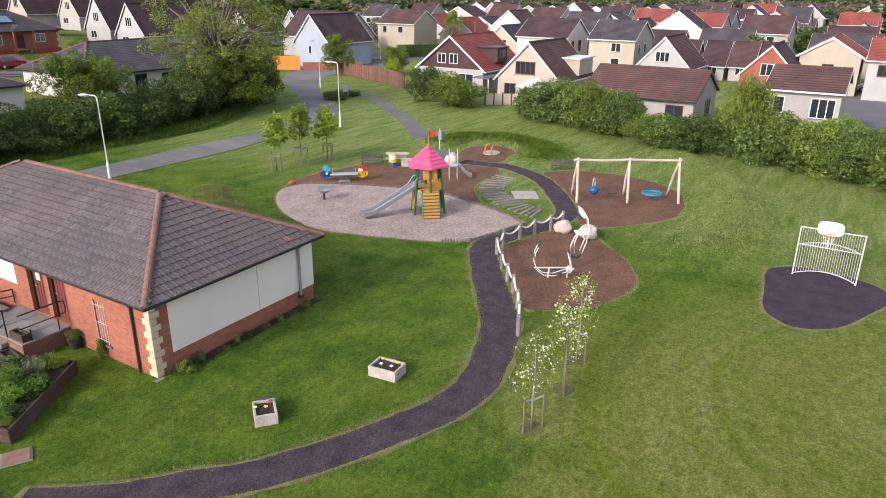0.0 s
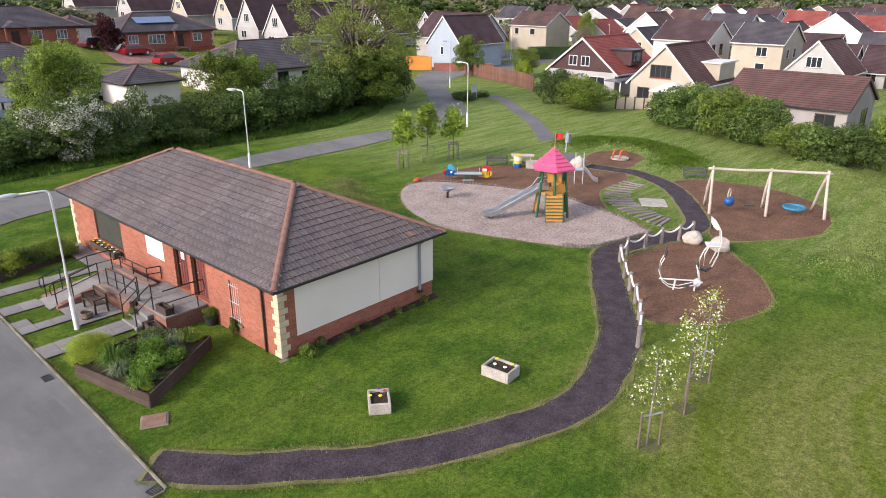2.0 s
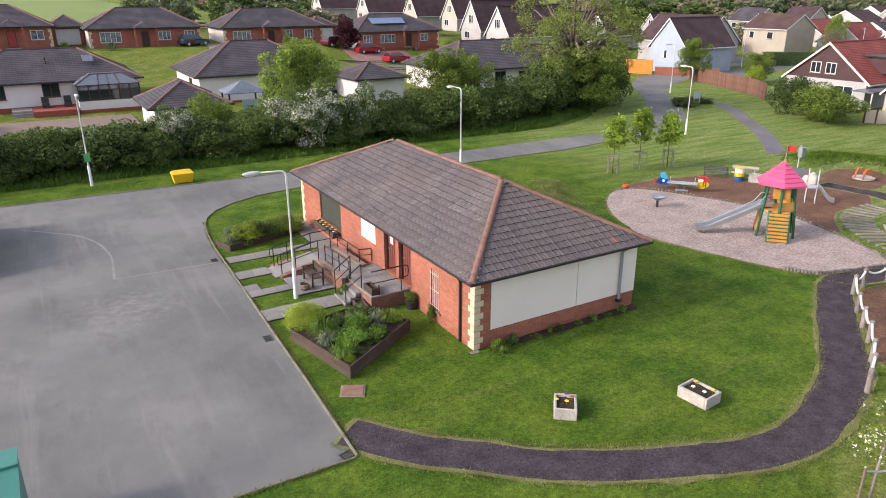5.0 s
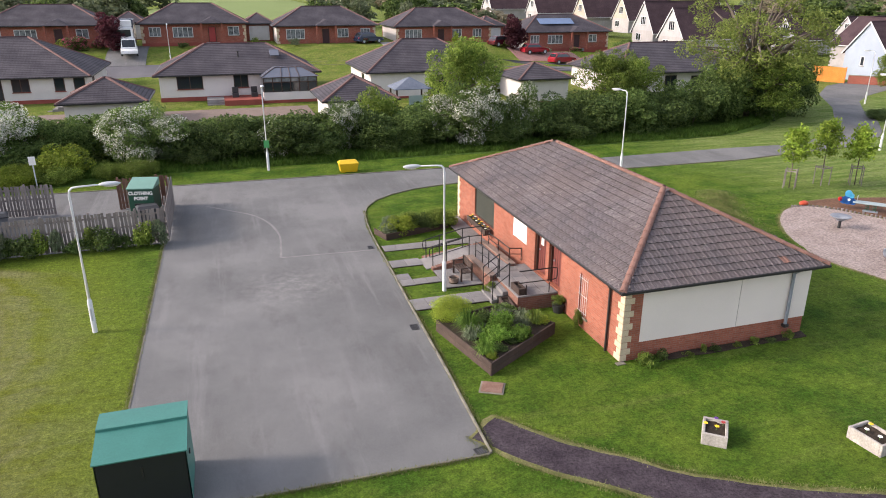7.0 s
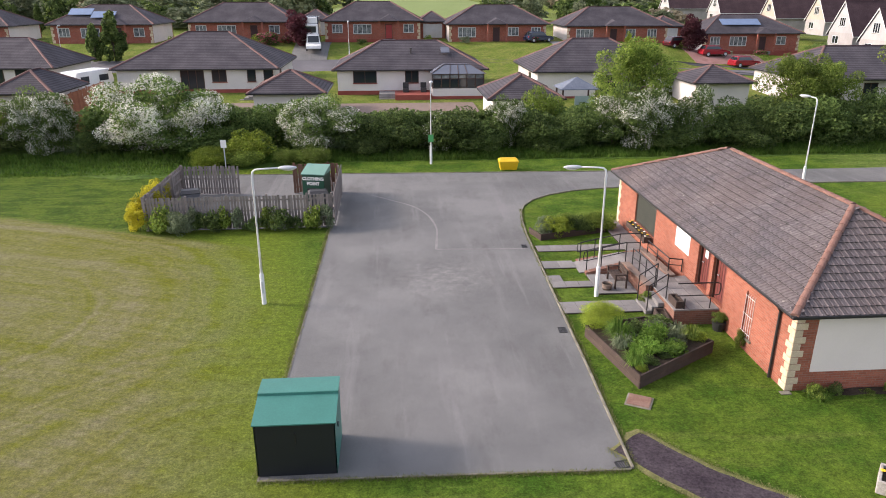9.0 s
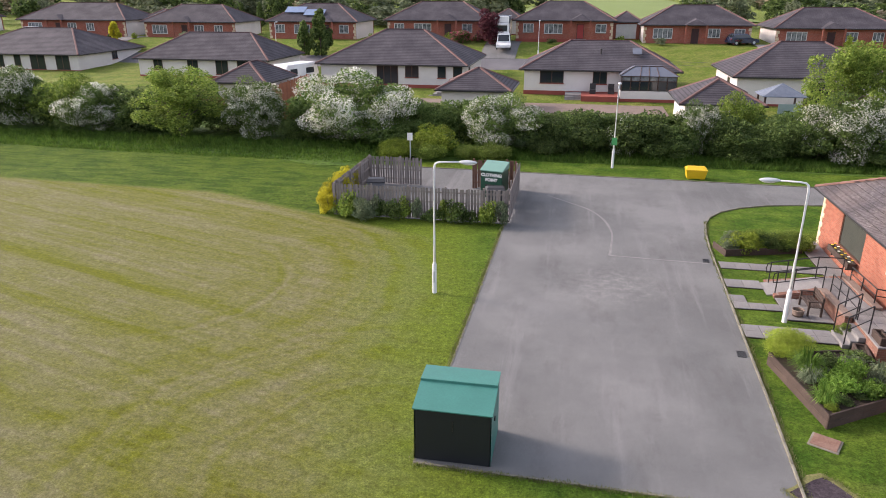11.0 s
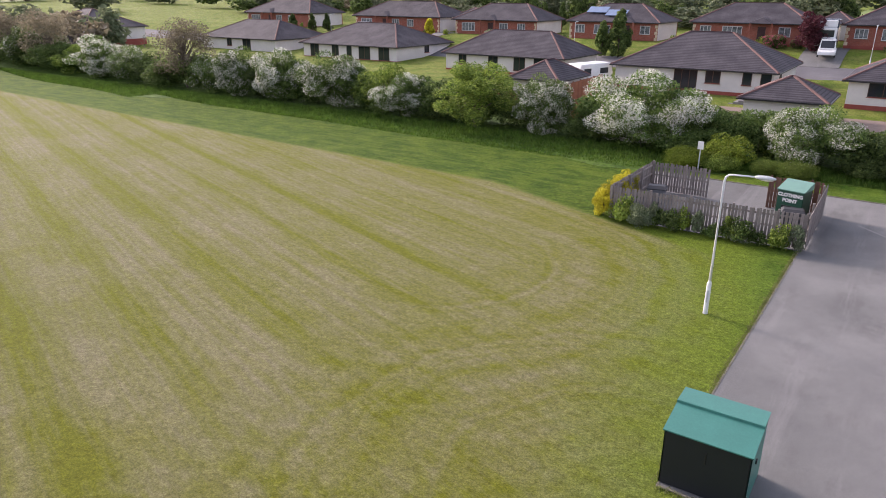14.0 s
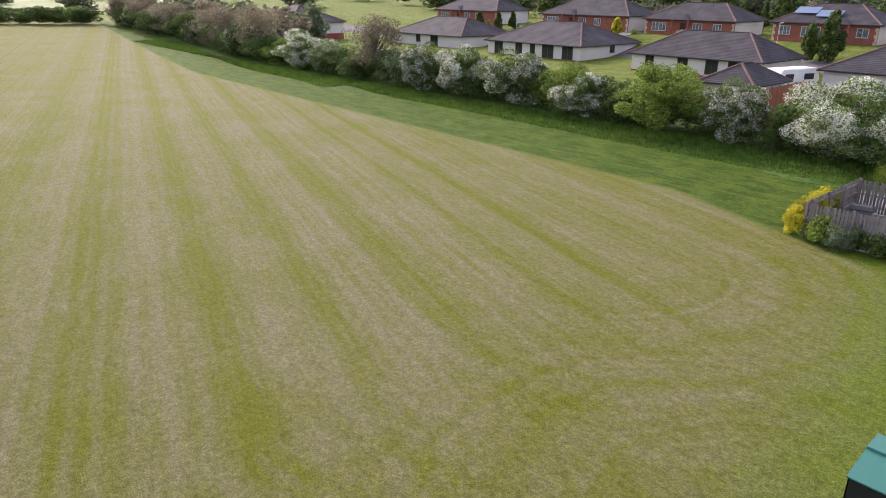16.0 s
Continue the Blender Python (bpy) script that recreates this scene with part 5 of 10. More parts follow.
kerb(lot[1:19], "pale concrete kerb between grass and tarmac")
kerb(lot[36:41], "pale concrete kerb along the verge")
kerb([(-14.0, 39.0), (-14.0, 43.5)], "pale concrete kerb along the verge")
def edging_strip(a, b, label):
    a, b = Vector(a), Vector(b)
    k = tagged(new("kerb"), label, "kerb", kind="structure")
    n = round((b - a).length / 0.92)
    for i in range(n):
        p = a.lerp(b, i / n)
        piece("kerb_stone", kerb_mesh, k, Matrix.Translation((p.x, p.y, -0.035)) @ Matrix.Rotation(math.atan2((b - a).y, (b - a).x), 4, "Z") @ Matrix.Diagonal((1, 0.6, 1, 1)))


edging_strip((-3.40, 13.75), (-3.21, 32.5), "low concrete edging between field and tarmac")
edging_strip((-3.42, 13.72), (5.45, 13.53), "low concrete edging at the end of the car park")
M_PATCH = surf("pale_worn_tarmac", (0.150, 0.145, 0.142), (0.205, 0.198, 0.192), 1.5, 30.0, 0.95, 0.3, 0.006, grain=0.3)
for line in ([(-1.4, 38.2), (-0.2, 37.0), (0.9, 35.8), (1.6, 34.2), (1.92, 32.2), (1.85, 30.6), (1.73, 29.1)], [(1.73, 29.1), (3.7, 28.98), (5.75, 28.88)]):
    tagged(part("road_marking", slab(ragged(ribbon(line, 0.05), 0.02, 77, 0.3), 0.0, 0.016), M_PATCH), "worn pale edging line across the tarmac", "road marking", kind="structure")
for gx, gy, a in ((5.52, 20.88, 88), (5.72, 29.2, 88), (5.36, 13.72, 10)):
    g = thing("drain_grate", pose(gx, gy, 0.013, rz=a) @ Matrix.Diagonal((0.8, 0.7, 1, 1)), "dark cast iron gully grate in the tarmac", "drain", "gully grates")
    part("rim", boxed(((-0.26, -0.2, 0), (0.26, -0.16, 0.012)), ((-0.26, 0.16, 0), (0.26, 0.2, 0.012)), ((-0.26, -0.16, 0), (-0.22, 0.16, 0.012)), ((0.22, -0.16, 0), (0.26, 0.16, 0.012))), M_IRON, g)
    for k in range(6):
        part("bar", boxed(((-0.2 + k * 0.075, -0.16, 0), (-0.17 + k * 0.075, 0.16, 0.01))), M_IRON, g)

# small things by the entrance
M_TIMBER = surf("dark_stained_timber", (0.040, 0.027, 0.022), (0.070, 0.048, 0.039), 1.5, 12.0, 0.8, 0.5, 0.008, stretch=(1, 1, 6), spread=0.12, grain=0.35)
M_GREYWOOD = surf("weathered_grey_timber", (0.140, 0.120, 0.112), (0.215, 0.188, 0.176), 1.8, 14.0, 0.9, 0.6, 0.008, stretch=(6, 6, 0.5), spread=0.2, grain=0.35)
M_PALEWOOD = surf("pale_debarked_wood", (0.33, 0.285, 0.24), (0.45, 0.395, 0.34), 1.5, 10.0, 0.8, 0.4, 0.008, stretch=(4, 4, 0.6), spread=0.08, grain=0.25)
M_CONC = surf("lichened_concrete", (0.25, 0.23, 0.205), (0.40, 0.37, 0.335), 2.5, 18.0, 0.95, 0.6, 0.01, grain=0.3)
M_POT = plain("dark_plastic_pot", (0.03, 0.03, 0.032), 0.5)


def bench(m, label, material, wide=1.5, arms=True):
    b = thing("bench", m, label, "bench")
    for i, x in enumerate((-wide / 2 + 0.05, wide / 2 - 0.05)):
        for y, top in ((0.0, 0.64 if arms else 0.4), (0.48, 0.86)):
            part("leg", boxed(((x - 0.035, y - 0.035, 0), (x + 0.035, y + 0.035, top)), bevel=0.006), material, b)
        if arms:
            part("armrest", boxed(((x - 0.045, -0.06, 0.642), (x + 0.045, 0.46, 0.685)), bevel=0.008), material, b)
    for k in range(4):
        part("seat_slat", boxed(((-wide / 2, -0.02 + k * 0.125, 0.405), (wide / 2, 0.085 + k * 0.125, 0.44)), bevel=0.006), material, b)
    for k in range(3):
        part("back_slat", boxed(((-wide / 2, 0.47, 0.52 + k * 0.13), (wide / 2, 0.505, 0.62 + k * 0.13)), bevel=0.006), material, b)
    return b


bench(pose(8.32, 24.6, 0.06, rz=-90) @ Matrix.Diagonal((0.9, 0.9, 0.84, 1)), "dark timber garden bench with armrests on paving", M_TIMBER, 1.2)


def trough(m, w, d, h, material, label, soil=True, name="planter", t=0.07):
    p = thing(name, m, label, "planter")
    part("side", boxed(((-w / 2, -d / 2, 0), (w / 2, -d / 2 + t, h)), bevel=0.012), material, p)
    part("side", boxed(((-w / 2, d / 2 - t, 0), (w / 2, d / 2, h)), bevel=0.012), material, p)
    part("end", boxed(((-w / 2, -d / 2 + t + 0.002, 0), (-w / 2 + t, d / 2 - t - 0.002, h)), bevel=0.012), material, p)
    part("end", boxed(((w / 2 - t, -d / 2 + t + 0.002, 0), (w / 2, d / 2 - t - 0.002, h)), bevel=0.012), material, p)
    if soil:
        bm = bmesh.new()
        bmesh.ops.create_grid(bm, x_segments=8, y_segments=6, size=0.5, matrix=Matrix.Translation((0, 0, h - 0.08)) @ Matrix.Diagonal((w - 2 * t, d - 2 * t, 1, 1)))
        for vv in bm.verts:
            vv.co.z += 0.05 * noise.noise(vv.co * 9)
        part("soil", bm, M_SOIL, p, "dark bare soil")
    return p


M_PETALY = plain("yellow_petals", (0.75, 0.50, 0.02), 0.6)
M_PETALW = plain("white_petals", (0.80, 0.78, 0.70), 0.6)
M_PETALP = plain("purple_petals", (0.10, 0.03, 0.20), 0.6)
M_PETALR = plain("red_petals", (0.35, 0.03, 0.03), 0.6)
M_STEM = plain("fresh_leaves", (0.05, 0.11, 0.02), 0.6)


def flower(x, y, z, material, label, size=0.05):
    f = thing("flower", pose(x, y, z), label, "flower", "pansies in the troughs")
    bm = bmesh.new()
    for k in range(5):
        a = 2 * math.pi * k / 5
        bmesh.ops.create_uvsphere(bm, u_segments=6, v_segments=4, radius=size * 0.62, matrix=Matrix.Translation((size * 0.7 * math.cos(a), size * 0.7 * math.sin(a), 0.09)) @ Matrix.Diagonal((1, 1, 0.4, 1)))
    part("petals", bm, material, f)
    part("stem", rods(((0, 0, -0.02), (0, 0, 0.08), 0.012), n=5), M_STEM, f)


trough(pose(11.27, 12.44, 0, rz=-39), 0.62, 0.82, 0.34, M_CONC, "pale concrete trough of soil with a few pansies")
trough(pose(14.95, 11.0, 0, rz=6), 0.70, 0.95, 0.35, M_CONC, "pale concrete trough of soil with a few pansies")
for x, y, m, l in ((11.1, 12.62, M_PETALY, "yellow pansy flowering in a trough"), (11.28, 12.4, M_PETALY, "yellow pansy flowering in a trough"), (11.5, 12.72, M_PETALP, "purple pansy flowering in a trough"), (11.55, 12.5, M_PETALR, "dark red pansy flowering in a trough"),
                   (15.15, 11.3, M_PETALY, "yellow pansy flowering in a trough"), (15.2, 10.75, M_PETALY, "yellow pansy flowering in a trough"), (14.85, 11.15, M_PETALW, "white pansy flowering in a trough"), (14.9, 10.8, M_PETALW, "white pansy flowering in a trough")):
    flower(x, y, 0.29, m, l)
trough(pose(9.62, 21.45, 0.578, rz=90), 0.72, 0.3, 0.26, M_TIMBER, "dark timber planter box on the landing")
trough(pose(9.13, 21.33, 0.0, rz=82), 0.9, 0.4, 0.3, M_TIMBER, "dark timber trough with small plants below the landing")
trough(pose(10.75, 28.75, 0.62, rz=90), 2.4, 0.32, 0.24, M_TIMBER, "timber window box with yellow flowers")
for k in range(12):
    flower(10.66 + 0.18 * (k % 2), 27.65 + k * 0.2, 0.83, M_PETALY if k % 3 else M_PETALW, "yellow flower in the window box", 0.045)
part("bracket", boxed(((-0.35, 11.2, 0.5), (0.0, 11.26, 0.615)), ((-0.35, 12.9, 0.5), (0.0, 12.96, 0.615))), M_IRON, club, "black bracket below the window box")
tub = thing("plant_tub", pose(8.0, 24.1, 0.05) @ Matrix.Diagonal((0.72, 0.72, 0.95, 1)), "low round tub of soil beside the bench", "planter")
bm = bmesh.new()
bmesh.ops.create_cone(bm, cap_ends=False, segments=16, radius1=0.22, radius2=0.3, depth=0.26, matrix=Matrix.Translation((0, 0, 0.13)))
bmesh.ops.solidify(bm, geom=bm.faces, thickness=0.03)
part("bowl", bm, M_STONECAP, tub)
part("soil", rods(((0, 0, 0.01), (0, 0, 0.21), 0.24), n=16), M_SOIL, tub)
pot = thing("plant_pot", pose(10.8, 20.55, 0), "dark plant pot with a leafy bush beside the landing", "planter")
part("pot", rods(((0, 0, 0), (0, 0, 0.32), 0.17, 0.24), n=14), M_POT, pot)

# raised bed
bed = thing("raised_bed", pose(0, 0, 0), "raised flower bed edged with dark timber boards", "flower bed")
BED = [(6.87, 17.05), (9.92, 19.0), (8.85, 21.05), (6.15, 20.4)]
for (a, b) in zip(BED, BED[1:] + BED[:1]):
    a, b = Vector(a), Vector(b)
    ang = math.degrees(math.atan2((b - a).y, (b - a).x))
    for k in range(2):
        part("board", boxed(((0.0, 0.0, 0.22 * k), ((b - a).length, 0.06, 0.22 * k + 0.212)), bevel=0.008), M_TIMBER, bed).matrix_basis = pose(a.x, a.y, 0, rz=ang)
part("soil", slab([(6.92, 17.16), (9.82, 19.02), (8.8, 20.97), (6.24, 20.34)], 0, 0.36), M_SOIL, bed, "dark soil")
inspection = thing("inspection_cover", pose(6.65, 16.4, 0, rz=-28), "rusty square inspection cover in a concrete rim", "manhole cover")
part("rim", boxed(((-0.36, -0.32, 0), (0.36, 0.32, 0.035)), bevel=0.01), M_KERB, inspection)
part("lid", boxed(((-0.31, -0.28, 0.037), (0.31, 0.28, 0.055)), bevel=0.006), surf("rusty_iron", (0.16, 0.085, 0.060), (0.21, 0.13, 0.10), 3.0, 25.0, 0.8, 0.4, 0.004), inspection)
tagged(part("border_soil", slab(ragged([(11.9, 16.28), (17.9, 16.3), (18.0, 16.64), (11.5, 16.64)], 0.08, 91, 0.3), -0.02, 0.03), M_SOIL), "narrow strip of bare soil along the wall", "border", kind="structure")
tagged(part("path_edge", boxed(((10.82, 16.46, -0.02), (11.12, 16.63, 0.025))), M_KERB), "concrete strip at the foot of the wall", "paving", kind="structure")


# ---- car park and verge ----
M_LAMP = plain("white_lamp_column", (0.66, 0.67, 0.68), 0.45)
M_LAMPHEAD = plain("grey_lantern", (0.42, 0.44, 0.46), 0.4)


def street_lamp(x, y, h, reach, toward, label, z=0.0, thick=1.0, sign=False):
    l = thing("street_lamp", pose(x, y, z, rz=toward), label, "street lamp", "street lamps")
    part("base", rods(((0, 0, -0.1), (0, 0, 1.15), 0.085 * thick, 0.08 * thick), ((0, 0, 1.15), (0, 0, 1.25), 0.08 * thick, 0.05 * thick), n=14), M_LAMP, l)
    part("column", bent([(0, 0, 1.2), (0, 0, h - 0.25), (0.03, 0, h - 0.08), (0.12, 0, h), (0.3, 0, h + 0.02), (reach, 0, h + 0.05)], [0.052 * thick, 0.042 * thick, 0.036 * thick, 0.034 * thick, 0.03 * thick, 0.028 * thick], 12), M_LAMP, l, smooth=True)
    bm = bmesh.new()
    bmesh.ops.create_uvsphere(bm, u_segments=14, v_segments=8, radius=1.0, matrix=pose(reach + 0.22, 0, h + 0.05) @ Matrix.Diagonal((0.34, 0.12, 0.075, 1)))
    head = part("lantern", bm, M_LAMPHEAD, l, "grey street lantern", smooth=True)
    bm = bmesh.new()
    bmesh.ops.create_uvsphere(bm, u_segments=12, v_segments=6, radius=1.0, matrix=pose(reach + 0.25, 0, h + 0.01) @ Matrix.Diagonal((0.24, 0.095, 0.06, 1)))
    part("bowl", bm, M_BLIND, head, "clear bowl", smooth=True)
    part("access_door", boxed(((-0.03, -0.092 * thick, 0.45), (0.03, -0.078 * thick, 0.9))), M_LAMPHEAD, l)
    if sign:
        part("notice", boxed(((0.055, -0.17, 1.5), (0.07, 0.17, 1.98))), M_SIGNGREEN, l, "small green notice")
    return l


M_SIGNGREEN = plain("green_notice", (0.06, 0.30, 0.10), 0.5)
street_lamp(7.45, 23.6, 4.95, 1.0, 180, "white street lamp with long arm beside the car park")
street_lamp(-4.94, 23.8, 5.05, 1.0, 0, "white street lamp with long arm on the grass")
street_lamp(2.4, 45.6, 5.4, 0.45, -90, "white street lamp with a green notice on the verge", sign=True)
street_lamp(23.95, 38.3, 5.15, 0.5, 125, "white street lamp beside the road")
street_lamp(45.6, 38.5, 5.3, 0.6, 100, "white street lamp beside the road bend")
street_lamp(63.6, 56.6, 5.3, 0.5, 140, "white street lamp at the junction")
street_lamp(96.0, 72.0, 5.3, 0.6, 200, "white street lamp on the far road")
street_lamp(118.0, 66.5, 5.3, 0.6, 200, "white street lamp on the far road")
for lx, lh in ((-42.0, 4.4), (-5.6, 4.8), (-88.0, 4.6)):
    street_lamp(lx, 95.0, lh, 0.4, 90, "white street lamp between the two rows of houses", z=rise(lx, 95.0))
for k, yy in enumerate((23.55, 23.83)):
    part("label_plate", boxed(((-0.03, -0.06, 1.9), (0.03, -0.052, 2.25))), M_BLIND, [o for o in scene.objects if o.name.startswith("street_lamp") and not o.parent][k])

# green and black steel store
M_STEELG = plain("green_coated_steel", (0.040, 0.168, 0.138), 0.45)
M_STEELB = plain("black_coated_steel", (0.010, 0.012, 0.016), 0.45)
store = thing("storage_shed", pose(-3.42, 13.86, 0.0), "black steel store with green roof at the car park's end", "shed")
SW, SD = 1.87, 1.58


def side_plate(x0, x1):
    bm = bmesh.new()
    prof = [(0, 0.03), (SD, 0.03), (SD, 1.64), (0.97, 1.62), (0, 1.44)]
    vs = [bm.verts.new((x, y, z)) for x in (x0, x1) for y, z in prof]
    bmesh.ops.convex_hull(bm, input=vs)
    return bm


part("front_panel", boxed(((0.0, 0.0, 0.03), (SW, 0.025, 1.44))), M_STEELB, store, "black front panel")
part("side_panel", side_plate(0.0, 0.025), M_STEELG, store)
part("side_panel", side_plate(SW - 0.025, SW), M_STEELG, store)
part("back_panel", boxed(((0.026, SD - 0.025, 0.03), (SW - 0.026, SD, 1.64))), M_STEELG, store)


def plate(a, b, lift):
    bm = bmesh.new()
    pts = [(x, y, z + dz) for x in (-0.03, SW + 0.03) for y, z in (a, b) for dz in (lift, lift + 0.03)]
    bmesh.ops.convex_hull(bm, input=[bm.verts.new(p) for p in pts])
    return bm


part("roof", plate((-0.05, 1.43), (0.99, 1.62), 0.01), M_STEELG, store, "green sloping roof sheet")
lid = part("roof_lid", plate((0.95, 1.655), (SD + 0.03, 1.66), 0.03), M_STEELG, store, "green overlapping lid")
part("lid_edge", boxed(((-0.03, 0.935, 1.63), (SW + 0.03, 0.95, 1.712))), M_STEELG, lid)
part("handle", boxed(((SW / 2 - 0.015, -0.02, 0.9), (SW / 2 + 0.015, -0.001, 1.2))), M_IRON, store)
part("lock", boxed(((SW, 0.55, 0.95), (SW + 0.03, 0.65, 1.05)), bevel=0.006), M_IRON, store)
part("rivets", boxed(*[((SW, 0.02, 0.1 + k * 0.16), (SW + 0.008, 0.04, 0.12 + k * 0.16)) for k in range(9)]), M_LAMPHEAD, store)

# yellow grit bin
M_YELLOW = plain("yellow_plastic", (0.62, 0.40, 0.008), 0.5)
grit = thing("grit_bin", pose(7.3, 43.75, 0.0), "yellow plastic grit bin with hinged lid on the verge", "grit bin")
bm = bmesh.new()
bmesh.ops.convex_hull(bm, input=[bm.verts.new(p) for p in [(sx * 0.52, sy * 0.30, 0.04) for sx in (-1, 1) for sy in (-1, 1)] + [(sx * 0.6, sy * 0.38, 0.52) for sx in (-1, 1) for sy in (-1, 1)]])
part("tub", bm, M_YELLOW, grit)
bm = bmesh.new()
bmesh.ops.convex_hull(bm, input=[bm.verts.new(p) for p in [(sx * 0.63, sy * 0.41, z) for sx in (-1, 1) for sy in (-1, 1) for z in (0.53, 0.6)] + [(sx * 0.5, sy * 0.12 + 0.1, 0.74) for sx in (-1, 1) for sy in (-1, 1)]])
part("lid", bm, M_YELLOW, grit)
for sx in (-0.35, 0.35):
    part("foot", boxed(((sx - 0.1, -0.25, 0), (sx + 0.1, 0.25, 0.05))), M_YELLOW, grit)

# slatted enclosure for the recycling bins
slat_mesh = bpy.data.meshes.new("slat")
b = boxed(((-0.055, -0.011, 0.06), (0.055, 0.011, 1.78)), bevel=0.004)
b.to_mesh(slat_mesh)
b.free()
slat_mesh.materials.append(M_GREYWOOD)
red_mesh = bpy.data.meshes.new("slat")
b = boxed(((-0.065, -0.011, 0.06), (0.065, 0.011, 1.78)), bevel=0.004)
b.to_mesh(red_mesh)
b.free()
M_REDWOOD = surf("red_brown_timber", (0.125, 0.062, 0.045), (0.180, 0.096, 0.070), 1.8, 14.0, 0.9, 0.5, 0.008, stretch=(6, 6, 0.5), spread=0.2, grain=0.3)
red_mesh.materials.append(M_REDWOOD)


def slat_fence(a, b, label, gap=0.165, shape=None, wood=None, z=0.0, high=1.0, group="", both=True):
    a, b = Vector(a), Vector(b)
    wood = wood or M_GREYWOOD
    f = thing("fence", pose(a.x, a.y, z, rz=math.degrees(math.atan2((b - a).y, (b - a).x))), label, "fence", group)
    ln = (b - a).length
    for zz in (0.4, 1.0, 1.55):
        part("rail", boxed(((0, -0.03, zz * high - 0.04), (ln, 0.03, zz * high + 0.04)), bevel=0.006), wood, f)
    for k in range(int(ln / 1.9) + 1):
        x = min(ln, k * 1.9)
        part("post", boxed(((x - 0.05, 0.03, -0.1), (x + 0.05, 0.13, 1.84 * high)), bevel=0.01), wood, f)
    n = int(ln / gap)
    for k in range(n + 1):
        piece("slat", shape or slat_mesh, f, pose(min(ln, k * gap), -0.042, random.uniform(-0.02, 0.03), ry=random.uniform(-1.2, 1.2)) @ Matrix.Diagonal((1, 1, high, 1)))
    return f


FEN = "slatted fences of the recycling bay"
slat_fence((-11.9, 32.55), (-3.15, 32.8), "weathered grey slatted timber fence with climbing plants", 0.15, high=0.92, group=FEN)
slat_fence((-3.05, 32.8), (-3.1, 39.0), "weathered grey slatted timber fence beside the car park", 0.15, high=0.92, group=FEN)
slat_fence((-12.0, 39.0), (-12.0, 32.6), "weathered grey slatted timber fence towards the field", 0.15, high=0.92, group=FEN)
slat_fence((-12.0, 39.05), (-8.8, 38.95), "weathered grey slatted timber fence by the road", 0.15, high=0.92, group=FEN)
slat_fence((-5.7, 38.9), (-3.2, 39.05), "newer red-brown timber fence panel by the road", 0.15, red_mesh, M_REDWOOD, high=0.95, group=FEN)

# clothing bank and bins
M_BANKG = plain("dark_green_steel", (0.010, 0.060, 0.035), 0.45)
M_BANKL = plain("pale_green_steel", (0.13, 0.26, 0.21), 0.5)
bank = thing("clothing_bank", pose(-4.35, 37.6, 0.012, rz=-13), "dark green clothing bank with a pale top and white lettering", "recycling bank")
part("body", boxed(((-0.62, -0.5, 0.0), (0.62, 0.55, 1.5)), bevel=0.02), M_BANKG, bank)
bm = bmesh.new()
bmesh.ops.convex_hull(bm, input=[bm.verts.new(p) for p in [(sx * 0.66, y, z) for sx in (-1, 1) for y, z in ((-0.56, 1.5), (-0.56, 1.54), (0.58, 1.5), (0.58, 1.86))]])
part("top", bm, M_BANKL, bank, "pale green sloping top")
part("chute", boxed(((-0.35, -0.545, 0.55), (0.35, -0.502, 0.75)), bevel=0.01), M_IRON, bank)


def writing(text, size, material, parent, m):
    """Words on a thing, as a mesh of its own."""
    cu = bpy.data.curves.new("lettering", "FONT")
    cu.body, cu.size, cu.align_x, cu.extrude, cu.offset = text, size, "CENTER", 0.004, size * 0.05
    tmp = bpy.data.objects.new("lettering", cu)
    scene.collection.objects.link(tmp)
    dg = bpy.context.evaluated_depsgraph_get()
    me = bpy.data.meshes.new_from_object(tmp.evaluated_get(dg))
    bpy.data.objects.remove(tmp)
    me.materials.clear()
    me.materials.append(material)
    ob = new("lettering", me)
    ob.parent = parent
    ob.matrix_basis = m
    return ob


writing("CLOTHING", 0.235, M_BLIND, bank, pose(0, -0.506, 1.2, 90))
writing("POINT", 0.235, M_BLIND, bank, pose(0, -0.506, 0.93, 90))


def wheelie(x, y, rz, body_m, label):
    w = thing("wheelie_bin", pose(x, y, 0.012, rz=rz) @ Matrix.Diagonal((0.85, 0.85, 0.78, 1)), label, "wheelie bin", "recycling bins")
    bm = bmesh.new()
    bmesh.ops.convex_hull(bm, input=[bm.verts.new(p) for p in [(sx * 0.42, sy * 0.34, 0.12) for sx in (-1, 1) for sy in (-1, 1)] + [(sx * 0.58, sy * 0.5, 1.0) for sx in (-1, 1) for sy in (-1, 1)]])
    part("tub", bm, body_m, w)
    bm = bmesh.new()
    bmesh.ops.convex_hull(bm, input=[bm.verts.new(p) for p in [(sx * 0.62, sy * 0.54, z) for sx in (-1, 1) for sy in (-1, 1) for z in (1.01, 1.06)] + [(sx * 0.5, sy * 0.25, 1.22) for sx in (-1, 1) for sy in (-1, 1)]])
    part("lid", bm, M_POT, w)
    for sx in (-0.4, 0.4):
        part("wheel", rods(((sx - 0.03, 0.3, 0.1), (sx + 0.03, 0.3, 0.1), 0.1), n=12), M_POT, w)


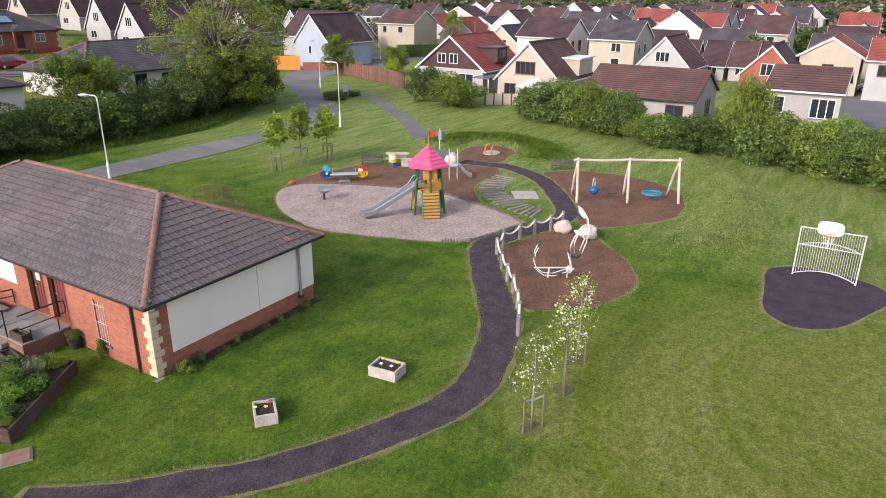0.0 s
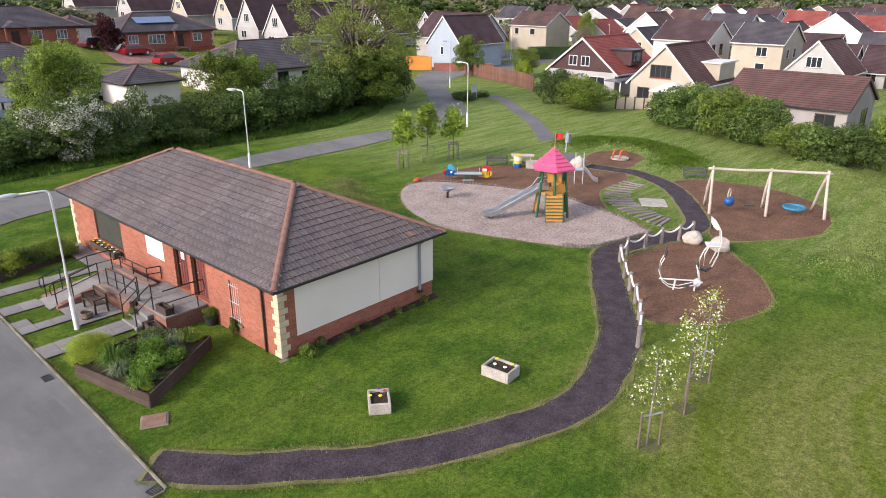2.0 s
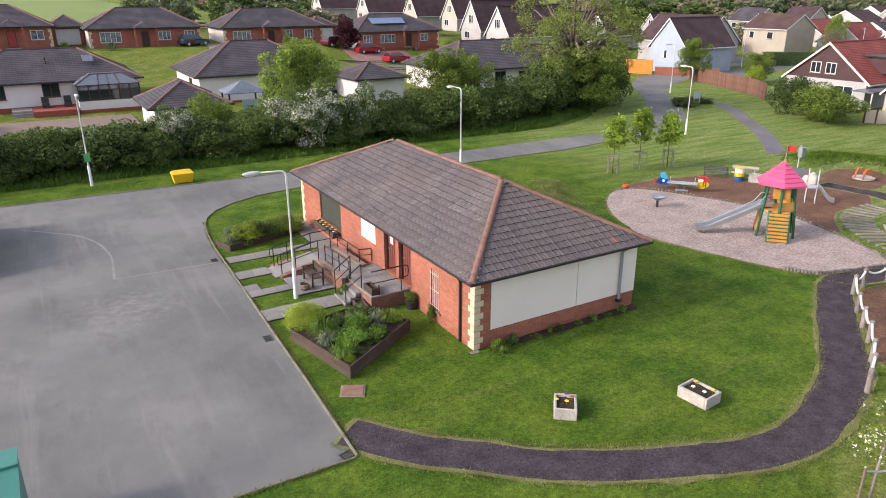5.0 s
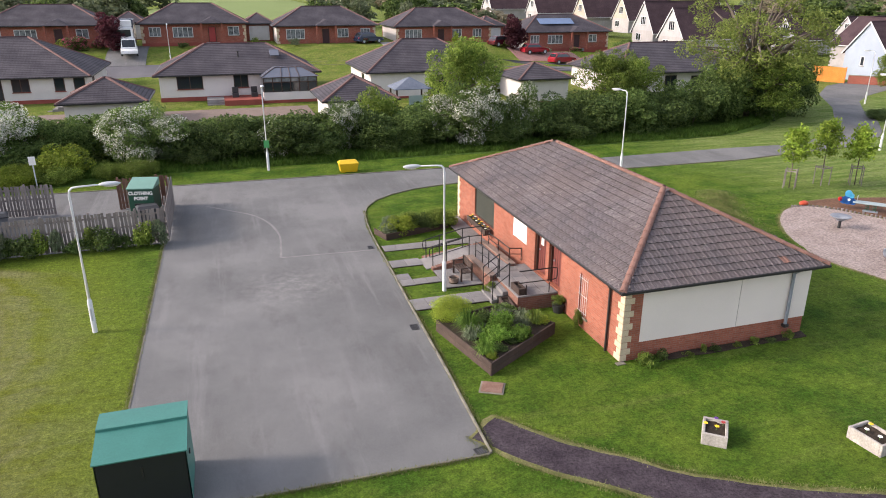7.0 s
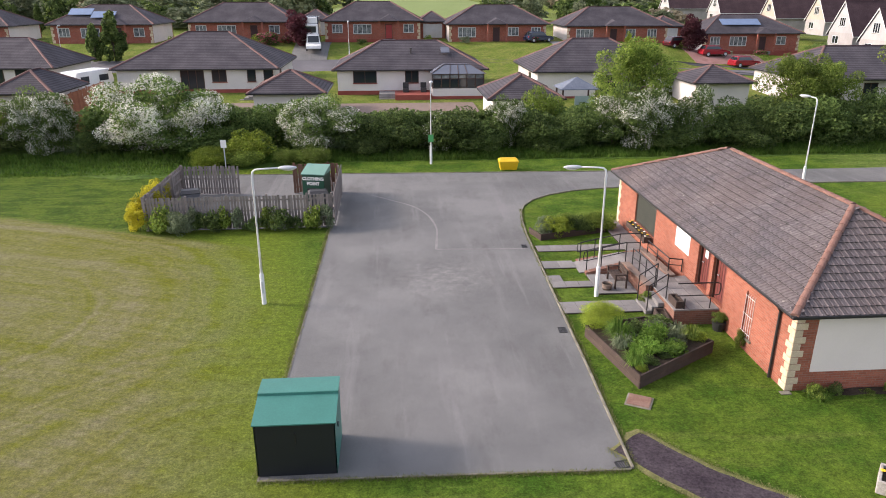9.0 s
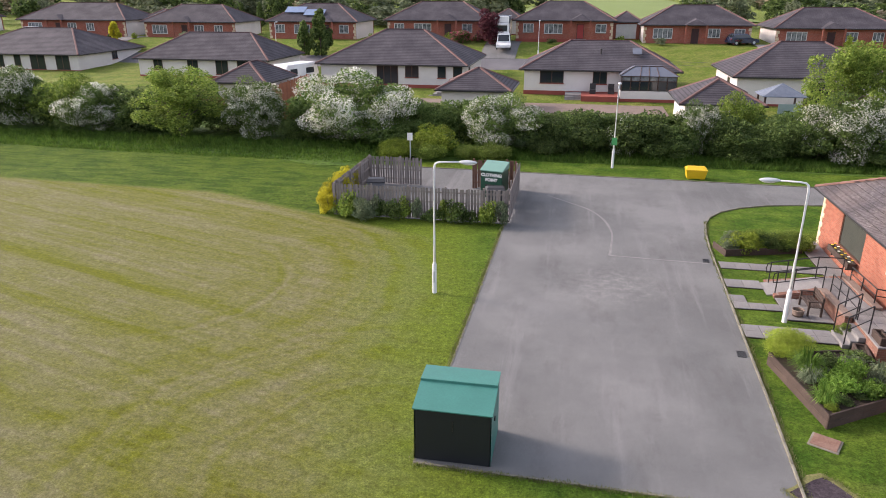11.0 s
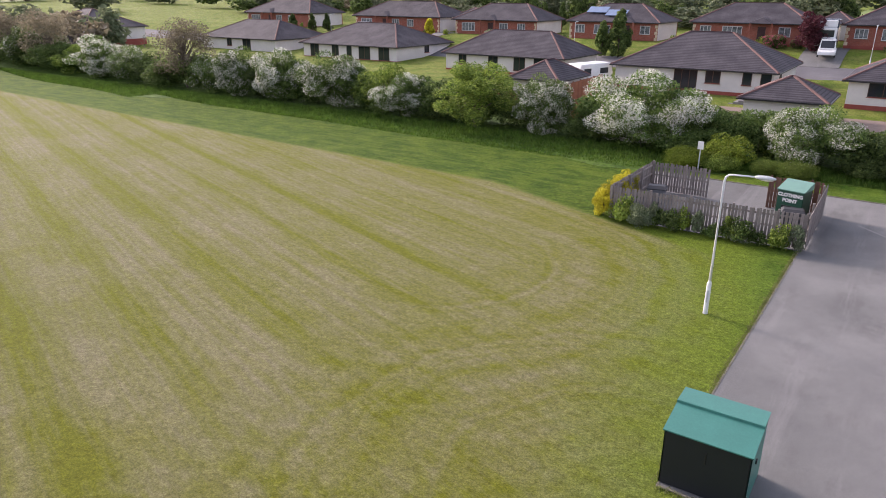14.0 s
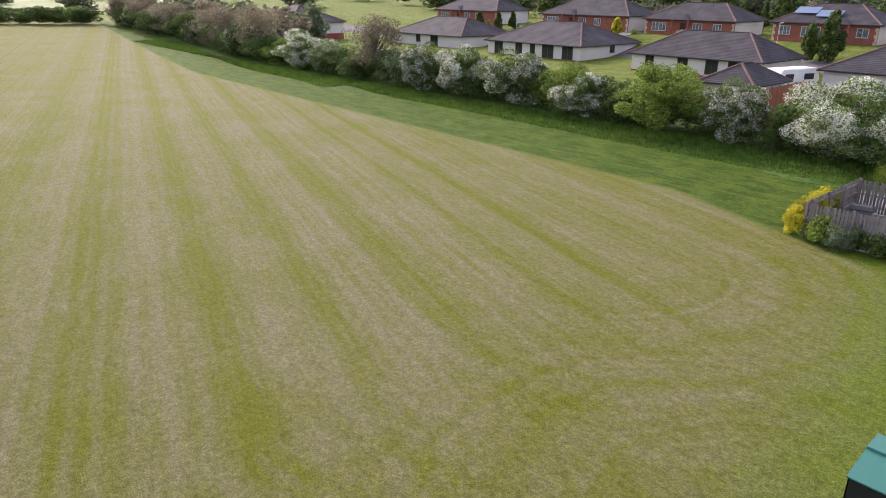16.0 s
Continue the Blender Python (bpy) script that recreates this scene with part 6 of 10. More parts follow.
wheelie(-4.1, 36.0, 10, plain("dark_grey_bin", (0.05, 0.055, 0.065), 0.5), "dark grey recycling bin with lid inside the bay")
wheelie(-10.9, 36.6, 15, plain("mid_grey_bin", (0.16, 0.165, 0.18), 0.5), "grey recycling bin inside the bay")
sign = thing("signpost", pose(-10.9, 44.9, 0.0), "small white sign on a grey post", "sign")
part("post", rods(((0, 0, -0.1), (0, 0, 1.9), 0.035), n=10), M_LAMPHEAD, sign)
part("board", boxed(((-0.18, -0.05, 1.45), (0.18, -0.036, 1.95))), M_BLIND, sign)
sign = thing("signpost", pose(58.6, 48.6, 0.0), "small grey information board beside the path", "sign")
for sx in (-0.4, 0.4):
    part("post", rods(((sx, 0, -0.1), (sx, 0, 1.3), 0.035), n=8), M_LAMPHEAD, sign)
part("board", boxed(((-0.5, -0.04, 0.7), (0.5, 0.0, 1.35))), M_LAMPHEAD, sign)

# ---- playground ----
M_GREENP = plain("dark_green_paint", (0.018, 0.095, 0.045), 0.45)
M_ORANGEP = surf("golden_ply", (0.39, 0.185, 0.034), (0.47, 0.24, 0.055), 1.5, 14.0, 0.6, 0.15, 0.003, grain=0.15)
M_PINK = plain("pink_painted_boards", (0.50, 0.075, 0.175), 0.5, spread=0.15)
M_STEEL = plain("stainless_steel", (0.52, 0.54, 0.56), 0.28, 0.5, 0.8)
M_BLUEP = plain("blue_plastic", (0.010, 0.075, 0.26), 0.4)
M_CYAN = plain("cyan_rope", (0.015, 0.17, 0.30), 0.6)
M_REDP = plain("red_plastic", (0.42, 0.02, 0.02), 0.4)
M_TURQ = plain("grey_green_board", (0.27, 0.34, 0.35), 0.5)
M_ROPE = plain("pale_rope", (0.66, 0.63, 0.58), 0.8)
M_STONE = surf("pale_boulder", (0.36, 0.315, 0.27), (0.48, 0.43, 0.38), 1.2, 12.0, 0.9, 0.7, 0.03, grain=0.25)
M_WHITEMETAL = plain("white_powder_coat", (0.52, 0.52, 0.515), 0.4)
tower = thing("play_tower", pose(29.55, 19.05, 0, rz=-48), "wooden play tower with pink roof, steps and slide", "play tower")
for k in range(6):
    a = radians(60 * k + 30)
    b, t = (0.94 * math.cos(a), 0.94 * math.sin(a)), (0.62 * math.cos(a), 0.62 * math.sin(a))
    part("post", rods(((b[0], b[1], -0.1), (t[0], t[1], 2.75), 0.065), n=10), M_GREENP, tower, "green splayed post")
bm = bmesh.new()
bmesh.ops.create_cone(bm, cap_ends=True, segments=6, radius1=0.85, radius2=0.85, depth=0.08, matrix=pose(0, 0, 1.3, rz=30))
part("platform", bm, M_ORANGEP, tower)
for ring in range(6):
    # roof of overlapping boards, six to a course
    for k in range(6):
        a0, a1 = radians(60 * k + 30), radians(60 * k + 90)
        r0, r1 = 1.155 - ring * 0.185, 1.12 - (ring + 1) * 0.185 - 0.02
        r1 = max(r1, 0.015)
        z0, z1 = 2.52 + ring * 0.165, 2.55 + (ring + 1) * 0.165 + 0.02
        bm = bmesh.new()
        vs = []
        for r, z in ((r0, z0), (r1, z1)):
            for a in (a0, a1):
                vs += [bm.verts.new((r * math.cos(a), r * math.sin(a), z)), bm.verts.new((r * math.cos(a), r * math.sin(a), z + (0.085 if r == r0 else 0.02)))]
        bmesh.ops.convex_hull(bm, input=vs)
        part("roof_board", bm, M_PINK, tower, "pink roof board")
part("finial", rods(((0, 0, 3.46), (0, 0, 3.66), 0.06, 0.03), n=10), M_ORANGEP, tower)
part("flagpole", rods(((0, 0, 3.7), (0, 0, 4.3), 0.018), n=8), M_STEEL, tower)
bm = bmesh.new()
bmesh.ops.create_grid(bm, x_segments=6, y_segments=2, size=0.5, matrix=pose(0.19, 0, 4.14, 90) @ Matrix.Diagonal((0.36, 0.26, 1, 1)))
for vv in bm.verts:
    vv.co.y += 0.03 * math.sin(vv.co.x * 14)
bmesh.ops.solidify(bm, geom=bm.faces, thickness=0.012)
part("flag", bm, M_REDP, tower, "small red flag")
for k in range(8):
    # the climb: stringers and orange treads up the front
    z = 0.12 + k * 0.155
    y = -1.3 + 0.42 * z
    part("tread", boxed(((-0.42, y - 0.1, z - 0.06), (0.42, y - 0.03, z + 0.06)), bevel=0.012), M_ORANGEP, tower, "orange climbing board")
for k in range(7):
    z = 0.2 + k * 0.155
    y = -1.41 + 0.42 * z
    part("rung", rods(((-0.47, y, z), (0.47, y, z), 0.026), n=8), M_GREENP, tower)
for sx in (-0.44, 0.44):
    part("stringer", rods(((sx, -1.34, -0.05), (sx, -0.76, 1.4), 0.05), n=8), M_GREENP, tower)
for k in (0, 1, 2, 4, 5):
    a0, a1 = radians(60 * k + 30), radians(60 * k + 90)
    bm = bmesh.new()
    vs = []
    for a in (a0, a1):
        for r, z in ((0.80, 1.36), (0.74, 1.75)):
            for dr in (0, 0.03):
                vs.append(bm.verts.new(((r - dr) * math.cos(a), (r - dr) * math.sin(a), z)))
    bmesh.ops.convex_hull(bm, input=vs)
    if k not in (1, 2):
        part("side_panel", bm, M_ORANGEP, tower, "golden plywood side")
    else:
        bm.free()
for k in (2, 5):
    a0, a1 = radians(60 * k + 30), radians(60 * k + 90)
    bm = bmesh.new()
    vs = []
    for a in (a0, a1):
        for r, z in ((1.0, 0.25), (0.84, 1.2)):
            for dr in (0, 0.03):
                vs.append(bm.verts.new(((r - dr) * math.cos(a), (r - dr) * math.sin(a), z)))
    bmesh.ops.convex_hull(bm, input=vs)
    part("side_panel", bm, M_ORANGEP, tower, "golden plywood side")
part("panel", boxed(((-0.36, -0.62, 1.9), (0.36, -0.58, 2.4)), bevel=0.02), M_ORANGEP, tower, "golden plywood panel under the roof")
# the slide runs down to the gravel
top, foot = Vector((29.0, 19.5, 1.45)), Vector((26.95, 20.95, 0.22))
inv = (pose(29.55, 19.05, 0, rz=-48)).inverted()
pts = [top + Vector((0.35, -0.25, 0.0)), top, top.lerp(foot, 0.12) + Vector((0, 0, -0.04)), top.lerp(foot, 0.88) + Vector((0, 0, -0.06)), foot, foot + Vector((-0.3, 0.21, -0.02))]
pts = [inv @ p for p in pts]
side = (pts[4] - pts[1]).cross(Vector((0, 0, 1))).normalized()
bm = bmesh.new()
prof = [(-0.27, 0.2), (-0.25, 0.02), (-0.12, -0.03), (0.12, -0.03), (0.25, 0.02), (0.27, 0.2), (0.30, 0.2), (0.28, -0.02), (0.13, -0.07), (-0.13, -0.07), (-0.28, -0.02), (-0.30, 0.2)]
rows = [[bm.verts.new(p + side * u + Vector((0, 0, w))) for u, w in prof] for p in pts]
for a, b in zip(rows, rows[1:]):
    for i in range(12):
        bm.faces.new((a[i], a[(i + 1) % 12], b[(i + 1) % 12], b[i]))
bmesh.ops.recalc_face_normals(bm, faces=bm.faces)
chute = part("slide", bm, M_STEEL, tower, "stainless steel slide")
for s in (-0.29, 0.29):
    part("handrail", bent([pts[0] + side * s + Vector((0, 0, 0.55)), pts[1] + side * s + Vector((0, 0, 0.5)), pts[2] + side * s + Vector((0, 0, 0.28)), pts[3] + side * s + Vector((0, 0, 0.21))], 0.022), M_STEEL, chute)
part("slide_foot", rods((pts[4] + Vector((0, 0, -0.05)), (pts[4].x, pts[4].y, -0.05), 0.04), n=8), M_STEEL, chute)

# swings of debarked timber
sw = thing("swing_frame", pose(0, 0, 0), "pale timber swing frame with three seats", "swing")
F = [Vector((35.42, 13.02, -0.1)), Vector((36.97, 10.67, -0.1)), Vector((38.46, 8.24, -0.1))]
B = [Vector((36.86, 13.91, -0.1)), Vector((38.5, 11.4, -0.1)), Vector((39.95, 9.3, -0.1))]
T = [f.lerp(b, 0.3) + Vector((0, 0, 2.42)) for f, b in zip(F, B)]
for f, b, t in zip(F, B, T):
    for p, s in ((f, 1), (b, -1)):
        over = t + (t - p).normalized() * 0.16
        midp = p.lerp(over, 0.5) + Vector((0.05 * s, 0.03, 0.03))
        part("leg", bent([p, p.lerp(midp, 0.5), midp, midp.lerp(over, 0.5), over], [0.085, 0.08, 0.075, 0.07, 0.065], 10), M_PALEWOOD, sw, "pale round timber leg", smooth=True)
e0, e1 = T[0] + (T[0] - T[2]).normalized() * 0.25, T[2] + (T[2] - T[0]).normalized() * 0.2
part("beam", bent([e0, T[0] + Vector((0, 0, 0.02)), T[0].lerp(T[1], 0.5) + Vector((0, 0, -0.03)), T[1] + Vector((0, 0, 0.03)), T[1].lerp(T[2], 0.5), T[2], e1], [0.07, 0.075, 0.08, 0.075, 0.08, 0.075, 0.065], 10), M_PALEWOOD, sw, "pale round timber beam", smooth=True)
ax = (T[2] - T[0]).normalized()


def hung(u, h, spread, kind):
    c = T[0] + (T[2] - T[0]) * u
    base = Vector((c.x, c.y, h))
    for s in (-1, 1):
        part("chain", rods((c + ax * (spread * s * 0.9) + Vector((0, 0, -0.08)), base + ax * (spread * s), 0.006), n=6), M_TIMBER, sw)
    bm = bmesh.new()
    if kind == "tub":
        bmesh.ops.create_uvsphere(bm, u_segments=14, v_segments=8, radius=1.0, matrix=Matrix.Translation(base) @ Matrix.Diagonal((0.31, 0.26, 0.25, 1)))
        part("tub_seat", bm, M_BLUEP, sw, "blue tub seat", smooth=True)
        ring = [base + Vector((0.2 * math.cos(a), 0.04, 0.42 + 0.24 * math.sin(a))) for a in [2 * math.pi * i / 14 for i in range(14)]]
        part("safety_bar", bent(ring, 0.035, 8, True), M_PALEWOOD, sw, "cream safety bar")
    elif kind == "flat":
        q = ax.to_track_quat("X", "Z").to_matrix().to_4x4()
        box(bm, (-0.26, -0.1, -0.03), (0.26, 0.1, 0.03), 0.01, Matrix.Translation(base) @ q)
        part("flat_seat", bm, M_POT, sw, "black rubber seat")
    else:
        ring = [base + Vector((0.52 * math.cos(a), 0.52 * math.sin(a), 0)) for a in [2 * math.pi * i / 28 for i in range(28)]]
        bm.free()
        nest = part("nest_seat", bent(ring, 0.06, 8, True), M_CYAN, sw, "blue nest seat")
        for k in range(5):
            w = -0.4 + k * 0.2
            l = math.sqrt(0.27 - w * w)
            part("net_rope", rods((base + Vector((w, -l, -0.02)), base + Vector((w, l, -0.02)), 0.015), (base + Vector((-l, w, -0.03)), base + Vector((l, w, -0.03)), 0.015), n=6), M_CYAN, nest)


hung(0.18, 0.62, 0.25, "tub")
hung(0.36, 0.45, 0.24, "flat")
hung(0.76, 0.45, 0.5, "nest")

# goal with basketball board
goal = thing("goal_panel", pose(30.65, 0.38, 0), "white curved goal with bars and a basketball board", "goal")


def gp(u):
    return (0.78 * (1 - (2 * u - 1) ** 2), 1.16 - 2.32 * u)


part("post", rods(((0, 1.16, -0.1), (0, 1.16, 2.14), 0.028), n=10), M_WHITEMETAL, goal)
part("post", rods(((0, -1.16, -0.1), (0, -1.16, 2.14), 0.028), n=10), M_WHITEMETAL, goal)
for z, r in ((0.08, 0.022), (1.35, 0.022)):
    part("curved_rail", bent([(*gp(k / 16), z) for k in range(17)], r), M_WHITEMETAL, goal)
part("crossbar", rods(((0, 1.16, 2.12), (0, -1.16, 2.12), 0.024), n=10), M_WHITEMETAL, goal)
part("straight_rail", rods(((0, 1.16, 1.38), (0, -1.16, 1.38), 0.02), n=10), M_WHITEMETAL, goal)
for k in range(1, 26):
    x, y = gp(k / 26)
    part("bar", rods(((x, y, 0.08), (x, y, 1.35), 0.0085), n=6), M_WHITEMETAL, goal)
for k in range(1, 26):
    y = 1.16 - 2.32 * k / 26
    part("bar", rods(((0, y, 1.38), (0, y, 2.12), 0.007), n=5), M_LAMPHEAD, goal)
part("mast", rods(((0.0, 0.1, 1.40), (0.0, 0.1, 2.1), 0.028), n=10), M_WHITEMETAL, goal)
bm = bmesh.new()
outl = [(0.47 * math.copysign(abs(math.cos(a)) ** 0.55, math.cos(a)), 2.23 + 0.29 * math.copysign(abs(math.sin(a)) ** 0.6, math.sin(a))) for a in [2 * math.pi * k / 28 for k in range(28)]]
vs = [bm.verts.new((x, 0.1 + y, z)) for x in (-0.1, -0.06) for y, z in outl]
bmesh.ops.convex_hull(bm, input=vs)
board = part("backboard", bm, M_BLIND, goal, "white rounded backboard")
part("target_box", boxed(((-0.106, -0.2, 2.1), (-0.101, 0.4, 2.115)), ((-0.106, -0.2, 2.4), (-0.101, 0.4, 2.415)), ((-0.106, -0.2, 2.115), (-0.101, -0.185, 2.4)), ((-0.106, 0.385, 2.115), (-0.101, 0.4, 2.4))), M_IRON, board)
M_ORANGE = plain("orange_paint", (0.75, 0.13, 0.015), 0.45)
hoop = [(-0.36 + 0.22 * math.cos(a), 0.1 + 0.22 * math.sin(a), 2.02) for a in [2 * math.pi * k / 20 for k in range(20)]]
hp_ob = part("hoop", bent(hoop, 0.016, 8, True), M_ORANGE, goal, "orange hoop")
for k in range(10):
    a = 2 * math.pi * k / 10
    part("net_cord", rods(((-0.36 + 0.22 * math.cos(a), 0.1 + 0.22 * math.sin(a), 2.01), (-0.36 + 0.13 * math.cos(a + 0.3), 0.1 + 0.13 * math.sin(a + 0.3), 1.66), 0.008), n=4), M_ROPE, hp_ob)

# rope and post fence round the exercise bed
rope_fence = thing("rope_fence", pose(0, 0, 0), "short timber posts joined by thick pale rope", "fence")
PP = [(19.4, 8.74), (20.4, 9.2), (21.3, 9.7), (22.5, 10.48), (23.4, 11.2), (24.45, 12.0), (25.9, 13.0), (26.9, 13.2), (28.2, 13.0), (29.3, 12.75), (30.3, 12.35), (31.2, 12.1)]
for x, y in PP:
    part("post", rods(((x, y, -0.1), (x, y, 0.78), 0.085), ((x, y, 0.78), (x, y, 0.82), 0.085, 0.05), n=10), M_GREYWOOD, rope_fence, "grey timber post")
for (ax0, ay0), (bx0, by0) in zip(PP, PP[1:]):
    part("rope", bent([(ax0 + (bx0 - ax0) * u, ay0 + (by0 - ay0) * u, 0.74 - 0.9 * u * (1 - u)) for u in [k / 8 for k in range(9)]], 0.042, 8), M_ROPE, rope_fence, "sagging pale rope", smooth=True)


def boulder(x, y, rx, ry, rz, seed, label):
    bm = bmesh.new()
    bmesh.ops.create_icosphere(bm, subdivisions=4, radius=1.0)
    for vv in bm.verts:
        d = 1 + 0.28 * noise.noise(vv.co * 1.1 + Vector((seed, 0, 0))) + 0.08 * noise.noise(vv.co * 3 + Vector((seed, 3, 0)))
        vv.co = Vector((vv.co.x * rx * d, vv.co.y * ry * d, vv.co.z * rz * d + rz * 0.75))
    ob = part("boulder", bm, M_STONE, None, smooth=True)
    ob.location = (x, y, 0)
    tagged(ob, label, "boulder", "boulders of the playground")


boulder(30.5, 11.75, 0.50, 0.42, 0.33, 1, "pale rounded boulder at the rope fence's end")
boulder(30.35, 10.45, 0.52, 0.46, 0.35, 4, "large pale boulder beside the exercise machines")
boulder(39.3, 23.5, 0.5, 0.46, 0.46, 7, "tall pale boulder beside the path")

# exercise machines
gym = thing("exercise_machine", pose(24.75, 9.9, 0, rz=-57) @ Matrix.Diagonal((0.78, 0.9, 0.9, 1)), "white tubular outdoor exercise machine with curved arms", "exercise machine")
for s in (-0.16, 0.16):
    part("curved_arm", bent([(-0.75, s, 1.55), (-0.9, s, 1.25), (-0.92, s, 0.8), (-0.75, s, 0.42), (-0.4, s, 0.2), (0.1, s, 0.16), (0.6, s, 0.3), (0.95, s, 0.42)], 0.024, 10), M_WHITEMETAL, gym, "curved white tube", smooth=True)
    part("grip", rods(((-0.75, s, 1.52), (-0.68, s * 1.5, 1.9), 0.03), n=8), M_POT, gym, "black grip")
part("main_tube", rods(((-0.9, 0, 0.5), (0.95, 0, 0.5), 0.034), n=10), M_WHITEMETAL, gym)
part("upright", rods(((-0.15, 0, 0), (-0.1, 0, 0.5), 0.05), ((0.85, 0, 0), (0.9, 0, 0.5), 0.045), n=10), M_WHITEMETAL, gym)
part("flywheel", rods(((0.95, -0.06, 0.42), (0.95, 0.06, 0.42), 0.17), n=20), M_WHITEMETAL, gym, "white round housing")
for s in (-1, 1):
    part("pedal", boxed(((0.2, s * 0.3 - 0.07, 0.3), (0.55, s * 0.3 + 0.07, 0.34)), bevel=0.01), M_POT, gym)
gym2 = thing("exercise_machine", pose(26.11, 9.53, 0, rz=-57), "white tubular exercise machine with a tall fin and black seat", "exercise machine")
part("stand", bent([(0, 0, -0.05), (-0.08, 0, 0.34), (-0.19, 0, 0.75)], 0.045, 10), M_WHITEMETAL, gym2, smooth=True)
part("base_plate", rods(((0, 0, -0.03), (0, 0, 0.03), 0.12), n=14), M_WHITEMETAL, gym2)
part("seat", bent([(-0.24, 0, 0.86), (-0.1, 0, 0.62), (0.15, 0, 0.54), (0.42, 0, 0.72)], [0.035, 0.075, 0.075, 0.035], 10), M_POT, gym2, "black curved seat", smooth=True)
for s in (-0.2, 0.2):
    k = 0.12 * s / 0.2
    part("curved_arm", bent([(-0.02 + k, s, 0.66), (-0.04 + k, s, 1.14), (0.08 + k, s, 1.48), (0.24 + k, s, 1.72)], 0.026, 10), M_WHITEMETAL, gym2, smooth=True)
    part("back_tube", bent([(0.32, s, 0.77), (0.49, s, 1.29), (0.57, s * 0.8, 1.89), (0.49, s * 0.6, 2.28), (0.28, s * 0.5, 2.62), (0.1, s * 0.4, 2.77)], 0.026, 10), M_WHITEMETAL, gym2, smooth=True)
bm = bmesh.new()
fin = [(0.1, 2.77), (0.28, 2.62), (0.45, 2.32), (0.35, 2.28), (0.18, 2.42), (0.12, 2.55)]
bmesh.ops.convex_hull(bm, input=[bm.verts.new((x, y, z)) for x, z in fin for y in (-0.1, 0.1)])
part("fin", bm, M_WHITEMETAL, gym2, "white curved fin")
part("hand_grip", rods(((0.14, -0.1, 2.5), (0.16, -0.12, 2.3), 0.022), ((0.14, 0.1, 2.5), (0.16, 0.12, 2.3), 0.022), n=8), M_POT, gym2, "black grip")
part("foot_plate", boxed(((0.02, -0.26, 1.62), (0.55, 0.26, 1.68)), bevel=0.02), M_WHITEMETAL, gym2)

# seesaw, dish, spinner and the rest
saw = thing("springer_seesaw", pose(31.95, 26.75, 0, rz=-50), "springer seesaw with blue insect and yellow bee ends", "seesaw")
part("board", boxed(((-0.85, -0.26, 0.42), (0.85, 0.26, 0.49)), bevel=0.02), M_TURQ, saw, "grey-green seat board")
for s in (-0.17, 0.17):
    part("spring", bent([(s + 0.09 * math.cos(1.1 * k), 0.09 * math.sin(1.1 * k), 0.05 + 0.0185 * k) for k in range(20)], 0.016, 6), M_GREENP, saw, "green coil spring")
part("base_plate", boxed(((-0.35, -0.16, -0.02), (0.35, 0.16, 0.04)), bevel=0.01), M_GREYPIPE, saw)


def figure(discs, material, label):
    """A cut-out figure of overlapping round plates, standing across the seesaw's end."""
    bm = bmesh.new()
    for cx, cz, r in discs:
        bmesh.ops.create_cone(bm, cap_ends=True, segments=18, radius1=r, radius2=r, depth=0.10, matrix=pose(cx, 0, cz, 90))
    return part("end_figure", bm, material, saw, label)


M_CYANP = plain("pale_blue_plastic", (0.05, 0.30, 0.50), 0.4)
head = figure(((-1.08, 0.52, 0.27), (-1.30, 0.45, 0.18), (-0.86, 0.42, 0.16)), M_BLUEP, "blue insect body")
for cx, cz, r in ((-1.12, 0.84, 0.17), (-0.96, 0.74, 0.12)):
    part("wing", rods(((cx, -0.07, cz), (cx, 0.07, cz), r), n=16), M_CYANP, head, "pale blue wing")
part("spot", rods(((-1.05, -0.065, 0.52), (-1.05, 0.065, 0.52), 0.07), n=12), M_BLIND, head)
part("tail", rods(((-1.47, -0.05, 0.5), (-1.47, 0.05, 0.5), 0.11), n=12), M_REDP, head, "red tail")
head = figure(((1.08, 0.46, 0.26), (1.30, 0.46, 0.15), (0.88, 0.42, 0.14)), M_YELLOW, "yellow bee body")
for cx, cz, r in ((1.0, 0.78, 0.17), (1.22, 0.76, 0.17)):
    part("wing", rods(((cx, -0.062, cz), (cx, 0.062, cz), r), n=16), M_REDP, head, "red wing")
for cx in (0.93, 1.05):
    part("heart", rods(((cx, -0.075, 0.70), (cx, 0.075, 0.70), 0.085), n=12), M_BLIND, head, "white heart")
for cx, cz in ((1.14, 0.48), (1.28, 0.46)):
    part("stripe", boxed(((cx - 0.025, -0.062, cz - 0.13), (cx + 0.025, 0.062, cz + 0.13)), bevel=0.008), M_POT, head, "black stripe")
for s in (-1, 1):
    part("hand_grip", rods(((s * 0.68, -0.2, 0.75), (s * 0.68, 0.2, 0.75), 0.018), ((s * 0.68, 0, 0.46), (s * 0.68, 0, 0.75), 0.018), n=8), M_STEEL, saw)
dish = thing("spinning_dish", pose(28.2, 25.1, 0), "grey spinning dish on a short stem", "play dish")
bm = bmesh.new()
bmesh.ops.create_cone(bm, cap_ends=False, segments=24, radius1=0.14, radius2=0.48, depth=0.2, matrix=pose(0, 0, 0.52))
bmesh.ops.solidify(bm, geom=bm.faces, thickness=0.03)
part("bowl", bm, M_GREYPIPE, dish, smooth=True)
part("bowl_floor", rods(((0, 0, 0.42), (0, 0, 0.46), 0.2), n=20), M_GREYPIPE, dish)
part("stem", rods(((0, 0, -0.05), (0, 0, 0.43), 0.07), n=12), M_POT, dish)
